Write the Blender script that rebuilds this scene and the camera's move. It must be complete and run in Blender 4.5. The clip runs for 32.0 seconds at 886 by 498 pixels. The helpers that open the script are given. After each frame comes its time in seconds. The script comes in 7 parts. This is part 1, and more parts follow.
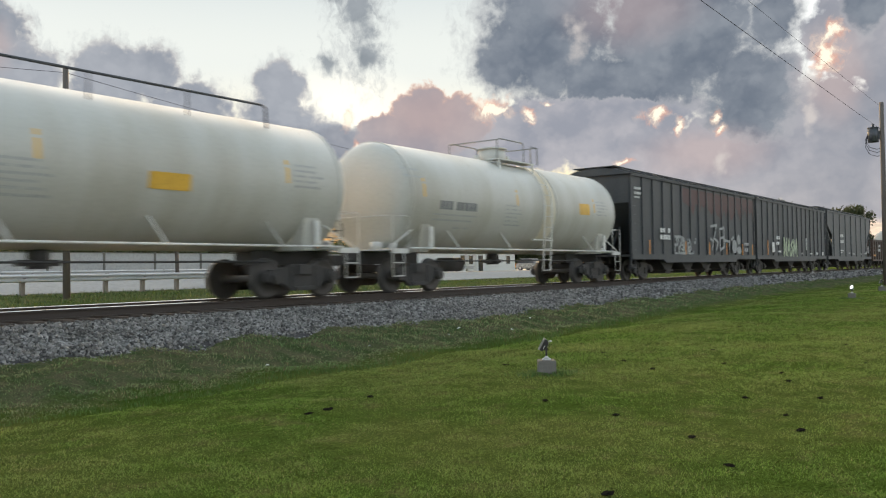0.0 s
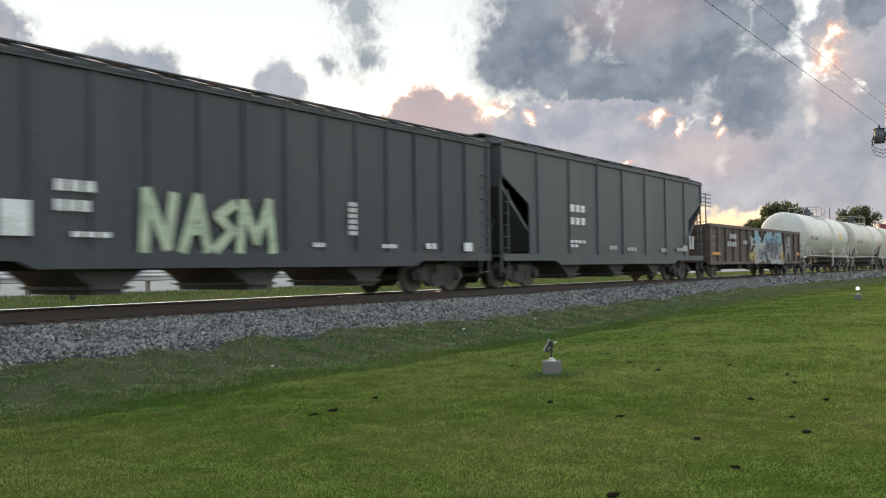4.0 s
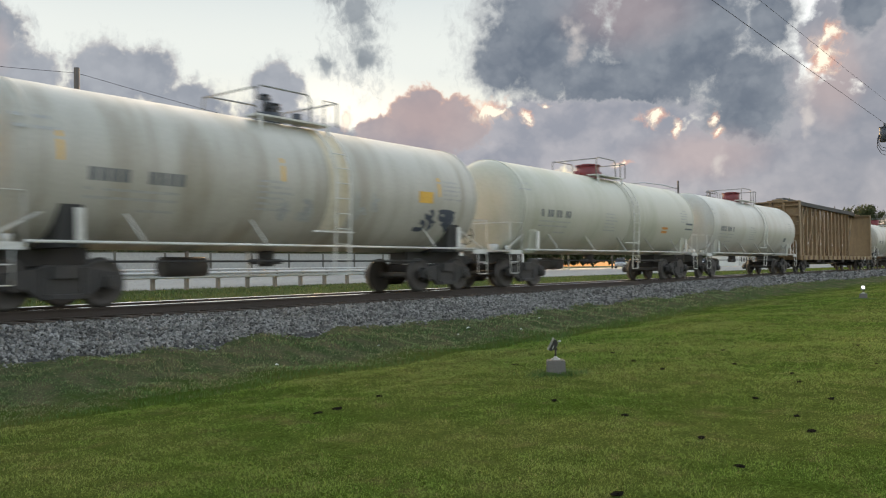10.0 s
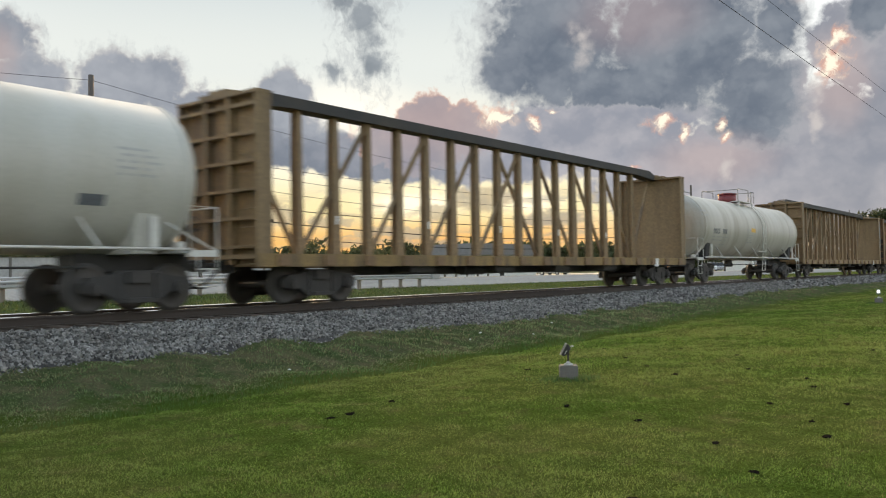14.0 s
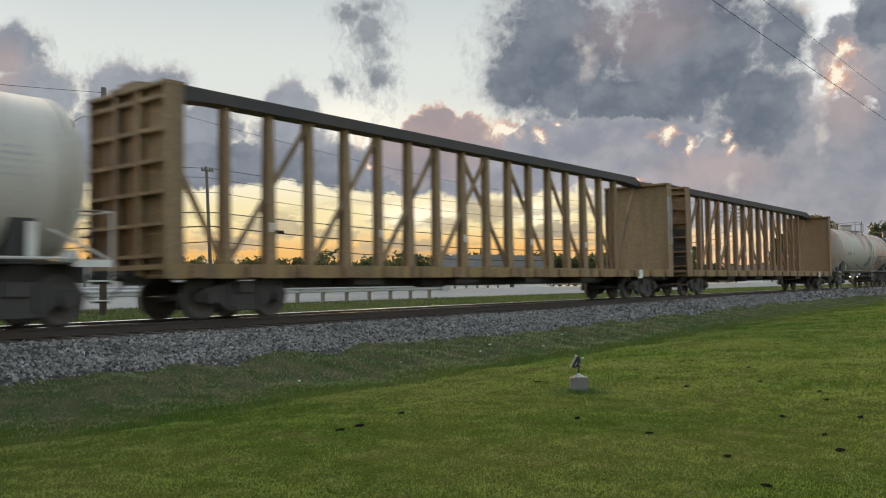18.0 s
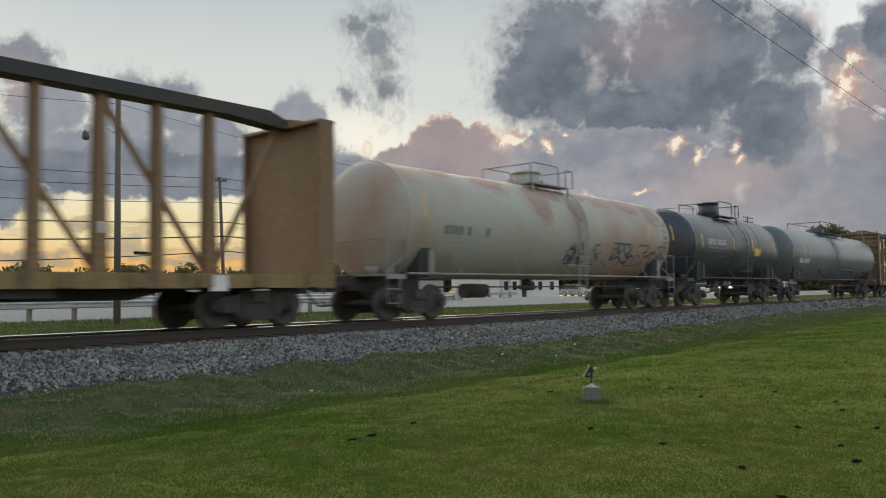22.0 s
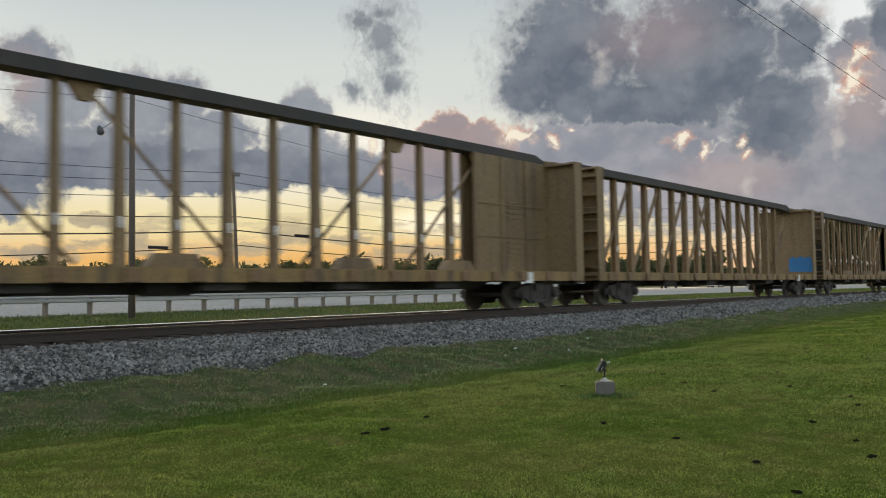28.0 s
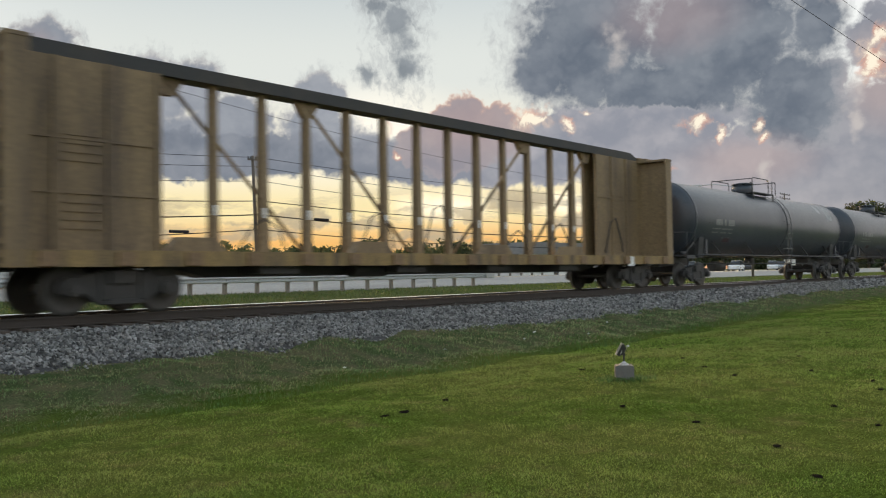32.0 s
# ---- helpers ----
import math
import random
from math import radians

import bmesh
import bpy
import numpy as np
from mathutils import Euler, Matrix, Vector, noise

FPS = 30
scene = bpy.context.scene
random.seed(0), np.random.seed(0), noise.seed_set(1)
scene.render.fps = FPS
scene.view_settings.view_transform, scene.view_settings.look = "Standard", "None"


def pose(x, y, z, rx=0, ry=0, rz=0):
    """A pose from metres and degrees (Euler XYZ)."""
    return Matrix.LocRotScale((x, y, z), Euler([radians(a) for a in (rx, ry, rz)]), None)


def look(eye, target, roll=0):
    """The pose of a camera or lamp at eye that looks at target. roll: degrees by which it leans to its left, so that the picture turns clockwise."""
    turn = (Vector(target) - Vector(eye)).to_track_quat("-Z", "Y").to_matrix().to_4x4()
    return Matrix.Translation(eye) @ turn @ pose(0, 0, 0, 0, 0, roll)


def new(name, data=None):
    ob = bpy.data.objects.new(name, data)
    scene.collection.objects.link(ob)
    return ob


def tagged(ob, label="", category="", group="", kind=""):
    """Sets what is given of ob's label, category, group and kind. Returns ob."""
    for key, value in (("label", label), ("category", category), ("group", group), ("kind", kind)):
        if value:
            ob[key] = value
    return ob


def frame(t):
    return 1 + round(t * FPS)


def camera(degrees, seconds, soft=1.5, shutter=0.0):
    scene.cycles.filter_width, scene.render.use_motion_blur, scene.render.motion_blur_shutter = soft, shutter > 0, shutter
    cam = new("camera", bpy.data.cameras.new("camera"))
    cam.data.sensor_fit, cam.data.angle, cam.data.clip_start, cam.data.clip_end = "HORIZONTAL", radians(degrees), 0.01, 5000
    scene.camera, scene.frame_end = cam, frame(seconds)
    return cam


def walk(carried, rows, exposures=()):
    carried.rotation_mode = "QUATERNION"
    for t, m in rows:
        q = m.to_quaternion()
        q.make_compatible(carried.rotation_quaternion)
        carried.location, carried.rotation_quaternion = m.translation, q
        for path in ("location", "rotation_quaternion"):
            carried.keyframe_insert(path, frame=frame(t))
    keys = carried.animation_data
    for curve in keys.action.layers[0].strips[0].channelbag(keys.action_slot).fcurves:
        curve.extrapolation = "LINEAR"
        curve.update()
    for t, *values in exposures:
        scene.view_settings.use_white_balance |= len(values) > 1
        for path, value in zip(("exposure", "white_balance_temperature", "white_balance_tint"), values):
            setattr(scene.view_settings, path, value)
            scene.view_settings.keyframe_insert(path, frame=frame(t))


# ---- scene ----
EYE = (0.0, 0.0, 0.64)          # z = 0 is the top of the rails, x runs along the track
TRACK_Y = 15.41                 # centre line of the track


def aim(yaw, pitch, roll):
    """The hand-held camera's pose: degrees from the track's direction, up, and lean."""
    a, e = radians(yaw), radians(pitch)
    way = Vector((math.cos(a) * math.cos(e), math.sin(a) * math.cos(e), math.sin(e)))
    return look(EYE, Vector(EYE) + way, roll)


cam = camera(56.13, 32.0, soft=1.12, shutter=0.5)
walk(cam, [
    (0.0, aim(36.559, 1.319, -0.868)), (0.5, aim(36.502, 1.389, -0.839)), (1.0, aim(36.486, 1.410, -0.841)),
    (1.5, aim(36.561, 1.377, -0.823)), (2.0, aim(36.621, 1.319, -0.827)), (2.5, aim(36.690, 1.319, -0.828)),
    (3.0, aim(36.773, 1.320, -0.833)), (3.5, aim(36.866, 1.365, -0.860)), (5.5, aim(36.912, 1.437, -0.840)),
    (6.0, aim(36.881, 1.446, -0.822)), (6.5, aim(36.867, 1.469, -0.802)), (7.0, aim(36.897, 1.469, -0.801)),
    (7.5, aim(36.913, 1.441, -0.831)), (8.0, aim(36.955, 1.417, -0.851)), (8.5, aim(37.016, 1.375, -0.853)),
    (9.0, aim(37.101, 1.379, -0.847)), (9.5, aim(37.159, 1.375, -0.816)), (10.0, aim(37.189, 1.312, -0.812)),
    (10.5, aim(37.231, 1.219, -0.784)), (11.0, aim(37.310, 1.156, -0.789)), (11.5, aim(37.428, 1.126, -0.807)),
    (12.0, aim(37.540, 1.142, -0.818)), (12.5, aim(37.685, 1.191, -0.828)), (13.0, aim(37.800, 1.294, -0.855)),
    (13.5, aim(37.908, 1.444, -0.913)), (14.0, aim(38.011, 1.673, -0.925)), (14.5, aim(38.090, 1.928, -0.945)),
    (16.5, aim(38.390, 2.499, -0.892)), (17.0, aim(38.496, 2.508, -0.880)), (17.5, aim(38.582, 2.472, -0.866)),
    (18.0, aim(38.686, 2.473, -0.873)), (18.5, aim(38.808, 2.502, -0.886)), (19.0, aim(38.968, 2.580, -0.890)),
    (19.5, aim(39.144, 2.703, -0.909)), (20.0, aim(39.288, 2.852, -0.916)), (20.5, aim(39.385, 2.948, -0.909)),
    (21.0, aim(39.462, 3.050, -0.898)), (21.5, aim(39.494, 3.117, -0.888)), (22.0, aim(39.515, 3.150, -0.885)),
    (22.5, aim(39.521, 3.115, -0.871)), (23.0, aim(39.574, 3.067, -0.860)), (23.5, aim(39.646, 2.992, -0.868)),
    (24.0, aim(39.759, 2.985, -0.863)), (24.5, aim(39.894, 2.985, -0.867)), (25.0, aim(40.005, 2.978, -0.867)),
    (25.5, aim(40.082, 2.953, -0.865)), (27.5, aim(40.334, 2.819, -0.889)), (28.0, aim(40.397, 2.761, -0.890)),
    (28.5, aim(40.511, 2.593, -0.882)), (29.0, aim(40.708, 2.349, -0.876)), (29.5, aim(40.944, 2.045, -0.865)),
    (30.0, aim(41.190, 1.827, -0.888)), (30.5, aim(41.406, 1.714, -0.915)), (31.0, aim(41.592, 1.657, -0.923)),
    (31.5, aim(41.676, 1.622, -0.915)), (32.0, aim(41.719, 1.658, -0.901)),
], exposures=[(0, 0.19), (2, 0.35), (3, 0.46), (6, 0.38), (7, 0.22), (9, 0.16), (14, 0.12), (17, 0.0), (18, -0.05), (19, -0.18), (22, -0.2), (24, 0.05), (26, 0.05), (28, -0.17), (30, -0.13), (32, -0.02)])

# ---- world and light ----
world = bpy.data.worlds.new("evening_sky")
scene.world = world
world.use_nodes = True
wn = world.node_tree
wn.nodes.clear()
sky_tex = wn.nodes.new("ShaderNodeTexSky")
sky_tex.sky_type = "NISHITA"
sky_tex.sun_disc = False
sky_tex.sun_elevation = radians(9)
sky_tex.sun_rotation = radians(45)
sky_tex.air_density, sky_tex.dust_density, sky_tex.ozone_density = 1.0, 3.0, 0.6
w_bg = wn.nodes.new("ShaderNodeBackground")
w_bg.inputs["Strength"].default_value = 0.80
w_out = wn.nodes.new("ShaderNodeOutputWorld")
warm = wn.nodes.new("ShaderNodeMix")
warm.data_type, warm.blend_type = "RGBA", "MULTIPLY"
warm.inputs[0].default_value = 1.0
wn.links.new(sky_tex.outputs["Color"], warm.inputs[6])
warm.inputs[7].default_value = (1.10, 1.0, 0.88, 1)      # high thin cloud takes the blue out of the light
wn.links.new(warm.outputs[2], w_bg.inputs["Color"])
wn.links.new(w_bg.outputs["Background"], w_out.inputs["Surface"])

sun_data = bpy.data.lights.new("sun", "SUN")
sun_data.energy, sun_data.angle, sun_data.color = 0.25, radians(18), (1.0, 0.78, 0.55)
sun = new("sun", sun_data)
sun.matrix_world = look((300 * math.cos(radians(44)), 300 * math.sin(radians(44)), 40), (0, 0, 0))


# ---- materials ----
def graph(name):
    m = bpy.data.materials.new(name)
    m.use_nodes = True
    m.node_tree.nodes.clear()
    return m, m.node_tree


def link(nt, a, b):
    nt.links.new(a, b)


def math_node(nt, op, a, b=None, c=None, clamp=False):
    n = nt.nodes.new("ShaderNodeMath")
    n.operation, n.use_clamp = op, clamp
    for i, v in enumerate((a, b, c)):
        if v is None:
            continue
        if isinstance(v, (int, float)):
            n.inputs[i].default_value = v
        else:
            link(nt, v, n.inputs[i])
    return n.outputs[0]


def vec_node(nt, op, a, b=None):
    n = nt.nodes.new("ShaderNodeVectorMath")
    n.operation = op
    for i, v in enumerate((a, b)):
        if v is None:
            continue
        if isinstance(v, tuple):
            n.inputs[i].default_value = v
        else:
            link(nt, v, n.inputs[i])
    return n.outputs["Value"] if op == "LENGTH" else n.outputs["Vector"]


def step_node(nt, v, lo, hi, to0=0.0, to1=1.0):
    n = nt.nodes.new("ShaderNodeMapRange")
    n.interpolation_type = "SMOOTHSTEP"
    link(nt, v, n.inputs["Value"])
    for key, x in (("From Min", lo), ("From Max", hi), ("To Min", to0), ("To Max", to1)):
        n.inputs[key].default_value = x
    return n.outputs["Result"]


def mix_node(nt, fac, a, b, mode="MIX"):
    n = nt.nodes.new("ShaderNodeMix")
    n.data_type, n.blend_type = "RGBA", mode
    if isinstance(fac, (int, float)):
        n.inputs["Factor"].default_value = fac
    else:
        link(nt, fac, n.inputs["Factor"])
    for s, v in (("A", a), ("B", b)):
        sock = [i for i in n.inputs if i.name == s and i.type == "RGBA"][0]
        if isinstance(v, tuple):
            sock.default_value = (*v[:3], 1)
        else:
            link(nt, v, sock)
    return [o for o in n.outputs if o.type == "RGBA"][0]


def noise_node(nt, vec, scale, detail=4, rough=0.55, distort=0.0):
    n = nt.nodes.new("ShaderNodeTexNoise")
    n.inputs["Scale"].default_value = scale
    n.inputs["Detail"].default_value = detail
    n.inputs["Roughness"].default_value = rough
    n.inputs["Distortion"].default_value = distort
    if vec is not None:
        link(nt, vec, n.inputs["Vector"])
    return n


def coords(nt, kind="Object", scale=None):
    tc = nt.nodes.new("ShaderNodeTexCoord")
    out = tc.outputs[kind]
    if scale:
        out = vec_node(nt, "MULTIPLY", out, scale)
    return out


def surface(name, col, rough=0.6, metal=0.0, dirt=None, dirt_amount=0.35, grain=0.12, scale=1.0, streak=None, bump=0.2, bump_scale=30.0, spec=0.5, kind="Object", random_tint=0.0, island=False):
    """A worn surface: base colour, large stains, fine grain and relief."""
    m, nt = graph(name)
    co = coords(nt, kind)
    big = noise_node(nt, vec_node(nt, "MULTIPLY", co, streak or (1, 1, 1)), 0.9 * scale, 6, 0.6, 0.4)
    fine = noise_node(nt, co, 14 * scale, 5, 0.65)
    dirt = dirt or tuple(c * 0.45 for c in col)
    f = step_node(nt, big.outputs["Fac"], 0.42, 0.72, 0.0, dirt_amount)
    c = mix_node(nt, f, col, dirt)
    g = step_node(nt, fine.outputs["Fac"], 0.3, 0.7, 1 - grain, 1 + grain)
    hsv = nt.nodes.new("ShaderNodeHueSaturation")
    link(nt, c, hsv.inputs["Color"])
    val = g
    if random_tint:
        if island:
            src = nt.nodes.new("ShaderNodeNewGeometry").outputs["Random Per Island"]
        else:
            src = nt.nodes.new("ShaderNodeObjectInfo").outputs["Random"]
        val = math_node(nt, "MULTIPLY", g, math_node(nt, "MULTIPLY_ADD", src, 2 * random_tint, 1 - random_tint))
    link(nt, val, hsv.inputs["Value"])
    bsdf = nt.nodes.new("ShaderNodeBsdfPrincipled")
    link(nt, hsv.outputs["Color"], bsdf.inputs["Base Color"])
    r = step_node(nt, fine.outputs["Fac"], 0.25, 0.75, max(0.02, rough - 0.1), min(1, rough + 0.1))
    link(nt, r, bsdf.inputs["Roughness"])
    bsdf.inputs["Metallic"].default_value = metal
    bsdf.inputs["Specular IOR Level"].default_value = spec
    if bump:
        bn = noise_node(nt, co, bump_scale, 4, 0.6)
        b = nt.nodes.new("ShaderNodeBump")
        b.inputs["Strength"].default_value = bump
        b.inputs["Distance"].default_value = 0.02
        link(nt, bn.outputs["Fac"], b.inputs["Height"])
        link(nt, b.outputs["Normal"], bsdf.inputs["Normal"])
    out = nt.nodes.new("ShaderNodeOutputMaterial")
    link(nt, bsdf.outputs["BSDF"], out.inputs["Surface"])
    return m


def glow(name, col, strength):
    m, nt = graph(name)
    e = nt.nodes.new("ShaderNodeEmission")
    e.inputs["Color"].default_value = (*col, 1)
    e.inputs["Strength"].default_value = strength
    o = nt.nodes.new("ShaderNodeOutputMaterial")
    link(nt, e.outputs[0], o.inputs["Surface"])
    return m

# cloud masses as (azimuth, height, half width, half height) in degrees, as the sky stands at 13 s
CLOUD_DARK = [(29.9, 15.4, 6.3, 6.2), (21.5, 15.2, 7.0, 6.2), (17.2, 11.0, 3.9, 4.6), (15.6, 15.5, 2.0, 3.0), (24.5, 12.2, 8.6, 2.4), (33.4, 13.4, 2.6, 2.2), (10.2, 15.4, 1.8, 2.2)]
CLOUD_SMALL = [(65.8, 14.6, 2.2, 1.7), (64.5, 12.0, 2.9, 2.2), (59.2, 12.4, 3.2, 2.3), (56.8, 12.6, 2.0, 2.2), (54.5, 10.6, 3.2, 1.9), (48.6, 12.0, 1.9, 2.2), (48.9, 9.8, 3.0, 2.0), (45.8, 8.6, 2.6, 1.6), (61.5, 9.2, 7.0, 2.4)]
CLOUD_WISP = [(43.2, 17.2, 1.8, 3.0), (42.6, 14.3, 1.3, 1.9), (45.2, 13.7, 1.0, 0.7), (44.6, 18.0, 1.3, 1.3)]
CLOUD_HUMP = [(38.9, 10.5, 2.5, 2.2), (36.4, 9.8, 2.6, 2.0), (41.6, 9.4, 1.6, 1.3), (39.8, 8.6, 3.9, 1.8)]
CLOUD_BANK = [(33.17, 8.5, 8.6, 2.5), (57.0, 8.3, 16.0, 1.7), (41.0, 8.0, 9.0, 1.8), (18.5, 6.3, 10.5, 3.3), (11.8, 6.8, 6.6, 5.2), (8.2, 10.5, 3.2, 5.0), (71.6, 7.71, 8.87, 3.81), (27.5, 9.7, 9.2, 2.1), (17.0, 8.6, 5.0, 1.6), (11.2, 13.6, 3.0, 3.0), (25.5, 7.6, 5.0, 1.8), (36.0, 7.6, 4.0, 1.8), (15.3, 11.5, 1.6, 1.7)]
CLOUD_LOW = [(52.5, 3.2, 2.4, 0.5), (45.6, 3.7, 1.8, 0.55), (38.4, 4.3, 1.6, 0.7), (30.5, 3.6, 3.0, 0.7), (57.0, 2.6, 2.0, 0.4), (65.0, 2.6, 2.6, 0.7), (27.0, 4.8, 2.0, 0.5), (59.79, 3.54, 1.53, 1.01), (62.09, 4.76, 1.98, 0.57), (49.46, 4.15, 2.26, 0.68), (34.78, 5.17, 2.72, 0.85), (41.05, 2.94, 3.51, 0.54), (54.96, 1.53, 5.11, 0.34)]
CLOUD_GAPS = [(43.9, 10.2, 0.35, 0.7), (33.8, 10.7, 1.2, 0.6), (31.5, 10.1, 0.35, 0.5), (30.2, 11.0, 0.35, 0.14), (23.0, 9.7, 0.8, 0.5), (21.5, 9.0, 0.3, 0.42), (18.9, 8.6, 0.42, 0.3), (19.2, 9.5, 0.2, 0.4), (12.6, 12.6, 0.7, 1.0), (12.1, 14.0, 0.4, 0.7), (43.3, 8.3, 0.3, 0.33), (25.2, 6.8, 0.5, 0.16)]
CLOUD_BREAKS = [(28.2, 15.0, 0.9, 1.9), (13.6, 9.4, 0.55, 1.9), (14.2, 17.0, 1.3, 0.8), (18.9, 6.6, 0.6, 1.6), (13.3, 11.4, 0.5, 1.2)]


def sky_material():
    """Broken evening clouds that glow with the light they pass on; the open sky shows between and above them."""
    m, nt = graph("evening_clouds")
    m.cycles.emission_sampling = "NONE"
    co = coords(nt, "Object")
    unit = vec_node(nt, "NORMALIZE", co)
    sep = nt.nodes.new("ShaderNodeSeparateXYZ")
    link(nt, unit, sep.inputs[0])
    az = math_node(nt, "MULTIPLY", math_node(nt, "ARCTAN2", sep.outputs["Y"], sep.outputs["X"]), 180 / math.pi)
    el = math_node(nt, "MULTIPLY", math_node(nt, "ARCSINE", sep.outputs["Z"]), 180 / math.pi)
    comb = nt.nodes.new("ShaderNodeCombineXYZ")
    link(nt, az, comb.inputs[0])
    link(nt, el, comb.inputs[1])
    uv = comb.outputs[0]

    def bent(scale, amount, detail=4):
        w = noise_node(nt, uv, scale, detail, 0.55)
        s = vec_node(nt, "MULTIPLY", vec_node(nt, "SUBTRACT", w.outputs["Color"], (0.5, 0.5, 0.5)), (amount, amount * 0.8, 0.0))
        return vec_node(nt, "ADD", uv, s)

    wuv = bent(0.5, 2.0, 5)
    fuv = bent(1.6, 0.7, 5)

    def cells(scale):
        v = nt.nodes.new("ShaderNodeTexVoronoi")
        v.voronoi_dimensions, v.feature = "2D", "SMOOTH_F1"
        v.inputs["Scale"].default_value = scale
        v.inputs["Smoothness"].default_value = 0.5
        link(nt, fuv, v.inputs["Vector"])
        return math_node(nt, "SUBTRACT", 0.42, v.outputs["Distance"])

    def nearest(rows, src):
        best = None
        for a, e, ra, re in rows:
            d = vec_node(nt, "LENGTH", vec_node(nt, "DIVIDE", vec_node(nt, "SUBTRACT", src, (a, e, 0.0)), (ra, re, 1.0)))
            best = d if best is None else math_node(nt, "MINIMUM", best, d)
        return best

    def over(a, b, k):
        return math_node(nt, "ADD", a, math_node(nt, "MULTIPLY", b, k))

    puff = noise_node(nt, vec_node(nt, "MULTIPLY", uv, (1.0, 1.2, 1.0)), 0.7, 7, 0.55, 0.3).outputs["Fac"]
    broad = noise_node(nt, vec_node(nt, "MULTIPLY", uv, (0.6, 1.2, 1.0)), 0.22, 4, 0.5).outputs["Fac"]
    shreds = math_node(nt, "SUBTRACT", noise_node(nt, uv, 2.4, 6, 0.6, 0.5).outputs["Fac"], 0.5)
    big, small = cells(0.75), cells(1.9)
    edge = over(math_node(nt, "MULTIPLY", math_node(nt, "SUBTRACT", puff, 0.5), 1.0), big, 0.55)
    edge = over(over(edge, small, 0.32), shreds, 0.55)

    def density(rows, sharp=2.4, k=1.0):
        return over(math_node(nt, "MULTIPLY", math_node(nt, "SUBTRACT", 1.0, nearest(rows, wuv)), sharp), edge, k)

    d_dark, d_small, d_hump, d_bank = density(CLOUD_DARK, 2.6), density(CLOUD_SMALL, 2.4), density(CLOUD_HUMP, 2.4), density(CLOUD_BANK, 2.2, 0.9)
    torn = noise_node(nt, fuv, 1.3, 7, 0.68, 0.8).outputs["Fac"]
    d_wisp, d_low = density(CLOUD_WISP, 1.1, 1.0), density(CLOUD_LOW, 1.2)
    trail = noise_node(nt, vec_node(nt, "MULTIPLY", fuv, (1.5, 0.8, 1.0)), 1.0, 7, 0.66, 0.9).outputs["Fac"]
    d_wisp = over(d_wisp, math_node(nt, "SUBTRACT", trail, 0.42), 1.0)
    d_small = over(d_small, math_node(nt, "SUBTRACT", torn, 0.5), 0.9)
    d_hump = over(d_hump, math_node(nt, "SUBTRACT", torn, 0.5), 0.8)
    d_dark = over(d_dark, math_node(nt, "SUBTRACT", torn, 0.5), 0.6)
    # the big cloud has a flat base
    base = over(over(el, shreds, 0.8), step_node(nt, az, 17.0, 25.0, 1.0, 0.0), 3.6)
    d_dark = math_node(nt, "SUBTRACT", d_dark, step_node(nt, base, 10.2, 11.4, 2.6, 0.0))
    gap = over(over(math_node(nt, "SUBTRACT", 1.0, nearest(CLOUD_GAPS, wuv)), edge, 0.6), math_node(nt, "SUBTRACT", torn, 0.5), 2.6)
    soft = over(math_node(nt, "SUBTRACT", 1.0, nearest(CLOUD_BREAKS, wuv)), edge, 1.2)
    # clouds all round the horizon outside the view, unseen and brightened as fill light
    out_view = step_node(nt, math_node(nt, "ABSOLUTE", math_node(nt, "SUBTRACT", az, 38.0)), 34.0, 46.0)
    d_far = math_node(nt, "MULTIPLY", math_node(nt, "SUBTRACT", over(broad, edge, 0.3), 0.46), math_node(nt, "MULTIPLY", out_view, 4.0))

    # the clear sky: pale above, yellow and orange low down towards the sun
    sunward = step_node(nt, math_node(nt, "ABSOLUTE", math_node(nt, "SUBTRACT", az, 48.0)), 12.0, 60.0, 1.0, 0.0)
    ramp = nt.nodes.new("ShaderNodeValToRGB")
    ramp.color_ramp.interpolation = "EASE"
    link(nt, math_node(nt, "DIVIDE", el, 30.0), ramp.inputs[0])
    stops = ramp.color_ramp.elements
    stops[0].position, stops[0].color = 0.0, (0.95, 0.40, 0.10, 1)
    stops[1].position, stops[1].color = 0.75, (0.56, 0.63, 0.66, 1)
    for pos, c in ((0.07, (0.97, 0.54, 0.17, 1)), (0.155, (1.0, 0.84, 0.46, 1)), (0.26, (1.02, 0.94, 0.74, 1)), (0.46, (0.78, 0.81, 0.77, 1))):
        s = stops.new(pos)
        s.color = c
    # sky away from the sun, unseen, raised above 1 to light the train sides
    ramp2 = nt.nodes.new("ShaderNodeValToRGB")
    link(nt, math_node(nt, "DIVIDE", el, 30.0), ramp2.inputs[0])
    s2 = ramp2.color_ramp.elements
    s2[0].position, s2[0].color = 0.0, (1.05, 0.98, 0.92, 1)
    s2[1].position, s2[1].color = 0.9, (1.25, 1.30, 1.34, 1)
    clear = mix_node(nt, sunward, ramp2.outputs[0], ramp.outputs[0])
    glare = step_node(nt, nearest([(44.5, 10.6, 6.5, 3.6)], uv), 0.1, 1.1, 0.8, 0.0)
    clear = mix_node(nt, glare, clear, (1.1, 1.05, 0.92))
    clear = mix_node(nt, step_node(nt, nearest([(40.0, 4.9, 4.5, 1.3), (32.0, 4.9, 3.0, 1.0)], wuv), 0.2, 1.1, 0.8, 0.0), clear, (1.3, 1.18, 0.90))

    body = step_node(nt, noise_node(nt, vec_node(nt, "MULTIPLY", wuv, (0.8, 1.2, 1.0)), 0.30, 5, 0.5).outputs["Fac"], 0.34, 0.66)
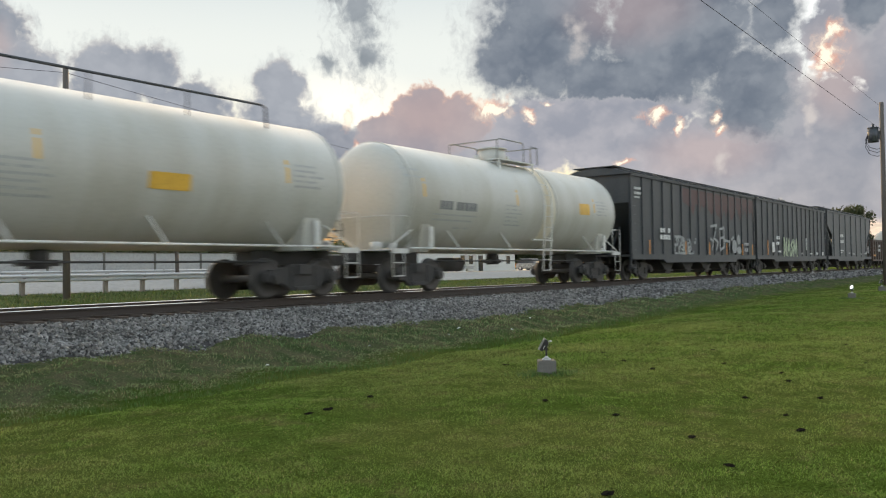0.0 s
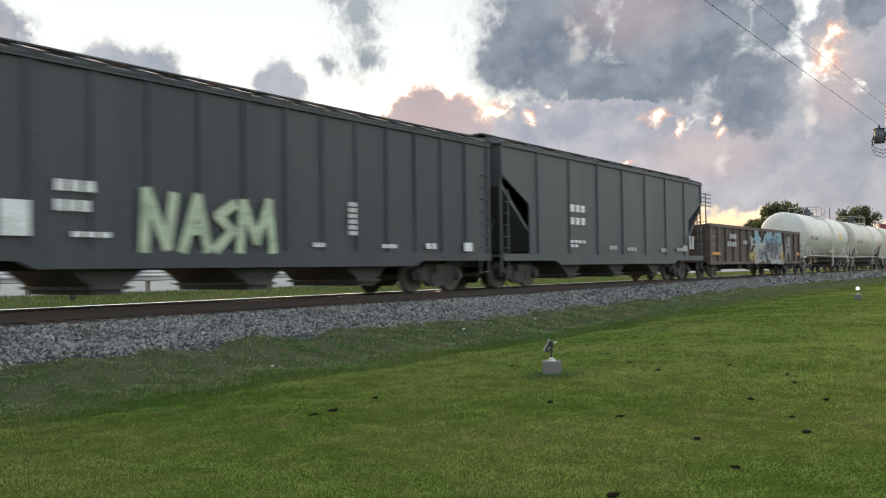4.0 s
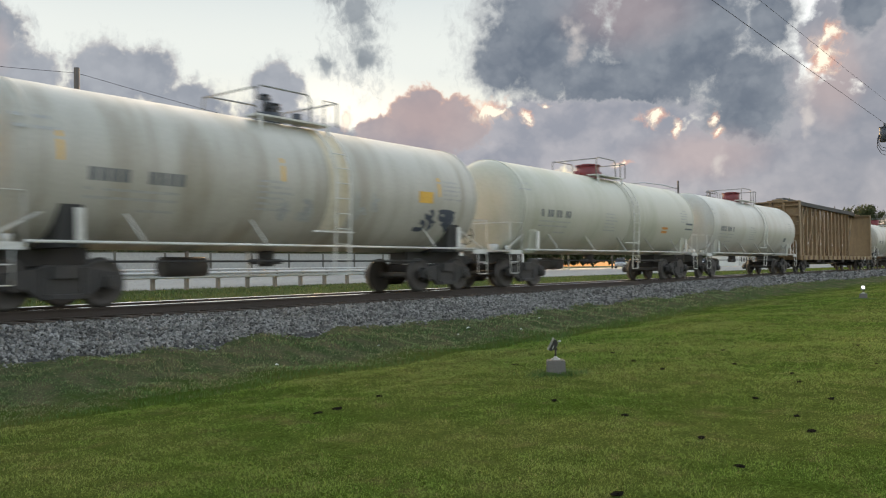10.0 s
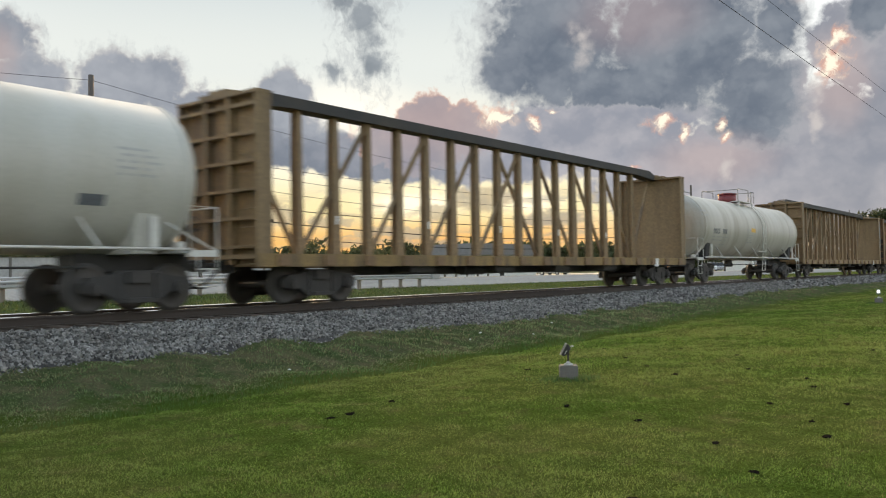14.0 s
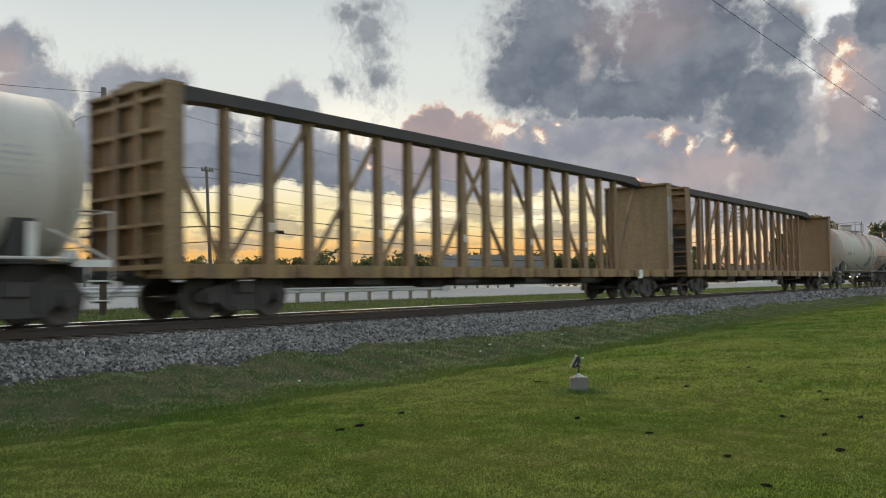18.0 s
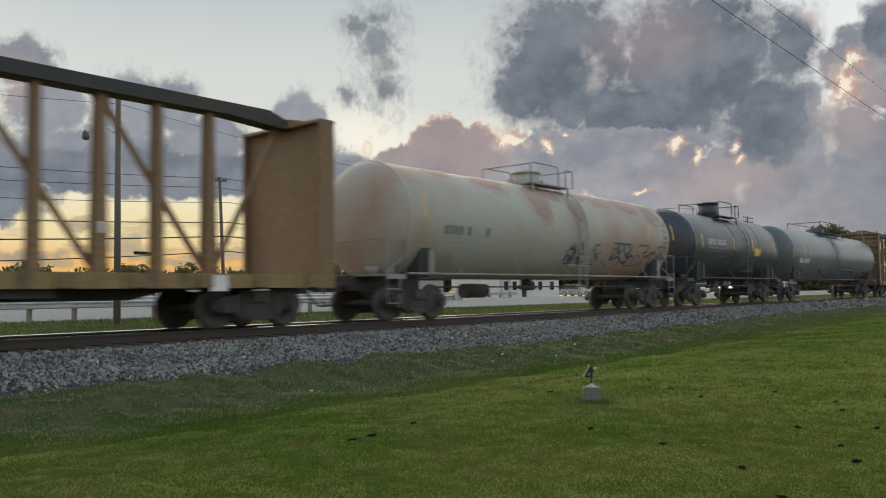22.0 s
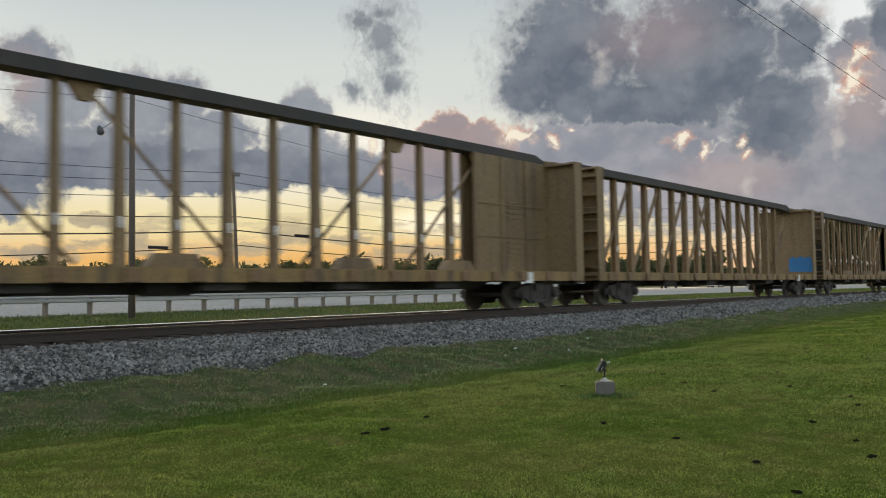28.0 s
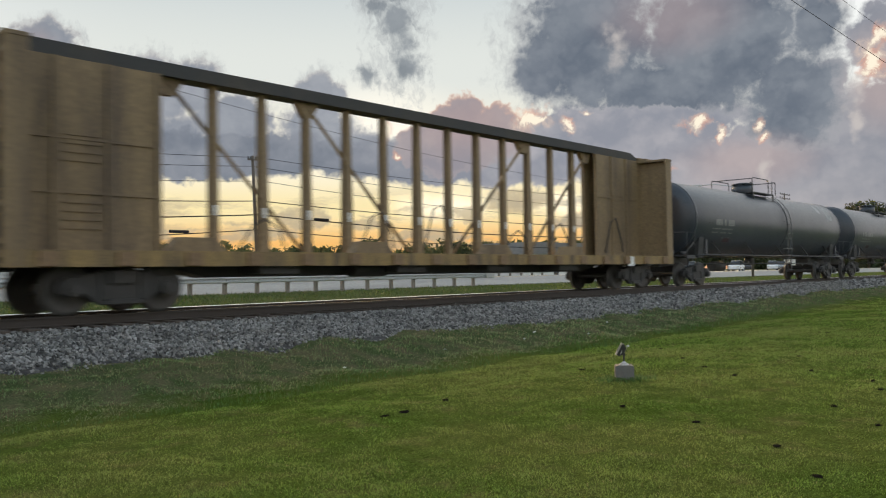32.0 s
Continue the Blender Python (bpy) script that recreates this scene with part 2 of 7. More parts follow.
    lump = step_node(nt, over(over(big, small, 0.5), math_node(nt, "SUBTRACT", puff, 0.5), 1.2), -0.2, 0.4)
    body = math_node(nt, "MULTIPLY_ADD", body, 0.75, math_node(nt, "MULTIPLY", lump, 0.25))
    rosy = step_node(nt, nearest([(24.5, 16.8, 5.2, 2.8), (38.5, 10.4, 4.5, 2.6), (66.5, 13.5, 2.0, 2.2), (20.0, 7.2, 5.0, 2.0), (12.2, 11.5, 2.2, 3.5)], wuv), 0.2, 1.2, 0.52, 0.0)

    def layer(under, d, deep, pale, rim, rose=(0.42, 0.32, 0.33), lo=-0.02, hi=0.34, thick=0.9, amount=1.0):
        c = mix_node(nt, body, deep, pale)
        c = mix_node(nt, rosy, c, rose)
        c = mix_node(nt, step_node(nt, d, 0.0, thick), rim, c)
        return mix_node(nt, step_node(nt, d, lo, hi, 0.0, amount), under, c)

    lowc = mix_node(nt, body, (0.34, 0.31, 0.27), (0.60, 0.48, 0.30))
    # long thin streaks low over the horizon
    thin = noise_node(nt, vec_node(nt, "MULTIPLY", fuv, (0.16, 1.1, 1.0)), 1.0, 6, 0.6, 0.4).outputs["Fac"]
    low_band = math_node(nt, "MULTIPLY", step_node(nt, el, 0.8, 2.2), step_node(nt, el, 4.6, 6.5, 1.0, 0.0))
    clear = mix_node(nt, math_node(nt, "MULTIPLY", step_node(nt, thin, 0.47, 0.66, 0.0, 0.7), low_band), clear, lowc)
    col = mix_node(nt, step_node(nt, d_low, 0.0, 0.5, 0.0, 0.75), clear, lowc)
    # torn thin edges that trail off the masses
    fringe = math_node(nt, "MAXIMUM", math_node(nt, "MAXIMUM", d_small, d_wisp), math_node(nt, "SUBTRACT", d_dark, 0.1))
    fringe = over(fringe, math_node(nt, "SUBTRACT", trail, 0.45), 2.8)
    col = mix_node(nt, math_node(nt, "MULTIPLY", step_node(nt, fringe, -0.5, 0.9, 0.0, 0.6), step_node(nt, el, 8.0, 10.0)), col, (0.47, 0.49, 0.50))
    col = layer(col, d_wisp, (0.19, 0.22, 0.25), (0.29, 0.32, 0.35), (0.46, 0.49, 0.49), hi=1.1, amount=0.92)
    # out-of-view clouds set over twice as bright, as added fill on the train
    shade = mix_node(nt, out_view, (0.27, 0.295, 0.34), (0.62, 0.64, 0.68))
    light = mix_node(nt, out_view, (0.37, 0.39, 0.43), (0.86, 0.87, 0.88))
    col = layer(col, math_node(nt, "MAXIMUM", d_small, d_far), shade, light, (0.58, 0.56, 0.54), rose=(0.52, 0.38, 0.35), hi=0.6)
    haze = step_node(nt, el, 2.5, 7.0, 0.7, 0.0)
    pale_bank = mix_node(nt, haze, (0.44, 0.43, 0.46), (0.53, 0.49, 0.48))
    deep_bank = mix_node(nt, haze, (0.29, 0.305, 0.355), (0.44, 0.42, 0.43))
    left = step_node(nt, az, 34.0, 50.0)
    right = step_node(nt, az, 12.0, 21.0, 0.6, 0.0)
    pale_bank = mix_node(nt, right, pale_bank, (0.36, 0.36, 0.39))
    deep_bank = mix_node(nt, right, deep_bank, (0.26, 0.275, 0.315))
    pale_bank = mix_node(nt, left, pale_bank, (0.30, 0.32, 0.36))
    deep_bank = mix_node(nt, left, deep_bank, (0.19, 0.215, 0.26))
    c = mix_node(nt, body, deep_bank, pale_bank)
    c = mix_node(nt, rosy, c, (0.53, 0.41, 0.39))
    col = mix_node(nt, step_node(nt, d_bank, -0.05, 0.5), col, c)
    col = layer(col, d_hump, (0.31, 0.295, 0.33), (0.42, 0.37, 0.38), mix_node(nt, step_node(nt, el, 8.8, 11.0), (0.42, 0.37, 0.38), (0.78, 0.50, 0.38)), rose=(0.46, 0.34, 0.33), thick=0.8, hi=0.5)
    col = layer(col, d_dark, (0.140, 0.168, 0.212), (0.245, 0.272, 0.312), (0.47, 0.47, 0.48), rose=(0.41, 0.325, 0.335), hi=1.25, thick=1.2)
    # torn places where the light behind comes through
    col = mix_node(nt, step_node(nt, soft, -0.1, 1.3, 0.0, 0.75), col, (0.62, 0.57, 0.54))
    col = mix_node(nt, step_node(nt, gap, -0.6, 0.35, 0.0, 0.55), col, mix_node(nt, step_node(nt, puff, 0.42, 0.56), (0.86, 0.42, 0.27), (0.80, 0.62, 0.50)))
    col = mix_node(nt, step_node(nt, gap, 0.1, 0.7, 0.0, 0.95), col, (1.05, 0.95, 0.76))
    em = nt.nodes.new("ShaderNodeEmission")
    link(nt, col, em.inputs["Color"])
    em.inputs["Strength"].default_value = SKY_GLOW
    clear_b = nt.nodes.new("ShaderNodeBsdfTransparent")
    mx = nt.nodes.new("ShaderNodeMixShader")
    open_up = step_node(nt, el, 24.0, 40.0)
    link(nt, open_up, mx.inputs[0])
    link(nt, em.outputs[0], mx.inputs[1])
    link(nt, clear_b.outputs[0], mx.inputs[2])
    o = nt.nodes.new("ShaderNodeOutputMaterial")
    link(nt, mx.outputs[0], o.inputs["Surface"])
    return m


SKY_GLOW = 1.0

white_paint = surface("white_tank_paint", (0.43, 0.425, 0.392), 0.36, dirt=(0.34, 0.315, 0.26), dirt_amount=0.75, streak=(0.9, 0.5, 0.12), bump=0.05, grain=0.05)
stained_paint = surface("stained_white_paint", (0.40, 0.385, 0.345), 0.40, dirt=(0.26, 0.235, 0.185), dirt_amount=0.9, streak=(1.6, 0.5, 0.13), bump=0.05, grain=0.06)
cream_paint = surface("yellowed_tank_paint", (0.42, 0.415, 0.355), 0.42, dirt=(0.31, 0.31, 0.23), dirt_amount=0.75, streak=(1.2, 0.4, 0.3), bump=0.05, grain=0.05)
weathered_paint = surface("weathered_grey_paint", (0.31, 0.305, 0.265), 0.55, dirt=(0.30, 0.15, 0.10), dirt_amount=0.75, scale=0.6, streak=(0.5, 0.7, 0.45), bump=0.06, grain=0.08)
black_paint = surface("black_tank_paint", (0.022, 0.027, 0.036), 0.36, dirt=(0.042, 0.046, 0.052), dirt_amount=0.6, streak=(0.7, 0.5, 0.15), bump=0.05, grain=0.15, spec=0.5)
slate_paint = surface("slate_tank_paint", (0.072, 0.083, 0.095), 0.36, dirt=(0.115, 0.122, 0.130), dirt_amount=0.6, streak=(0.7, 0.5, 0.15), bump=0.05, grain=0.12)
hopper_paint = surface("black_hopper_paint", (0.030, 0.035, 0.041), 0.5, spec=0.4, dirt=(0.052, 0.054, 0.057), dirt_amount=0.7, streak=(1.2, 1, 0.12), bump=0.12, grain=0.2)
hopper_grey = surface("dark_grey_hopper_paint", (0.042, 0.049, 0.055), 0.5, spec=0.4, dirt=(0.068, 0.070, 0.071), dirt_amount=0.6, streak=(1.2, 1, 0.12), bump=0.1, grain=0.15)
rust_paint = surface("rusty_gondola_paint", (0.058, 0.047, 0.042), 0.7, dirt=(0.115, 0.066, 0.046), dirt_amount=0.8, streak=(1.3, 1, 0.25), bump=0.3, grain=0.3)
beam_paint = surface("faded_ochre_paint", (0.19, 0.132, 0.070), 0.7, dirt=(0.080, 0.056, 0.038), dirt_amount=0.95, streak=(1.4, 1.2, 0.16), bump=0.2, grain=0.25)
beam_brown = surface("weathered_brown_paint", (0.18, 0.112, 0.058), 0.72, dirt=(0.11, 0.07, 0.045), dirt_amount=0.8, streak=(1.4, 1.2, 0.16), bump=0.2, grain=0.25)
# the chord's backlit, silhouetted dark is put into this near-black paint
chord_paint = surface("backlit_top_chord", (0.030, 0.030, 0.031), 0.75, dirt=(0.055, 0.045, 0.036), dirt_amount=0.6, streak=(1.0, 1, 0.4), bump=0.2, grain=0.25)
sill_paint = surface("soiled_yellow_sill", (0.22, 0.145, 0.055), 0.7, dirt=(0.06, 0.045, 0.035), dirt_amount=0.95, scale=2.0, streak=(1.6, 1, 0.3), bump=0.2, grain=0.3)
truck_iron = surface("oily_cast_iron", (0.027, 0.026, 0.026), 0.65, dirt=(0.050, 0.042, 0.037), dirt_amount=0.7, bump=0.3, grain=0.3)
wheel_steel = surface("worn_wheel_steel", (0.045, 0.043, 0.042), 0.55, 0.3, dirt=(0.075, 0.064, 0.056), dirt_amount=0.6, bump=0.1)
under_black = surface("sooty_underframe", (0.030, 0.030, 0.031), 0.7, dirt=(0.05, 0.046, 0.042), dirt_amount=0.6, bump=0.2)
rail_white = surface("white_railing_paint", (0.55, 0.55, 0.53), 0.5, dirt=(0.30, 0.27, 0.22), dirt_amount=0.5, bump=0.0, scale=3)
rail_dark = surface("dark_railing_paint", (0.05, 0.05, 0.055), 0.55, bump=0.0, scale=3)
rail_grey = surface("grey_railing_paint", (0.22, 0.22, 0.21), 0.55, bump=0.0, scale=3)
red_paint = surface("red_dome_paint", (0.15, 0.026, 0.030), 0.5, dirt=(0.16, 0.03, 0.03), bump=0.05)
valve_iron = surface("dark_valve_iron", (0.06, 0.065, 0.075), 0.5, 0.3, bump=0.05)
mark_dark = surface("dark_lettering_paint", (0.10, 0.11, 0.125), 0.6, bump=0.0, grain=0.25, scale=2)
mark_faint = surface("faint_lettering_paint", (0.33, 0.34, 0.34), 0.6, bump=0.0, grain=0.25, scale=2)
mark_white = surface("white_lettering_paint", (0.62, 0.63, 0.62), 0.6, bump=0.0, grain=0.3, scale=2)
mark_yellow = surface("yellow_reflector", (0.62, 0.36, 0.045), 0.45, bump=0.0, grain=0.15, scale=2)
mark_orange = surface("orange_patch_paint", (0.50, 0.20, 0.03), 0.6, bump=0.0, grain=0.2, scale=2)
tan_stain = surface("tan_spill_stain", (0.50, 0.43, 0.30), 0.6, dirt=(0.60, 0.58, 0.50), dirt_amount=0.9, streak=(2, 1, 0.3), bump=0.0, grain=0.1)
rust_stain = surface("rust_red_stain", (0.255, 0.165, 0.135), 0.62, dirt=(0.29, 0.235, 0.20), dirt_amount=0.95, scale=1.6, bump=0.0, grain=0.15)
rust_rim = surface("pale_rust_bloom", (0.30, 0.262, 0.225), 0.58, dirt=(0.285, 0.225, 0.19), dirt_amount=0.8, scale=2.2, bump=0.0, grain=0.15)
spray_white = surface("white_spray_paint", (0.27, 0.285, 0.285), 0.6, dirt=(0.12, 0.13, 0.14), dirt_amount=0.8, bump=0.0, grain=0.3, scale=3)
spray_green = surface("pale_green_spray_paint", (0.36, 0.42, 0.30), 0.6, dirt=(0.15, 0.2, 0.14), dirt_amount=0.7, bump=0.0, grain=0.3, scale=3)
spray_blue = surface("light_blue_spray_paint", (0.12, 0.24, 0.30), 0.6, dirt=(0.28, 0.36, 0.38), bump=0.0, grain=0.2, scale=2)
spray_dark = surface("dark_spray_paint", (0.05, 0.06, 0.085), 0.6, bump=0.0, grain=0.2, scale=2)
spray_red = surface("dull_red_spray_paint", (0.075, 0.034, 0.034), 0.6, dirt=(0.04, 0.034, 0.036), dirt_amount=0.8, bump=0.0, grain=0.3, scale=3)
spray_tan = surface("tan_spray_paint", (0.34, 0.24, 0.10), 0.6, dirt=(0.20, 0.13, 0.06), dirt_amount=0.8, bump=0.0, grain=0.3, scale=3)
bright_blue = surface("bright_blue_paint", (0.02, 0.15, 0.36), 0.55, bump=0.0, grain=0.2, scale=3)
strap_black = surface("black_strap_webbing", (0.02, 0.02, 0.022), 0.8, bump=0.0)

rail_steel = surface("rolled_rail_steel", (0.036, 0.028, 0.024), 0.8, 0.0, dirt=(0.05, 0.034, 0.025), bump=0.15)
rail_polish = surface("polished_rail_head", (0.95, 0.94, 0.91), 0.14, 1.0, bump=0.0, grain=0.05)
tie_wood = surface("creosoted_tie_wood", (0.055, 0.042, 0.034), 0.85, dirt=(0.11, 0.09, 0.075), streak=(1, 6, 6), bump=0.4, random_tint=0.25)
stone_mat = surface("ballast_stone", (0.155, 0.150, 0.143), 0.8, dirt=(0.055, 0.05, 0.046), dirt_amount=0.7, scale=2, bump=0.25, bump_scale=50, random_tint=0.85, island=True)
# bed far darker than the stones, painting in the dark of the gaps
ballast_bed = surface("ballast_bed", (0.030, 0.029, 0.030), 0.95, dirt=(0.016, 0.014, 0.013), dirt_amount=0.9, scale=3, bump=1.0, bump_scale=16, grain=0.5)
concrete = surface("weathered_concrete", (0.118, 0.112, 0.103), 0.85, dirt=(0.15, 0.14, 0.12), dirt_amount=0.7, scale=3, bump=0.4, bump_scale=60)
galv = surface("galvanised_steel", (0.42, 0.43, 0.44), 0.45, 0.6, dirt=(0.27, 0.27, 0.27), scale=2, bump=0.1)
post_wood = surface("grey_post_timber", (0.19, 0.165, 0.14), 0.85, streak=(3, 3, 0.4), bump=0.3, dirt=(0.09, 0.075, 0.06))
pole_wood = surface("weathered_pole_timber", (0.10, 0.085, 0.075), 0.85, streak=(5, 5, 0.3), bump=0.3, dirt=(0.05, 0.042, 0.036))
wire_black = surface("black_cable", (0.03, 0.03, 0.033), 0.9, bump=0.0, spec=0.0)
road_mat = surface("pale_road_concrete", (0.235, 0.245, 0.245), 0.95, dirt=(0.18, 0.19, 0.195), dirt_amount=0.7, scale=0.4, streak=(0.2, 1.5, 1), bump=0.2, spec=0.0)
lot_mat = surface("parking_lot_concrete", (0.32, 0.32, 0.31), 0.85, dirt=(0.20, 0.20, 0.19), scale=0.2, bump=0.2)
lamp_black = surface("black_lamp_housing", (0.010, 0.010, 0.011), 0.35, bump=0.05)
lamp_glass = surface("lamp_glass", (0.45, 0.48, 0.48), 0.08, bump=0.0, grain=0.02)
bulb_glow = glow("lit_lamp_lens", (1.0, 0.93, 0.72), 14.0)
wall_pale = surface("pale_metal_siding", (0.34, 0.34, 0.335), 0.6, dirt=(0.30, 0.31, 0.31), streak=(0.3, 1, 3), scale=0.4, bump=0.1)
wall_white = surface("white_clapboard", (0.62, 0.62, 0.60), 0.6, dirt=(0.45, 0.44, 0.42), streak=(0.3, 1, 6), bump=0.2)
roof_grey = surface("grey_shingle_roof", (0.16, 0.155, 0.15), 0.85, bump=0.5, scale=2)
window_dark = surface("dark_window_glass", (0.02, 0.022, 0.025), 0.08, bump=0.0, grain=0.02)
car_white = surface("white_car_paint", (0.62, 0.63, 0.64), 0.25, bump=0.0, grain=0.03, dirt_amount=0.1)
car_dark = surface("dark_car_paint", (0.035, 0.036, 0.04), 0.22, bump=0.0, grain=0.03, dirt_amount=0.1)
car_silver = surface("silver_car_paint", (0.32, 0.33, 0.34), 0.25, 0.5, bump=0.0, grain=0.03, dirt_amount=0.1)
head_glow = glow("lit_headlight", (1.0, 0.93, 0.8), 6.0)
dark_soil = surface("dark_soil_clod", (0.014, 0.012, 0.009), 1.0, bump=0.6, scale=5, spec=0.0)
bark = surface("rough_bark", (0.07, 0.055, 0.042), 0.9, streak=(4, 4, 0.6), bump=0.6)


def ground_material():
    """Mown lawn, rough bank, verge and soil in one sheet, told apart by where they lie."""
    m, nt = graph("lawn_and_verge")
    co = coords(nt, "Object")
    sep = nt.nodes.new("ShaderNodeSeparateXYZ")
    link(nt, co, sep.inputs[0])
    big = noise_node(nt, co, 0.35, 5, 0.6).outputs["Fac"]
    mid = noise_node(nt, co, 2.2, 5, 0.6).outputs["Fac"]
    fine = noise_node(nt, vec_node(nt, "MULTIPLY", co, (1, 1, 0.3)), 45, 5, 0.7).outputs["Fac"]
    lawn = mix_node(nt, step_node(nt, big, 0.35, 0.68), (0.044, 0.074, 0.012), (0.074, 0.090, 0.022))
    lawn = mix_node(nt, step_node(nt, mid, 0.5, 0.75, 0.0, 0.6), lawn, (0.115, 0.100, 0.042))
    lawn = mix_node(nt, step_node(nt, noise_node(nt, co, 6.0, 5, 0.65).outputs["Fac"], 0.45, 0.68, 0.0, 0.25), lawn, (0.030, 0.048, 0.012))
    bank = mix_node(nt, step_node(nt, mid, 0.35, 0.65), (0.050, 0.072, 0.028), (0.098, 0.092, 0.052))
    on_bank = math_node(nt, "MULTIPLY", step_node(nt, math_node(nt, "ADD", sep.outputs["Y"], math_node(nt, "MULTIPLY", mid, 1.2)), 10.1, 11.2), step_node(nt, sep.outputs["Y"], 20.0, 22.0, 1.0, 0.0))
    c = mix_node(nt, on_bank, lawn, bank)
    far = step_node(nt, sep.outputs["Y"], 56.0, 60.0)
    c = mix_node(nt, far, c, (0.12, 0.125, 0.08))
    hsv = nt.nodes.new("ShaderNodeHueSaturation")
    link(nt, c, hsv.inputs["Color"])
    link(nt, step_node(nt, fine, 0.3, 0.7, 0.4, 1.5), hsv.inputs["Value"])
    bsdf = nt.nodes.new("ShaderNodeBsdfPrincipled")
    link(nt, hsv.outputs["Color"], bsdf.inputs["Base Color"])
    bsdf.inputs["Roughness"].default_value = 1.0
    bsdf.inputs["Specular IOR Level"].default_value = 0.0
    b = nt.nodes.new("ShaderNodeBump")
    b.inputs["Strength"].default_value, b.inputs["Distance"].default_value = 0.8, 0.03
    link(nt, fine, b.inputs["Height"])
    link(nt, b.outputs["Normal"], bsdf.inputs["Normal"])
    o = nt.nodes.new("ShaderNodeOutputMaterial")
    link(nt, bsdf.outputs["BSDF"], o.inputs["Surface"])
    return m


def leaf_material(name, a, b, dry=None, dry_amount=0.15, scale=0.35, mottle=0.0, through_light=0.3):
    """Grass blades or leaves, tinted blade by blade and in broad patches."""
    m, nt = graph(name)
    rnd = nt.nodes.new("ShaderNodeNewGeometry").outputs["Random Per Island"]
    co = coords(nt, "Object")
    big = noise_node(nt, co, scale, 4, 0.6).outputs["Fac"]
    c = mix_node(nt, step_node(nt, big, 0.35, 0.68), a, b)
    if mottle:
        patch = noise_node(nt, co, 1.1, 5, 0.6).outputs["Fac"]
        c = mix_node(nt, step_node(nt, patch, 0.52, 0.74, 0.0, 0.42), c, dry or b)
        c = mix_node(nt, step_node(nt, noise_node(nt, co, 4.5, 5, 0.62).outputs["Fac"], 0.46, 0.70, 0.0, mottle), c, tuple(v * 0.35 for v in a))
    c = mix_node(nt, step_node(nt, rnd, 1 - dry_amount, 1 - dry_amount + 0.02), c, dry or b)
    hsv = nt.nodes.new("ShaderNodeHueSaturation")
    link(nt, c, hsv.inputs["Color"])
    link(nt, math_node(nt, "MULTIPLY_ADD", math_node(nt, "FRACT", math_node(nt, "MULTIPLY", rnd, 37.0)), 0.44, 0.78), hsv.inputs["Value"])
    bsdf = nt.nodes.new("ShaderNodeBsdfPrincipled")
    link(nt, hsv.outputs["Color"], bsdf.inputs["Base Color"])
    bsdf.inputs["Roughness"].default_value = 0.8
    bsdf.inputs["Specular IOR Level"].default_value = 0.1
    tr = nt.nodes.new("ShaderNodeBsdfTranslucent")
    link(nt, hsv.outputs["Color"], tr.inputs["Color"])
    mx = nt.nodes.new("ShaderNodeMixShader")
    mx.inputs[0].default_value = through_light
    link(nt, bsdf.outputs[0], mx.inputs[1])
    link(nt, tr.outputs[0], mx.inputs[2])
    o = nt.nodes.new("ShaderNodeOutputMaterial")
    link(nt, mx.outputs[0], o.inputs["Surface"])
    return m


lawn_ground = ground_material()
lawn_blades = leaf_material("mown_grass_blades", (0.142, 0.230, 0.040), (0.220, 0.264, 0.072), (0.29, 0.255, 0.115), 0.05, 0.35, 0.15, 0.5)
bank_blades = leaf_material("rough_bank_grass", (0.150, 0.225, 0.090), (0.225, 0.245, 0.125), (0.26, 0.205, 0.125), 0.16, 0.9, 0.4, 0.5)
ditch_blades = leaf_material("lush_ditch_grass", (0.070, 0.130, 0.036), (0.10, 0.155, 0.048), (0.14, 0.16, 0.07), 0.12, 0.9, 0.4, 0.5)
verge_blades = leaf_material("verge_grass_blades", (0.055, 0.088, 0.036), (0.090, 0.115, 0.052), (0.12, 0.12, 0.065), 0.12, 0.2, 0.0, 0.15)
tree_leaves = leaf_material("dusky_tree_leaves", (0.045, 0.058, 0.028), (0.065, 0.075, 0.036), (0.08, 0.08, 0.045), 0.15, 0.2)


# ---- mesh helpers ----
def box(bm, x0, x1, y0, y1, z0, z1):
    v = [bm.verts.new(p) for p in ((x0, y0, z0), (x1, y0, z0), (x1, y1, z0), (x0, y1, z0), (x0, y0, z1), (x1, y0, z1), (x1, y1, z1), (x0, y1, z1))]
    for q in ((0, 3, 2, 1), (4, 5, 6, 7), (0, 1, 5, 4), (1, 2, 6, 5), (2, 3, 7, 6), (3, 0, 4, 7)):
        bm.faces.new([v[i] for i in q])
    return bm


def bar(bm, p, q, w, d, up=(0, 0, 1)):
    """A square bar from p to q, w wide and d deep."""
    p, q = Vector(p), Vector(q)
    a = (q - p).normalized()
    s = a.cross(Vector(up))
    s = s.normalized() if s.length > 1e-4 else Vector((1, 0, 0))
    u = s.cross(a).normalized()
    v = []
    for c in (p, q):
        for i, j in ((-1, -1), (1, -1), (1, 1), (-1, 1)):
            v.append(bm.verts.new(c + s * (i * w / 2) + u * (j * d / 2)))
    for f in ((0, 1, 2, 3), (7, 6, 5, 4), (0, 4, 5, 1), (1, 5, 6, 2), (2, 6, 7, 3), (3, 7, 4, 0)):
        bm.faces.new([v[i] for i in f])
    return bm


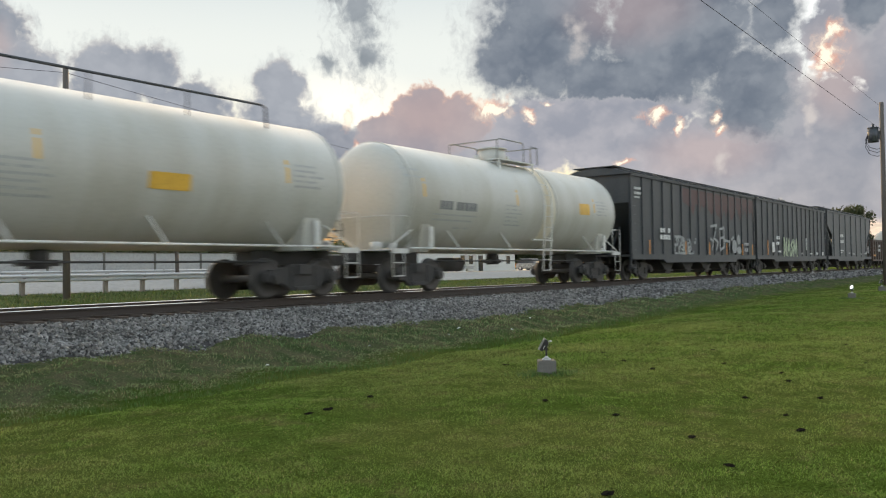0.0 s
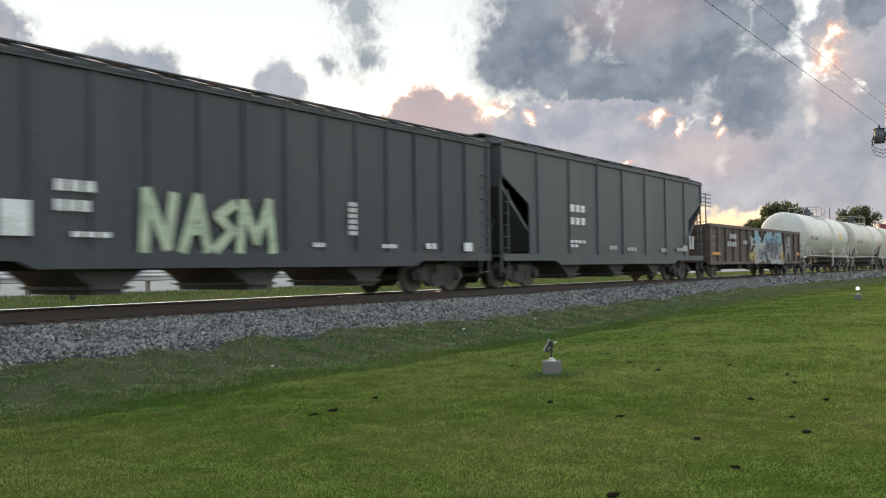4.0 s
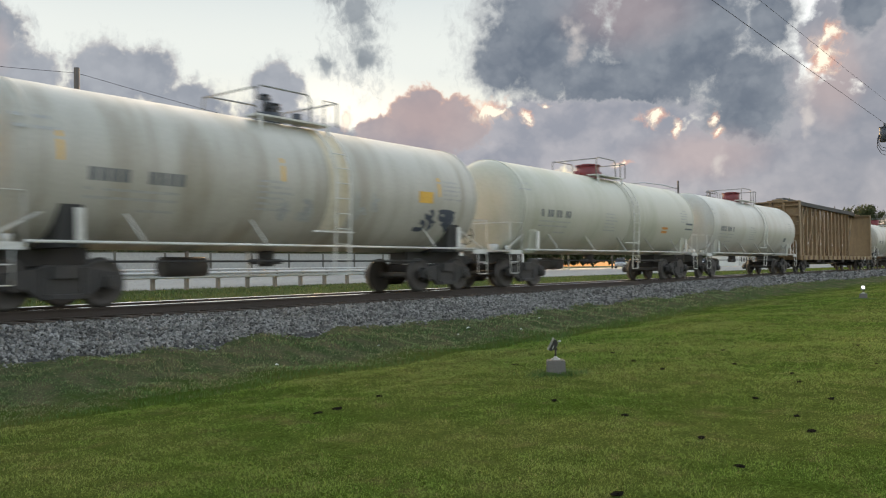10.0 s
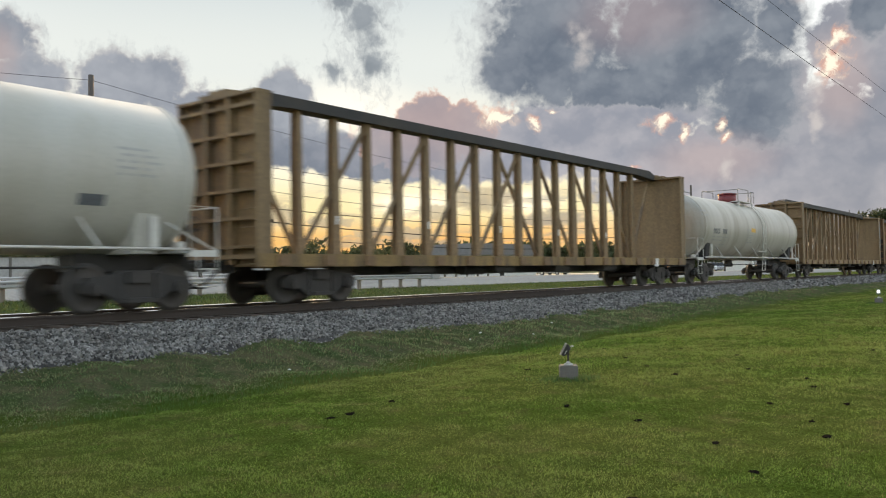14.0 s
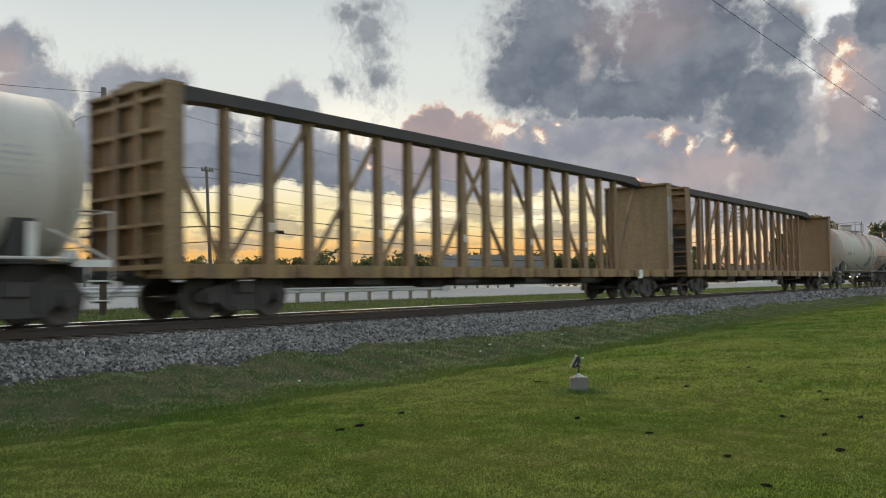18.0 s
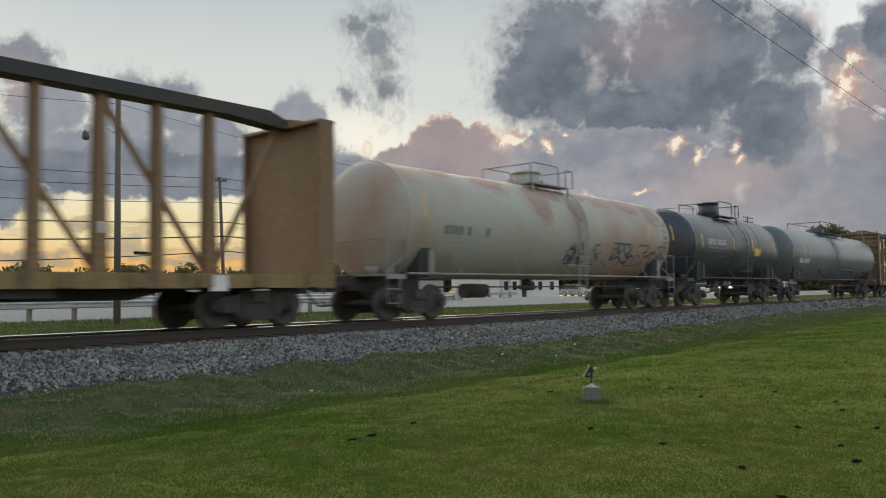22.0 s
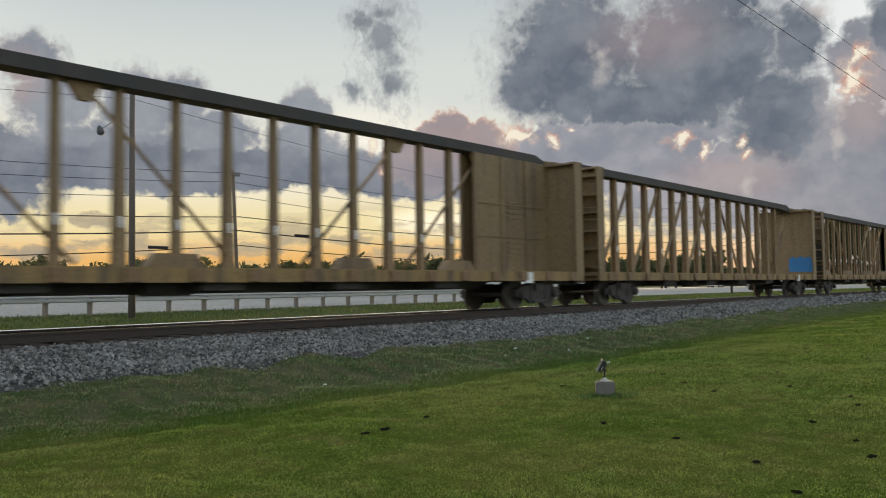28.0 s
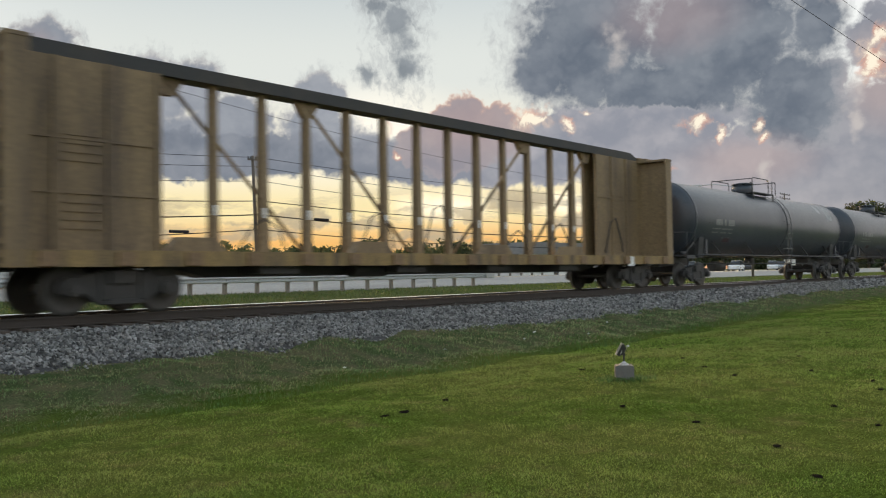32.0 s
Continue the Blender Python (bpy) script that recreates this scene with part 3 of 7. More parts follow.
def rod(bm, p, q, r, n=8, r2=None):
    p, q = Vector(p), Vector(q)
    a = (q - p).normalized()
    s = a.orthogonal().normalized()
    u = a.cross(s)
    rings = []
    for c, rad in ((p, r), (q, r if r2 is None else r2)):
        rings.append([bm.verts.new(c + (s * math.cos(k * math.tau / n) + u * math.sin(k * math.tau / n)) * rad) for k in range(n)])
    for k in range(n):
        f = bm.faces.new((rings[0][k], rings[0][(k + 1) % n], rings[1][(k + 1) % n], rings[1][k]))
        f.smooth = True
    bm.faces.new(rings[0][::-1])
    bm.faces.new(rings[1])
    return bm


def tube(bm, pts, r, n=6):
    """One bent round bar along a line of points."""
    P = [Vector(p) for p in pts]
    rings, side = [], None
    for i, p in enumerate(P):
        a = (P[min(i + 1, len(P) - 1)] - P[max(i - 1, 0)]).normalized()
        side = a.orthogonal().normalized() if side is None else (side - a * side.dot(a)).normalized()
        u = a.cross(side)
        rings.append([bm.verts.new(p + (side * math.cos(k * math.tau / n) + u * math.sin(k * math.tau / n)) * r) for k in range(n)])
    for a, b in zip(rings, rings[1:]):
        for k in range(n):
            f = bm.faces.new((a[k], a[(k + 1) % n], b[(k + 1) % n], b[k]))
            f.smooth = True
    bm.faces.new(rings[0][::-1])
    bm.faces.new(rings[-1])
    return bm


def lathe(bm, profile, n=40, axis="X"):
    """A solid of revolution about the x axis (or y), from (along, radius) pairs."""
    rings = []
    for a, r in profile:
        ring = []
        for k in range(n):
            c, s = math.cos(k * math.tau / n), math.sin(k * math.tau / n)
            ring.append(bm.verts.new((a, r * c, r * s) if axis == "X" else (r * c, a, r * s)))
        rings.append(ring)
    for a, b in zip(rings, rings[1:]):
        for k in range(n):
            f = bm.faces.new((a[k], a[(k + 1) % n], b[(k + 1) % n], b[k]))
            f.smooth = True
    bm.faces.new(rings[0])
    bm.faces.new(rings[-1][::-1])
    return bm


def prism(bm, pts, y0, y1):
    """An (x, z) outline, extruded from y0 to y1."""
    a = [bm.verts.new((x, y0, z)) for x, z in pts]
    b = [bm.verts.new((x, y1, z)) for x, z in pts]
    bm.faces.new(a)
    bm.faces.new(b[::-1])
    for i in range(len(pts)):
        j = (i + 1) % len(pts)
        bm.faces.new((a[j], a[i], b[i], b[j]))
    return bm


def finish(bm, name, material, soft=False):
    bmesh.ops.recalc_face_normals(bm, faces=bm.faces)
    me = bpy.data.meshes.new(name)
    bm.to_mesh(me)
    bm.free()
    me.materials.append(material)
    if soft:
        for p in me.polygons:
            p.use_smooth = True
    return me


def mesh_of(name, material, fn, *args, bevel=0.0, **kw):
    bm = bmesh.new()
    fn(bm, *args, **kw)
    if bevel:
        bmesh.ops.bevel(bm, geom=bm.edges[:], offset=bevel, segments=1, affect="EDGES")
    return finish(bm, name, material)


def part(name, bm, material, parent, label="", at=None):
    """Links a bmesh (or a mesh that is shared) as one part of a thing."""
    me = bm if isinstance(bm, bpy.types.Mesh) else finish(bm, name, material)
    ob = new(name, me)
    ob.parent = parent
    if at is not None:
        ob.matrix_basis = at
    if label:
        ob["label"] = label
    return ob


def B():
    return bmesh.new()


# ---- ground and track ----
def ease(a, b, x):
    t = min(1.0, max(0.0, (x - a) / (b - a)))
    return t * t * (3 - 2 * t)


PROFILE = [(-4000, -0.85), (-30, -0.85), (0, -0.85), (6.5, -0.86), (8.4, -0.95), (9.4, -1.0), (10.2, -0.93), (11.3, -0.72), (12.4, -0.56), (13.0, -0.46), (13.9, -0.30), (17.0, -0.30), (18.0, -0.42), (19.5, -0.55), (22.0, -0.52), (30.0, -0.38), (34.0, -0.30), (36.0, -0.26), (38.5, 0.20), (52.0, 0.18), (60.0, 0.12), (4000, 0.10)]


def ground_z(x, y, rough=True):
    for (y0, z0), (y1, z1) in zip(PROFILE, PROFILE[1:]):
        if y <= y1:
            t = (y - y0) / (y1 - y0)
            z = z0 + (z1 - z0) * (t * t * (3 - 2 * t) if y1 - y0 < 5 else t)
            break
    if y < 13.0:
        z += 0.24 * ease(12, 42, x) * (1 - 0.4 * ease(10.5, 13.0, y))
    if rough and -30 < x < 90 and y < 13.4:
        amp = 0.035 + 0.05 * ease(8, 10, y) * (1 - ease(12.6, 13.4, y))
        z += amp * noise.noise((x * 0.7, y * 0.7, 0.3)) + 0.085 * ease(9.6, 10.4, y) * (1 - ease(11.8, 12.4, y)) * noise.noise((x * 1.9 + y * 1.2, y * 1.6 - x * 0.4, 8.0)) + 0.012 * noise.noise((x * 3.1, y * 3.1, 5.0))
    return z


def build_ground():
    xs = [-4000, -1500, -600, -250, -120, -60, -30] + [-20 + 0.45 * i for i in range(240)] + [90, 100, 120, 150, 200, 300, 500, 900, 1800, 4000]
    ys = [-4000, -1500, -500, -150, -60, -30, -15, -8, -4] + [0.4 * i for i in range(0, 52)] + [21.5, 23, 25, 27, 30, 32, 34, 35, 36, 40, 50, 60, 90, 150, 300, 700, 1600, 4000]
    verts = [(x, y, ground_z(x, y)) for y in ys for x in xs]
    n = len(xs)
    faces = [(j * n + i, j * n + i + 1, (j + 1) * n + i + 1, (j + 1) * n + i) for j in range(len(ys) - 1) for i in range(n - 1)]
    me = bpy.data.meshes.new("ground")
    me.from_pydata(verts, [], faces)
    me.materials.append(lawn_ground)
    for p in me.polygons:
        p.use_smooth = True
    tagged(new("ground", me), "mown green lawn with a rough grassy bank and verge", "ground", kind="structure")


def build_track():
    bed = tagged(new("track_bed"), "raised railway bed of grey crushed stone", "railway", kind="structure")
    bed.empty_display_size = 0.1
    pts = [(11.6, -0.80), (12.0, -0.60), (13.6, -0.27), (13.9, -0.25), (16.9, -0.25), (17.3, -0.22), (18.6, -0.62)]
    xs = [-400, -60] + [-30 + 1.5 * i for i in range(120)] + [200, 400, 900, 2500]
    verts, faces = [], []
    for x in xs:
        for k, (y, z) in enumerate(pts):
            w = 0.12 * noise.noise((x * 0.35, k * 3.0, 1.0)) if k in (0, 1, 6) and -30 < x < 150 else 0
            verts.append((x, y + w, z + (0.20 * ease(12, 42, x) if k == 0 else 0.16 * ease(12, 42, x) if k == 1 else 0)))
    n = len(pts)
    for i in range(len(xs) - 1):
        for k in range(n - 1):
            faces.append((i * n + k, (i + 1) * n + k, (i + 1) * n + k + 1, i * n + k + 1))
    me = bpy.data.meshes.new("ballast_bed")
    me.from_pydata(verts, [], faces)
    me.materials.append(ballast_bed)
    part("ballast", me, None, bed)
    # rails: foot, web and head, with a polished running face
    for s, nm in ((-1, "near"), (1, "far")):
        yc = TRACK_Y + s * 0.755
        bm = B()
        box(bm, -600, 2500, yc - 0.07, yc + 0.07, -0.172, -0.155)
        box(bm, -600, 2500, yc - 0.009, yc + 0.009, -0.155, -0.042)
        box(bm, -600, 2500, yc - 0.036, yc + 0.034, -0.042, -0.009)
        r = part("rail", bm, rail_steel, bed)
        bm = B()
        sec = [(-0.040, -0.0105), (-0.039, -0.013), (0.036, -0.013), (0.036, -0.004), (0.024, 0.0), (0.014, 0.0)]
        A = [bm.verts.new((-600, yc + y, z + 0.004)) for y, z in sec]
        Z = [bm.verts.new((2500, yc + y, z + 0.004)) for y, z in sec]
        for i in range(6):
            bm.faces.new((A[i], A[(i + 1) % 6], Z[(i + 1) % 6], Z[i]))
        part("running_face", bm, rail_polish, r, "bright worn rail head")
    tie = mesh_of("tie", tie_wood, box, -0.11, 0.11, -1.3, 1.3, -0.36, -0.176, bevel=0.012)
    for i in range(170):
        x = -16 + 0.53 * i
        part("tie", tie, None, bed, at=pose(x + random.uniform(-0.03, 0.03), TRACK_Y, 0, 0, 0, random.uniform(-1, 1)))
    # loose stones on the near shoulder
    rng = np.random.default_rng(4)
    base = np.array([(x, y, z) for x in (-0.75, 0.75) for y in (-0.75, 0.75) for z in (-0.75, 0.75)])
    tri = np.array([(0, 1, 3), (0, 3, 2), (4, 6, 7), (4, 7, 5), (0, 4, 5), (0, 5, 1), (2, 3, 7), (2, 7, 6), (0, 2, 6), (0, 6, 4), (1, 5, 7), (1, 7, 3)])
    spots = []
    for x0, x1, dens, size in ((-3, 24, 760, 0.027), (24, 45, 330, 0.038), (45, 85, 70, 0.065)):
        k = int((x1 - x0) * 2.7 * dens)
        xx, yy = rng.uniform(x0, x1, k), 11.75 + 2.7 * rng.uniform(0, 1, k) ** 0.92
        keep = (yy > 12.05) | (rng.uniform(0, 1, k) < 0.45)
        spots += [(a, b, size) for a, b in zip(xx[keep], yy[keep])]
    k = 2200
    spots += [(a, b, 0.034) for a, b in zip(rng.uniform(-3, 30, k), rng.uniform(14.3, 16.8, k))]
    V, F = [], []
    for i, (x, y, size) in enumerate(spots):
        zz = np.interp(y, [p[0] for p in pts], [p[1] for p in pts])
        if y < 13.6:
            zz += 0.16 * ease(12, 42, x)
        s = size * rng.uniform(0.6, 1.35)
        sh = base * (1 + rng.uniform(-0.45, 0.35, base.shape)) * rng.uniform(0.5, 1.3, 3) * s
        rot, _ = np.linalg.qr(rng.normal(0, 1, (3, 3)))
        V.append(sh @ rot.T + (x, y, zz + s * rng.uniform(-0.35, 0.75)))
        F.append(tri + i * len(base))
    V, F = np.concatenate(V), np.concatenate(F)
    stones = quick_mesh("ballast_stones", V, F, stone_mat)
    stones.polygons.foreach_set("use_smooth", np.zeros(len(F), dtype=bool))
    tagged(new("ballast_stones", stones), "loose grey crushed stones along the rails", "gravel", kind="stuff")


def quick_mesh(name, V, F, material):
    """A triangle mesh from arrays."""
    me = bpy.data.meshes.new(name)
    me.vertices.add(len(V))
    me.vertices.foreach_set("co", np.asarray(V, dtype=np.float32).ravel())
    me.loops.add(F.size)
    me.loops.foreach_set("vertex_index", np.asarray(F, dtype=np.int32).ravel())
    me.polygons.add(len(F))
    me.polygons.foreach_set("loop_start", np.arange(0, F.size, 3, dtype=np.int32))
    me.update(calc_edges=True)
    me.materials.append(material)
    return me


def blades(name, label, material, spots, height, width, lean=0.5, seed=1, simple=False):
    """Many single grass blades, each one bent triangle pair."""
    rng = np.random.default_rng(seed)
    P = np.asarray(spots)
    n = len(P)
    a = rng.uniform(0, 6.283, n)
    hh = height * rng.uniform(0.55, 1.35, n) * P[:, 3]
    ww = width * rng.uniform(0.7, 1.3, n) * P[:, 3] ** 1.3
    d = np.stack([np.cos(a), np.sin(a), np.zeros(n)], 1)
    side = np.stack([-np.sin(a), np.cos(a), np.zeros(n)], 1)
    ln = lean * rng.uniform(0.2, 1.2, n)
    base = P[:, :3]
    l, r = base - side * ww[:, None] / 2, base + side * ww[:, None] / 2
    mid = base + d * (hh * ln * 0.35)[:, None]
    mid[:, 2] += hh * 0.6
    tip = base + d * (hh * ln)[:, None]
    tip[:, 2] += hh * np.maximum(0.35, 1 - 0.3 * ln)
    if simple:
        V = np.stack([l, r, tip], 1).reshape(-1, 3)
        F = np.arange(n * 3).reshape(-1, 3)
        return tagged(new(name, quick_mesh(name, V, F, material)), label, "grass", kind="stuff")
    V = np.stack([l, r, mid + side * ww[:, None] * 0.35, mid - side * ww[:, None] * 0.35, tip], 1).reshape(-1, 3)
    o = np.arange(n)[:, None] * 5
    F = np.concatenate([o + np.array([0, 1, 2]), o + np.array([0, 2, 3]), o + np.array([3, 2, 4])], 1).reshape(-1, 3)
    ob = new(name, quick_mesh(name, V, F, material))
    return tagged(ob, label, "grass", kind="stuff")


def scatter(count, r0, r1, az0, az1, rng, keep=None, grow=8.0, most=1.7, far=1.0):
    """Spots on the ground, evenly dense to the eye: (x, y, z, size)."""
    r = np.exp(math.log(r0) + math.log(r1 / r0) * rng.uniform(0, 1, count) ** far)
    az = np.radians(rng.uniform(az0, az1, count))
    out = []
    for d, a in zip(r, az):
        x, y = d * math.cos(a), d * math.sin(a)
        if keep and not keep(x, y):
            continue
        out.append((x, y, ground_z(x, y) - 0.005, min(most, max(0.8, d / grow))))
    return out


# ---- railway cars ----
RAIL_R = 0.457
MESHES = {}


def truck_meshes():
    if MESHES:
        return MESHES
    bm = B()
    outline = [(-1.16, 0.56), (-1.0, 0.66), (-0.55, 0.70), (-0.36, 0.79), (0.36, 0.79), (0.55, 0.70), (1.0, 0.66), (1.16, 0.56), (1.14, 0.38), (0.98, 0.33), (0.72, 0.40), (0.42, 0.17), (-0.42, 0.17), (-0.72, 0.40), (-0.98, 0.33), (-1.14, 0.38)]
    prism(bm, outline, -0.07, 0.07)
    box(bm, -0.30, 0.30, -0.13, 0.07, 0.17, 0.27)
    box(bm, -0.42, -0.33, -0.11, 0.07, 0.25, 0.75)
    box(bm, 0.33, 0.42, -0.11, 0.07, 0.25, 0.75)
    bmesh.ops.bevel(bm, geom=bm.edges[:], offset=0.012, segments=1, affect="EDGES")
    MESHES["side_frame"] = finish(bm, "side_frame", truck_iron)
    bm = B()
    lathe(bm, [(0.27 + 0.0275 * k, 0.088 if k % 2 else 0.056) for k in range(13)], 10)
    bmesh.ops.rotate(bm, verts=bm.verts, cent=(0, 0, 0), matrix=Matrix.Rotation(radians(-90), 3, "Y"))
    MESHES["spring"] = finish(bm, "spring", truck_iron)
    bm = B()
    box(bm, -0.24, 0.24, -1.15, 1.15, 0.55, 0.76)
    rod(bm, (0, 0, 0.74), (0, 0, 0.86), 0.2, 16)
    MESHES["bolster"] = mesh_done(bm, "bolster", truck_iron)
    bm = B()
    prof = [(-0.90, 0.07), (-0.82, 0.10), (-0.815, 0.36), (-0.825, 0.40), (-0.825, RAIL_R - 0.004), (-0.72, RAIL_R), (-0.715, 0.485), (-0.69, 0.48), (-0.685, 0.40), (-0.70, 0.36), (-0.72, 0.14), (-0.66, 0.10), (-0.5, 0.085)]
    full = prof + [(-a, r) for a, r in reversed(prof)]
    lathe(bm, full, 28, axis="Y")
    MESHES["wheelset"] = finish(bm, "wheelset", wheel_steel)
    bm = B()
    rod(bm, (0, -0.02, 0), (0, -0.17, 0), 0.135, 14)
    rod(bm, (0, -0.17, 0), (0, -0.20, 0), 0.09, 10)
    box(bm, -0.15, 0.15, -0.1, 0.06, 0.06, 0.2)
    MESHES["bearing"] = mesh_done(bm, "bearing", truck_iron)
    bm = B()
    box(bm, -0.16, 0.55, -0.09, 0.09, 0.78, 1.0)
    rod(bm, (-0.62, 0, 0.88), (-0.1, 0, 0.88), 0.075, 10)
    box(bm, -0.72, -0.45, -0.13, 0.10, 0.75, 1.02)
    MESHES["coupler"] = mesh_done(bm, "coupler", truck_iron, 0.02)
    bm = B()
    tube(bm, [(0.2, 0.25, 0.85), (-0.1, 0.27, 0.6), (-0.35, 0.25, 0.42), (-0.62, 0.2, 0.40), (-0.75, 0.12, 0.48)], 0.025, 6)
    MESHES["air_hose"] = mesh_done(bm, "air_hose", strap_black)
    bm = B()
    rod(bm, (0, 0, -0.02), (0, 0, 0.02), 0.04, 8)
    pts = [(0.28 * math.cos(k * math.tau / 14), 0.28 * math.sin(k * math.tau / 14), 0) for k in range(15)]
    tube(bm, pts, 0.016, 5)
    for k in range(4):
        rod(bm, (0, 0, 0), (0.28 * math.cos(k * 1.571), 0.28 * math.sin(k * 1.571), 0), 0.012, 5)
    MESHES["brake_wheel"] = mesh_done(bm, "brake_wheel", truck_iron)
    return MESHES


def mesh_done(bm, name, material, bevel=0.0):
    if bevel:
        bmesh.ops.bevel(bm, geom=bm.edges[:], offset=bevel, segments=1, affect="EDGES")
    return finish(bm, name, material)


WHEELSETS = []
CARS = []


def add_trucks(car, half, inset=2.2):
    """Two four-wheel trucks, couplers and hoses under a car whose couplings stand at -half and half."""
    M = truck_meshes()
    for s in (-1, 1):
        t = part("truck", M["bolster"], None, car, at=pose(s * (half - inset), 0, 0))
        for side in (-1, 1):
            part("side_frame", M["side_frame"], None, t, at=pose(0, side * 1.0, 0, 0, 0, 0 if side < 0 else 180))
            for x in (-0.2, 0.0, 0.2):
                part("spring", M["spring"], None, t, at=pose(x, side * 1.0, 0))
            for a in (-1, 1):
                part("bearing", M["bearing"], None, t, at=pose(a * 0.889, side * 1.0, RAIL_R, 0, 0, 0 if side < 0 else 180))
        for a in (-1, 1):
            w = part("wheelset", M["wheelset"], None, t, at=pose(a * 0.889, 0, RAIL_R))
            WHEELSETS.append((w, a))
        c = part("coupler", M["coupler"], None, car, at=pose(s * (half - 0.70), 0, 0, 0, 0, 0 if s < 0 else 180))
        part("air_hose", M["air_hose"], None, c)


def start_car(name, a, b, label, category):
    """A car between the couplings at a and b metres along the track at the clip's start."""
    car = new(name)
    car.empty_display_size = 0.3
    tagged(car, label, category, group="freight train")
    mid = (a + b) / 2
    car.matrix_basis = pose(mid, TRACK_Y, 0)
    CARS.append((car, mid))
    return car, (b - a) / 2


def rail_loop(car, pts, r, material, name="handrail"):
    bm = B()
    tube(bm, pts, r, 6)
    return part(name, bm, material, car)


# tank shells
def shell_band(bm, x0, x1, z0, z1, R, zc, lift=0.004, side=-1, nx=1):
    """A patch that lies on the side of a tank between two heights."""
    z0, z1 = max(z0, zc - R * 0.98), min(z1, zc + R * 0.98)
    a0, a1 = math.asin((z0 - zc) / R), math.asin((z1 - zc) / R)
    k = max(1, int(abs(a1 - a0) / 0.12))
    rr = R + lift
    cols = []
    for i in range(nx + 1):
        x = x0 + (x1 - x0) * i / nx
        cols.append([bm.verts.new((x, side * rr * math.cos(a0 + (a1 - a0) * j / k), zc + rr * math.sin(a0 + (a1 - a0) * j / k))) for j in range(k + 1)])
    for p, q in zip(cols, cols[1:]):
        for j in range(k):
            f = bm.faces.new((p[j], q[j], q[j + 1], p[j + 1]))
            f.smooth = True


def marks(car, rows, R, zc, material, name="lettering", label="", flat=None):
    """Rows of lettering too small to read, as plain bars: (x0, x1, z0, z1, count)."""
    bm = B()
    rnd = random.Random(int(abs(rows[0][0]) * 97 + len(rows)))
    for x0, x1, z0, z1, count in rows:
        w = (x1 - x0) / count
        for i in range(count):
            if count > 3 and rnd.random() < 0.12:
                continue
            g = w * 0.16 if count > 1 else 0
            if flat is None:
                shell_band(bm, x0 + i * w + g, x0 + (i + 1) * w - g, z0, z1, R, zc)
            else:
                box(bm, x0 + i * w + g, x0 + (i + 1) * w - g, flat - 0.004, flat + 0.002, z0, z1)
    return tagged(part(name, bm, material, car, label), kind="stuff")


def scrawl(car, x0, x1, z0, z1, material, seed, strokes=9, width=0.07, flat=None, R=None, zc=None, name="spray_paint", label=""):
    """Loose sprayed loops and fills on a side."""
    rnd = random.Random(seed)
    bm = B()

    def spot(x, z):
        if flat is not None:
            return Vector((x, flat - lift, z))
        c = max(-0.97, min(0.97, (z - zc) / R))
        return Vector((x, -(R + 0.006 + lift) * math.sqrt(1 - c * c), z))

    for i in range(strokes):
        lift = 0.0002 * i
        cx, cz = rnd.uniform(x0, x1), rnd.uniform(z0, z1)
        rx, rz = rnd.uniform(0.12, 0.30) * min(1.6, (x1 - x0) * 0.45), rnd.uniform(0.2, 0.5) * (z1 - z0)
        a0, da = rnd.uniform(0, 6.28), rnd.choice((-1, 1)) * rnd.uniform(2.5, 6.0)
        w = width * rnd.uniform(0.6, 1.6)
        prev = None
        for k in range(13):
            a = a0 + da * k / 12
            x = max(x0, min(x1, cx + rx * math.cos(a) + 0.03 * k * math.cos(a0)))
            z = max(z0, min(z1, cz + rz * math.sin(a)))
            nx_, nz_ = math.cos(a), math.sin(a)
            cur = (bm.verts.new(spot(x - nx_ * w / 2, z - nz_ * w / 2)), bm.verts.new(spot(x + nx_ * w / 2, z + nz_ * w / 2)))
            if prev:
                bm.faces.new((prev[0], prev[1], cur[1], cur[0]))
            prev = cur
    return tagged(part(name, bm, material, car, label), kind="stuff")


def sprayed(car, lines, discs, width, flat, material, label=""):
    """Sprayed strokes along (x, z) lines and filled rounds (x, z, rx, rz), flat on a side."""
    bm = B()
    level = flat
    for line in lines:
        P = [Vector((x, 0, z)) for x, z in line]
        for p, q in zip(P, P[1:]):
            level -= 0.0006
            p, q = p + Vector((0, level, 0)), q + Vector((0, level, 0))
            d = (q - p).normalized()
            n = Vector((-d.z, 0, d.x)) * width / 2
            e = d * width * 0.3
            bm.faces.new([bm.verts.new(v) for v in (p - n - e, q - n + e, q + n + e, p + n - e)])
    for x, z, rx, rz in discs:
        level -= 0.0006
        bm.faces.new([bm.verts.new((x + rx * math.cos(k * math.tau / 18), level, z + rz * math.sin(k * math.tau / 18))) for k in range(18)])
    return tagged(part("spray_paint", bm, material, car, label), kind="stuff")


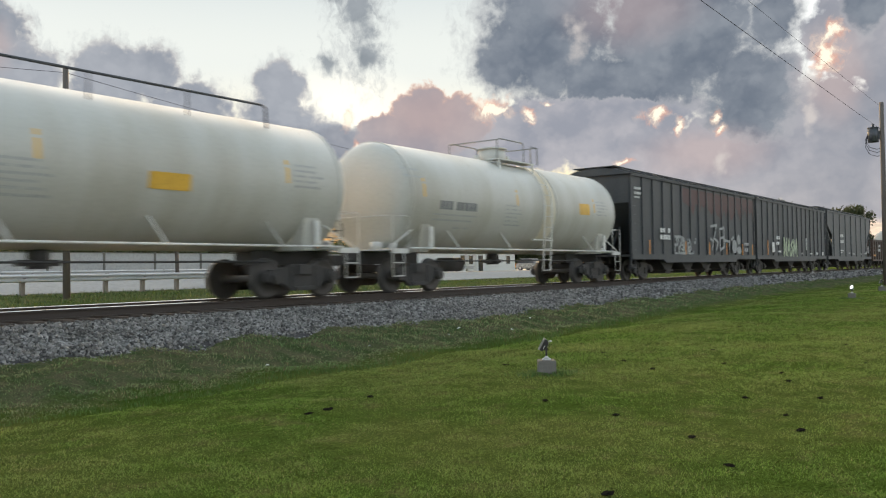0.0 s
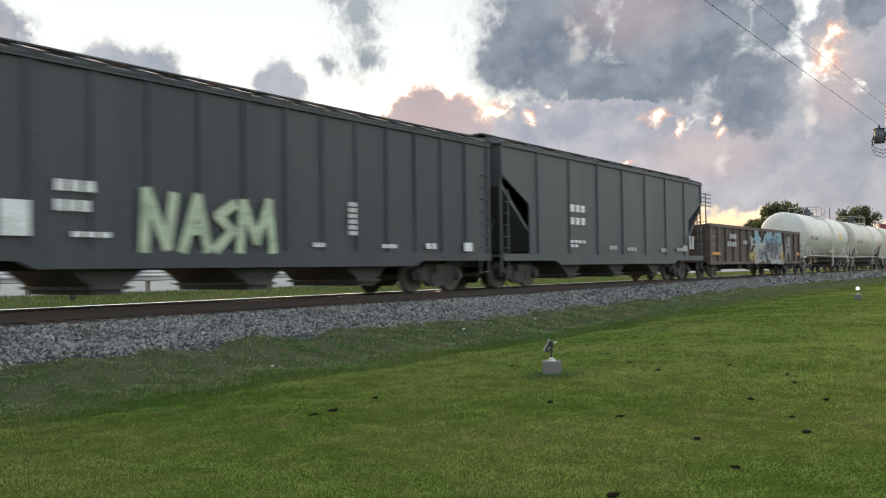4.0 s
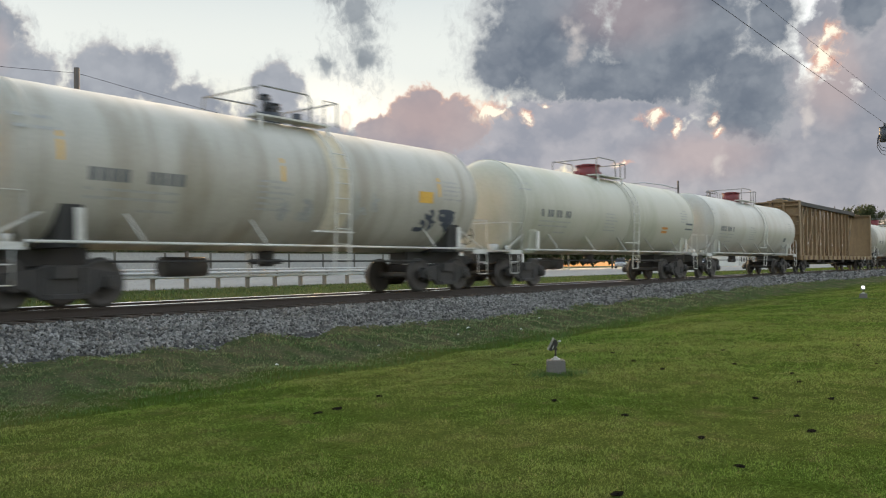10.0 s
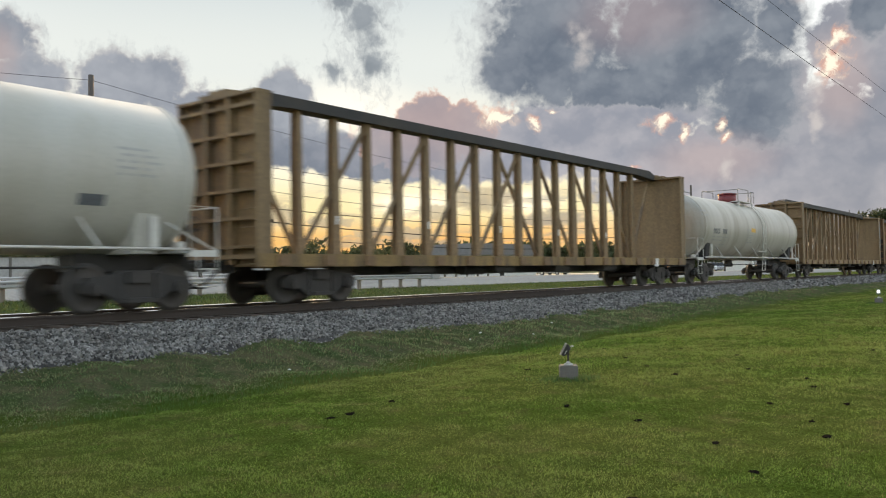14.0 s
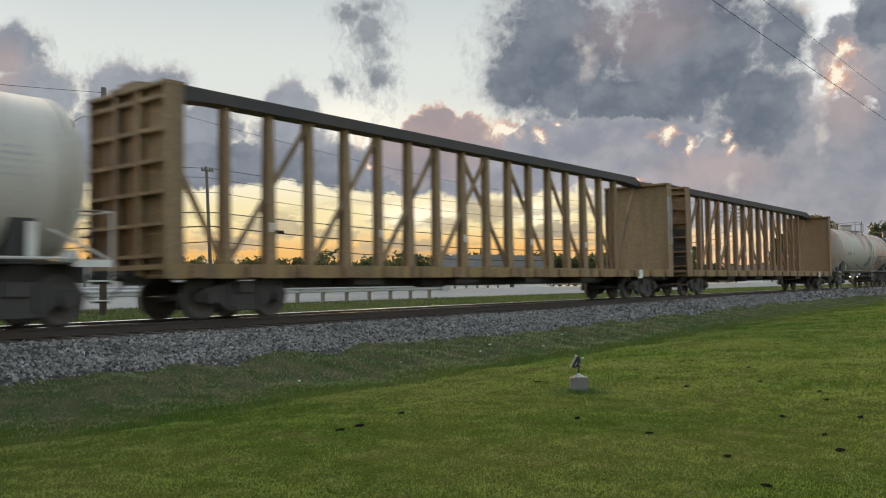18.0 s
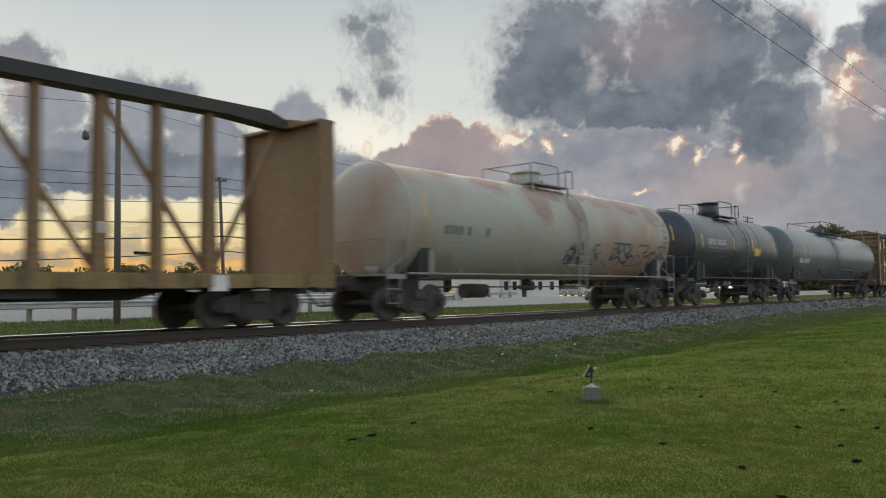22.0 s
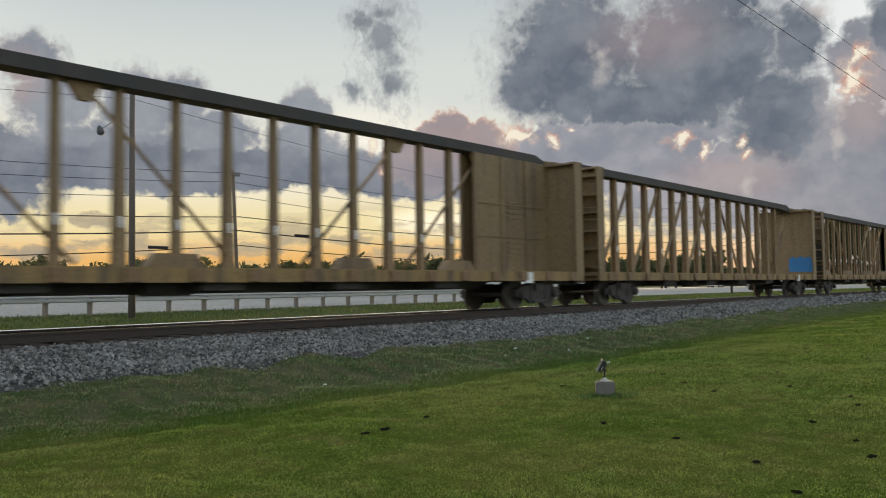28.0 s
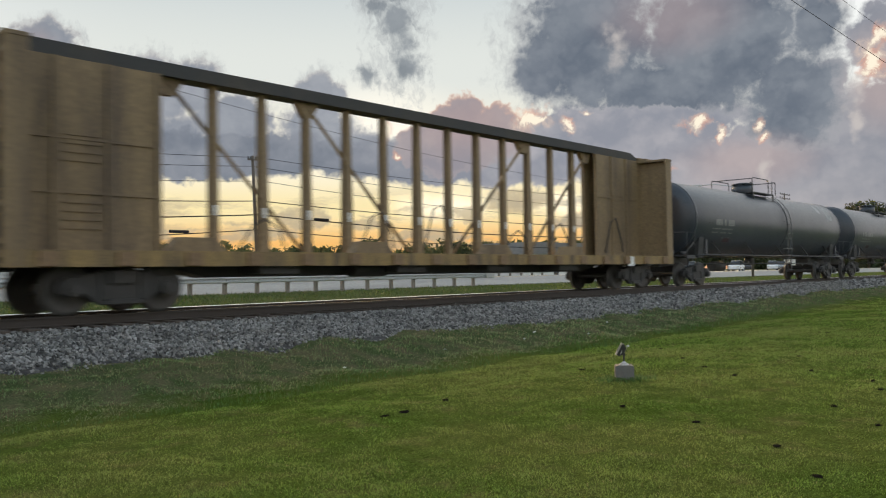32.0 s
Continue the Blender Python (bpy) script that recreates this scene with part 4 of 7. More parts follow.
def tank_car(a, b, shell, rails, label, R=1.55, zc=2.64, dome="round", dome_mat=None, dome_x=0.0, tank_cut=0.85, platform=2.3, bands=(), rail_z=1.19, ladder_x=0.9, sill=None, rail_y=1.52, band_mat=None):
    car, half = start_car("tank_car", a, b, label, "tank car")
    sill = sill or under_black
    tl = half - tank_cut
    head = 0.55
    prof = [(-tl, 0.02)]
    for k in range(1, 9):
        t = k / 8 * math.pi / 2
        prof.append((-tl + head * (1 - math.cos(t)), R * math.sin(t) ** 0.8))
    n_mid = 6
    prof += [(-tl + head + (2 * tl - 2 * head) * k / n_mid, R) for k in range(1, n_mid)]
    prof += [(-x, r) for x, r in reversed(prof[:9])]
    bm = B()
    lathe(bm, prof, 56)
    bmesh.ops.translate(bm, verts=bm.verts, vec=(0, 0, zc))
    part("tank_shell", bm, shell, car)
    for x in (-tl + head, *bands, tl - head):
        bm = B()
        lathe(bm, [(x - 0.05, R), (x - 0.045, R + 0.012), (x + 0.045, R + 0.012), (x + 0.05, R)], 56)
        bmesh.ops.translate(bm, verts=bm.verts, vec=(0, 0, zc))
        part("weld_band", bm, band_mat or shell, car)
    # stub sills, saddles and end decks
    for s in (-1, 1):
        bm = B()
        box(bm, min(s * (half - 0.55), s * (half - 3.1)), max(s * (half - 0.55), s * (half - 3.1)), -0.32, 0.32, 0.78, 1.16)
        part("stub_sill", bm, sill, car)
        bm = B()
        xc = s * (half - 2.2)
        pts = []
        for k in range(9):
            an = math.radians(-150 + 120 * k / 8)
            pts.append((R * math.cos(an), zc + R * math.sin(an)))
        verts0 = [bm.verts.new((xc - 0.22, y, z)) for y, z in [(-1.25, 1.1)] + pts + [(1.25, 1.1)]]
        verts1 = [bm.verts.new((xc + 0.22, y, z)) for y, z in [(-1.25, 1.1)] + pts + [(1.25, 1.1)]]
        bm.faces.new(verts0)
        bm.faces.new(verts1[::-1])
        for i in range(len(verts0)):
            j = (i + 1) % len(verts0)
            bm.faces.new((verts0[j], verts0[i], verts1[i], verts1[j]))
        part("saddle", bm, shell if shell in (white_paint, cream_paint) else sill, car)
        bm = B()
        x0, x1 = sorted((s * (half - 0.62), s * (half - 1.35)))
        box(bm, x0, x1, -1.42, 1.42, 1.13, 1.18)
        box(bm, x0, x1, -1.42, -1.38, 1.05, 1.13)
        part("end_platform", bm, rails, car)
        # bolster plate at the side
        bm = B()
        box(bm, xc + 0.02, xc + 0.18, -1.46, -1.42, 1.18, 1.80)
        part("bolster_plate", bm, rails, car)
        bm = B()
        box(bm, xc + 0.02, xc + 0.18, 1.42, 1.46, 1.18, 1.80)
        part("bolster_plate", bm, rails, car)
        for sy in (-1, 1):
            xa, xb = s * (half - 0.66), s * (half - 1.32)
            y = sy * 1.42
            rail_loop(car, [(xa, y, 0.45), (xa, y, 2.05), (xb, y, 2.05), (xb, y, 1.15)], 0.018, rails, "end_handrail")
            for z in (0.45, 0.80):
                bm = B()
                rod(bm, (xa, y, z), (xb + s * 0.2, y, z), 0.014, 6)
                part("step", bm, rails, car)
            bm = B()
            rod(bm, (xb + s * 0.2, y, 0.45), (xb + s * 0.2, y, 1.15), 0.014, 6)
            part("step_hanger", bm, rails, car)
            rail_loop(car, [(s * (half - 0.62), y * 0.92, 1.18), (s * (half - 2.0), sy * 1.2, 1.85)], 0.022, rails, "diagonal_brace")
        rail_loop(car, [(s * (half - 0.64), -1.35, 2.05), (s * (half - 0.64), 1.35, 2.05)], 0.016, rails, "end_rail")
        bm = B()
        rod(bm, (s * (half - 1.0), -0.55, 1.18), (s * (half - 1.0), -0.55, 1.38), 0.16, 12)
        part("fitting", bm, rails, car)
        bm = B()
        rod(bm, (s * (half - 1.25), -0.95, 1.18), (s * (half - 1.25), -0.95, 1.33), 0.10, 10)
        part("fitting", bm, rails, car)
    bw = part("brake_wheel", truck_meshes()["brake_wheel"], None, car, at=pose(half - 0.75, -0.7, 1.62, 0, 90, 0))
    # long side rail with its struts
    for sy in (-1, 1):
        rail_loop(car, [(-(half - 1.3), sy * rail_y, rail_z), (half - 1.3, sy * rail_y, rail_z)], 0.028, rails, "side_rail")
        n = 4 if half < 8.5 else 5
        for k in range(n):
            x = -(half - 3.4) + (2 * half - 6.8) * k / (n - 1)
            if abs(x - ladder_x) < 0.7:
                continue
            bm = B()
            bar(bm, (x + 0.16, sy * rail_y, rail_z), (x - 0.10, sy * R * math.cos(0.62), zc - R * math.sin(0.62)), 0.09, 0.03)
            part("rail_strut", bm, rails, car)
    # ladders down both sides, from the platform to a step
    top = zc + R
    for sy in (-1, 1):
        bm = B()
        side = []
        for x in (ladder_x - 0.24, ladder_x + 0.24):
            pts = [(x, sy * (rail_y + 0.02), 0.50), (x, sy * (R + 0.10), zc - 0.35)]
            for k in range(1, 8):
                an = math.radians(-10 + 68 * k / 7)
                pts.append((x, sy * (R + 0.10) * math.cos(an), zc + (R + 0.10) * math.sin(an)))
            for p, q in zip(pts, pts[1:]):
                bar(bm, p, q, 0.055, 0.02)
            side.append(pts)
        lad = part("ladder", bm, rails, car)
        for k in range(9):
            z = 0.52 + 0.36 * k
            yy = rail_y + 0.02 + (R + 0.08 - rail_y) * min(1, max(0, (z - 0.5) / (zc - 0.85)))
            if z > zc:
                yy = (R + 0.10) * math.sqrt(max(0.05, 1 - ((z - zc) / (R + 0.10)) ** 2))
            bm = B()
            rod(bm, (ladder_x - 0.25, sy * yy, z), (ladder_x + 0.25, sy * yy, z), 0.012, 6)
            part("rung", bm, rails, lad)
        bm = B()
        box(bm, ladder_x - 0.9, ladder_x + 0.4, min(sy * rail_y, sy * (rail_y + 0.06)), max(sy * rail_y, sy * (rail_y + 0.06)), rail_z + 0.32, rail_z + 0.36)
        part("step_board", bm, rails, car)
    # platform with rails round the dome
    px = platform / 2
    pm = rails
    for sy in (-1, 1):
        deck = B()
        box(deck, dome_x - px, dome_x + px, min(sy * 0.55, sy * 0.98), max(sy * 0.55, sy * 0.98), top - 0.06, top - 0.02)
        for x in (dome_x - px + 0.1, dome_x + px - 0.1):
            bar(deck, (x, sy * 0.95, top - 0.04), (x, sy * 0.98, zc + R * 0.72), 0.05, 0.05)
        part("platform", deck, pm, car)
    hz = top + 0.62
    rm = rail_grey if rails is rail_white else rails
    for sy in (-1, 1):
        y = sy * 0.95
        rail_loop(car, [(dome_x - px, y, top - 0.04), (dome_x - px, y, hz - 0.1), (dome_x - px + 0.12, y, hz), (dome_x + px - 0.75, y, hz), (dome_x + px - 0.65, y, hz - 0.1), (dome_x + px - 0.65, y, top - 0.04)], 0.022, rm)
        rail_loop(car, [(dome_x + px - 0.2, y, top - 0.04), (dome_x + px - 0.2, y, hz - 0.06), (dome_x + px + 0.25, y, hz - 0.06), (dome_x + px + 0.25, y, top - 0.04)], 0.022, rm)
    rail_loop(car, [(dome_x - px, -0.95, hz - 0.05), (dome_x - px, 0.95, hz - 0.05)], 0.02, rm)
    rail_loop(car, [(dome_x + px + 0.25, -0.95, hz - 0.06), (dome_x + px + 0.25, 0.95, hz - 0.06)], 0.02, rm)
    dm = dome_mat or shell
    if dome == "valve":
        v = part("valve_assembly", mesh_of("valve_body", valve_iron, rod, (dome_x, 0, top - 0.05), (dome_x, 0, top + 0.22), 0.36, 20), None, car, "dark iron valve fittings")
        bm = B()
        for x, y, h in ((-0.18, -0.1, 0.62), (0.16, 0.12, 0.5), (0.05, -0.2, 0.42)):
            rod(bm, (dome_x + x, y, top + 0.2), (dome_x + x, y, top + h), 0.07, 10)
            rod(bm, (dome_x + x - 0.16, y, top + h - 0.06), (dome_x + x + 0.16, y, top + h - 0.06), 0.055, 8)
            rod(bm, (dome_x + x, y, top + h), (dome_x + x, y, top + h + 0.03), 0.13, 12)
        part("valve", bm, valve_iron, v)
        bm = B()
        rod(bm, (dome_x + 0.75, -0.2, top - 0.05), (dome_x + 0.75, -0.2, top + 0.3), 0.12, 12)
        part("vent", bm, valve_iron, v)
    else:
        h = {"round": 0.42, "tall": 0.62, "low": 0.25}[dome]
        bm = B()
        rod(bm, (dome_x, 0, top - 0.15), (dome_x, 0, top + h), 0.46, 28)
        d = part("dome", bm, dm, car)
        bm = B()
        rod(bm, (dome_x, 0, top + h), (dome_x, 0, top + h + 0.05), 0.50, 28)
        rod(bm, (dome_x, 0, top + h + 0.05), (dome_x, 0, top + h + 0.09), 0.30, 20)
        part("lid", bm, dm, d)
        bm = B()
        rod(bm, (dome_x + 0.8, -0.1, top - 0.05), (dome_x + 0.8, -0.1, top + 0.28), 0.09, 12)
        part("vent", bm, dm, car)
        bm = B()
        rod(bm, (dome_x - 0.7, 0.15, top - 0.05), (dome_x - 0.7, 0.15, top + 0.2), 0.11, 12)
        part("vent", bm, dm, car)
    add_trucks(car, half)
    # pipe along the near side below the tank
    bm = B()
    rod(bm, (-half + 3.2, -0.9, 0.85), (half - 3.2, -0.9, 0.85), 0.022, 6)
    part("brake_pipe", bm, sill, car)
    # outlet under the belly
    bm = B()
    rod(bm, (-0.1, 0, zc - R - 0.35), (-0.1, 0, zc - R + 0.1), 0.2, 14)
    box(bm, -0.5, 0.3, -0.12, 0.12, zc - R - 0.30, zc - R - 0.18)
    part("outlet_valve", bm, sill, car)
    bm = B()
    rod(bm, (-half * 0.35, 0.3, 0.75), (-half * 0.35 + 1.1, 0.3, 0.75), 0.22, 14)
    part("air_reservoir", bm, sill, car)
    return car, half, R, zc


def yellow_strips(car, xs, R, zc, z0, z1, w=0.09):
    for x in xs:
        bm = B()
        shell_band(bm, x - w / 2, x + w / 2, z0, z1, R, zc)
        part("reflector_strip", bm, mark_yellow, car, "faded yellow reflector strip")
        bm = B()
        shell_band(bm, x - w / 2, x + w / 2, z0, z1, R, zc, side=1)
        part("reflector_strip", bm, mark_yellow, car, "faded yellow reflector strip")


def rust_patch(car, x, a, rx, ra, R, zc, seed):
    """An uneven stain on a tank's side round an angle a (degrees above its middle), pale at its rim."""
    for k, (size, mat) in enumerate(((1.25, rust_rim), (0.85, rust_stain))):
        bm = B()
        rr = R + 0.004 + 0.003 * k + 0.0004 * seed

        def spot(f, i):
            t = i * math.tau / 28
            g = f * size * (1 + 0.45 * noise.noise((math.cos(t) * 1.4 + seed * 7, math.sin(t) * 1.4, k * 3.0)) + 0.25 * noise.noise((math.cos(t) * 5 + seed, math.sin(t) * 5, 2.0)))
            an = radians(a + ra * g * math.sin(t))
            return bm.verts.new((x + rx * g * math.cos(t), -rr * math.cos(an), zc + rr * math.sin(an)))

        rings = [[spot(f, i) for i in range(28)] for f in (0.25, 0.5, 0.75, 1.0)]
        bm.faces.new(rings[0])
        for p, q in zip(rings, rings[1:]):
            for i in range(28):
                bm.faces.new((p[i], q[i], q[(i + 1) % 28], p[(i + 1) % 28])).smooth = True
        part("rust_patch", bm, mat, car, "red-brown rust patch" if k else "pale rust bloom")


def placard(car, x0, x1, z0, z1, R, zc, material, label=""):
    bm = B()
    shell_band(bm, x0, x1, z0, z1, R, zc, lift=0.012)
    p = part("placard", bm, material, car, label)
    return p


# covered hopper cars
def hopper_car(a, b, paint, label, ribs=15, slant=False, pockets=3, top=4.36, peak=4.70):
    car, half = start_car("covered_hopper_car", a, b, label, "hopper car")
    hl = half - (0.45 if slant else 0.22)
    w = 1.52
    z0 = 1.0
    cut = 1.7 if slant else 0.0
    for sy in (-1, 1):
        bm = B()
        if slant:
            outline = [(-hl, 3.6), (-hl, top), (hl, top), (hl, 3.6), (hl - cut, 2.7), (hl - cut, z0), (-hl + cut, z0), (-hl + cut, 2.7)]
        else:
            outline = [(-hl, z0), (-hl, top), (hl, top), (hl, z0)]
        prism(bm, outline, sy * (w - 0.04) - 0.02, sy * (w - 0.04) + 0.02)
        s = part("side_sheet", bm, paint, car)
        # outside posts
        for k in range(ribs):
            x = -hl + 0.06 + (2 * hl - 0.12) * k / (ribs - 1)
            lo = z0
            if slant:
                edge = hl - abs(x)
                lo = z0 if edge > cut else 3.6 - edge * 0.9 / cut
            bm = B()
            box(bm, x - 0.055, x + 0.055, sy * w - 0.03, sy * w + 0.05, lo, top)
            part("side_post", bm, paint, s)
        bm = B()
        box(bm, -hl, hl, sy * w - 0.05, sy * w + 0.07, top - 0.06, top + 0.06)
        part("top_chord", bm, paint, car)
        bm = B()
        prism(bm, [(-hl, z0 + 0.10), (hl, z0 + 0.10), (hl, z0 - 0.12), (hl - 3.3, z0 - 0.12), (hl - 3.6, 0.74), (-hl + 3.6, 0.74), (-hl + 3.3, z0 - 0.12), (-hl, z0 - 0.12)], sy * w - 0.05, sy * w + 0.06)
        part("side_sill", bm, paint, car)
    # crowned roof, overhanging at the ends
    bm = B()
    sec = [(-w - 0.06, top), (-0.95, top + 0.22), (-0.35, peak - 0.03), (0.35, peak - 0.03), (0.95, top + 0.22), (w + 0.06, top)]
    ra = [bm.verts.new((-hl - 0.12, y, z)) for y, z in sec]
    rb = [bm.verts.new((hl + 0.12, y, z)) for y, z in sec]
    for i in range(len(sec) - 1):
        bm.faces.new((ra[i], ra[i + 1], rb[i + 1], rb[i]))
    bm.faces.new(ra[::-1])
    bm.faces.new(rb)
    bm.faces.new((ra[0], rb[0], rb[-1], ra[-1]))
    roof = part("roof", bm, paint, car)
    for k in range(ribs):
        x = -hl + 0.3 + (2 * hl - 0.6) * k / (ribs - 1)
        for sy in (-1, 1):
            bm = B()
            bar(bm, (x, sy * (w + 0.06), top + 0.05), (x, sy * 0.9, top + 0.27), 0.30, 0.09)
            part("roof_rib", bm, paint, roof)
    for s in (-1, 1):
        bm = B()
        x0, x1 = sorted((s * (hl - 0.7), s * (hl + 0.16)))
        box(bm, x0, x1, -0.95, 0.95, peak + 0.0, peak + 0.03)
        part("end_walkway", bm, hopper_grey, roof, "grated end walkway")
    bm = B()
    box(bm, -hl - 0.15, hl + 0.15, -0.95, -0.60, peak - 0.01, peak + 0.02)
    part("running_board", bm, hopper_grey, roof)
    bm = B()
    box(bm, -hl - 0.15, hl + 0.15, 0.60, 0.95, peak - 0.01, peak + 0.02)
    part("running_board", bm, hopper_grey, roof)
    for k in range(6):
        bm = B()
        x = -hl + 1.5 + (2 * hl - 3) * k / 5
        box(bm, x - 0.9, x + 0.9, -0.3, 0.3, peak - 0.03, peak + 0.06)
        part("hatch_cover", bm, paint, roof)
    # ends: slope sheet, corner posts, ladder
    for s in (-1, 1):
        bm = B()
        prism(bm, [(s * (hl - 0.02), top), (s * (hl - 0.02), 3.2), (s * (hl - 2.4), 1.2), (s * (hl - 2.5), 1.2), (s * (hl - 0.1), 3.3), (s * (hl - 0.1), top)], -w + 0.06, w - 0.06)
        part("slope_sheet", bm, paint, car)
        bm = B()
        x0, x1 = sorted((s * (hl - 0.03), s * (hl - 2.0)))
        box(bm, x0, x1, -w + 0.05, w - 0.05, 1.0, 1.08)
        part("end_platform", bm, under_black, car)
        for sy in (-1, 1):
            bm = B()
            bar(bm, (s * (hl - 0.03), sy * (w - 0.05), 0.5), (s * (hl - 0.03), sy * (w - 0.05), top), 0.06, 0.06)
            bar(bm, (s * (hl - 0.45), sy * (w - 0.05), 0.5), (s * (hl - 0.45), sy * (w - 0.05), 3.1), 0.04, 0.04)
            l = part("end_ladder", bm, paint, car)
            for k in range(9):
                bm = B()
                rod(bm, (s * (hl - 0.03), sy * (w + 0.01), 0.55 + 0.36 * k), (s * (hl - 0.45), sy * (w + 0.01), 0.55 + 0.36 * k), 0.013, 6)
                part("rung", bm, paint, l)
            bm = B()
            bar(bm, (s * (hl - 0.1), sy * 0.5, 1.05), (s * (hl - 1.2), sy * 0.5, 2.3), 0.08, 0.08)
            part("end_brace", bm, paint, car)
    part("brake_wheel", truck_meshes()["brake_wheel"], None, car, at=pose(hl + 0.05, -0.7, 1.9, 0, 90, 0))
    # hopper pockets
    span = 2 * (half - 3.6)
    for k in range(pockets):
        xc = -span / 2 + span * (k + 0.5) / pockets
        wk = min(1.15, span / pockets * 0.46)
        bm = B()
        prism(bm, [(xc - wk, 1.0), (xc - 0.34, 0.42), (xc - 0.30, 0.26), (xc + 0.30, 0.26), (xc + 0.34, 0.42), (xc + wk, 1.0)], -1.2, 1.2)
        h = part("hopper_pocket", bm, under_black, car)
        bm = B()
        box(bm, xc - 0.42, xc + 0.42, -1.3, 1.3, 0.36, 0.42)
        part("outlet_gate", bm, truck_iron, h)
    bm = B()
    box(bm, -half + 0.7, half - 0.7, -0.3, 0.3, 0.72, 1.0)
    part("center_sill", bm, under_black, car)
    add_trucks(car, half)
    return car, half, hl, w


# gondola
def gondola_car(a, b, label):
    car, half = start_car("gondola_car", a, b, label, "gondola car")
    hl, w, z0, z1 = half - 0.62, 1.48, 0.78, 2.66
    for sy in (-1, 1):
        bm = B()
        box(bm, -hl, hl, sy * (w - 0.05) - 0.02, sy * (w - 0.05) + 0.02, z0, z1)
        s = part("side_wall", bm, rust_paint, car)
        for k in range(15):
            x = -hl + 0.08 + (2 * hl - 0.16) * k / 14
            bm = B()
            pts = [(x - 0.09, z0 + 0.05), (x + 0.09, z0 + 0.05), (x + 0.09, z1 - 0.1), (x - 0.09, z1 - 0.1)]
            prism(bm, pts, sy * (w - 0.03), sy * (w + 0.07))
            part("side_stake", bm, rust_paint, s)
        bm = B()
        box(bm, -hl - 0.04, hl + 0.04, sy * w - 0.08, sy * w + 0.10, z1 - 0.12, z1 + 0.04)
        part("top_chord", bm, rust_paint, car)
        bm = B()
        box(bm, -hl, hl, sy * w - 0.06, sy * w + 0.08, z0 - 0.10, z0 + 0.06)
        part("side_sill", bm, rust_paint, car)
    for s in (-1, 1):
        bm = B()
        x0, x1 = sorted((s * hl, s * (hl - 0.05)))
        box(bm, x0, x1, -w + 0.03, w - 0.03, z0, z1)
        for k in range(4):
            z = z0 + 0.2 + 0.45 * k
            xa, xb = sorted((s * hl, s * (hl + 0.09)))
            box(bm, xa, xb, -w + 0.05, w - 0.05, z, z + 0.14)
        part("end_wall", bm, rust_paint, car)
        for sy in (-1, 1):
            for k in range(5):
                bm = B()
                rod(bm, (s * (hl - 0.05), sy * (w + 0.12), 0.45 + 0.4 * k), (s * (hl - 0.45), sy * (w + 0.12), 0.45 + 0.4 * k), 0.014, 6)
                part("grab_iron", bm, rail_grey, car)
    bm = B()
    box(bm, -hl, hl, -w + 0.04, w - 0.04, z0, z0 + 0.06)
    part("floor", bm, rust_paint, car)
    bm = B()
    box(bm, -half + 0.7, half - 0.7, -0.3, 0.3, 0.5, z0)
    part("center_sill", bm, under_black, car)
    for x in (-2.2, -0.6, 1.2):
        bm = B()
        box(bm, x - 0.35, x + 0.35, -1.0, 1.0, 0.42, 0.74)
        part("underframe_box", bm, under_black, car)
    add_trucks(car, half)
    return car, half, hl, w


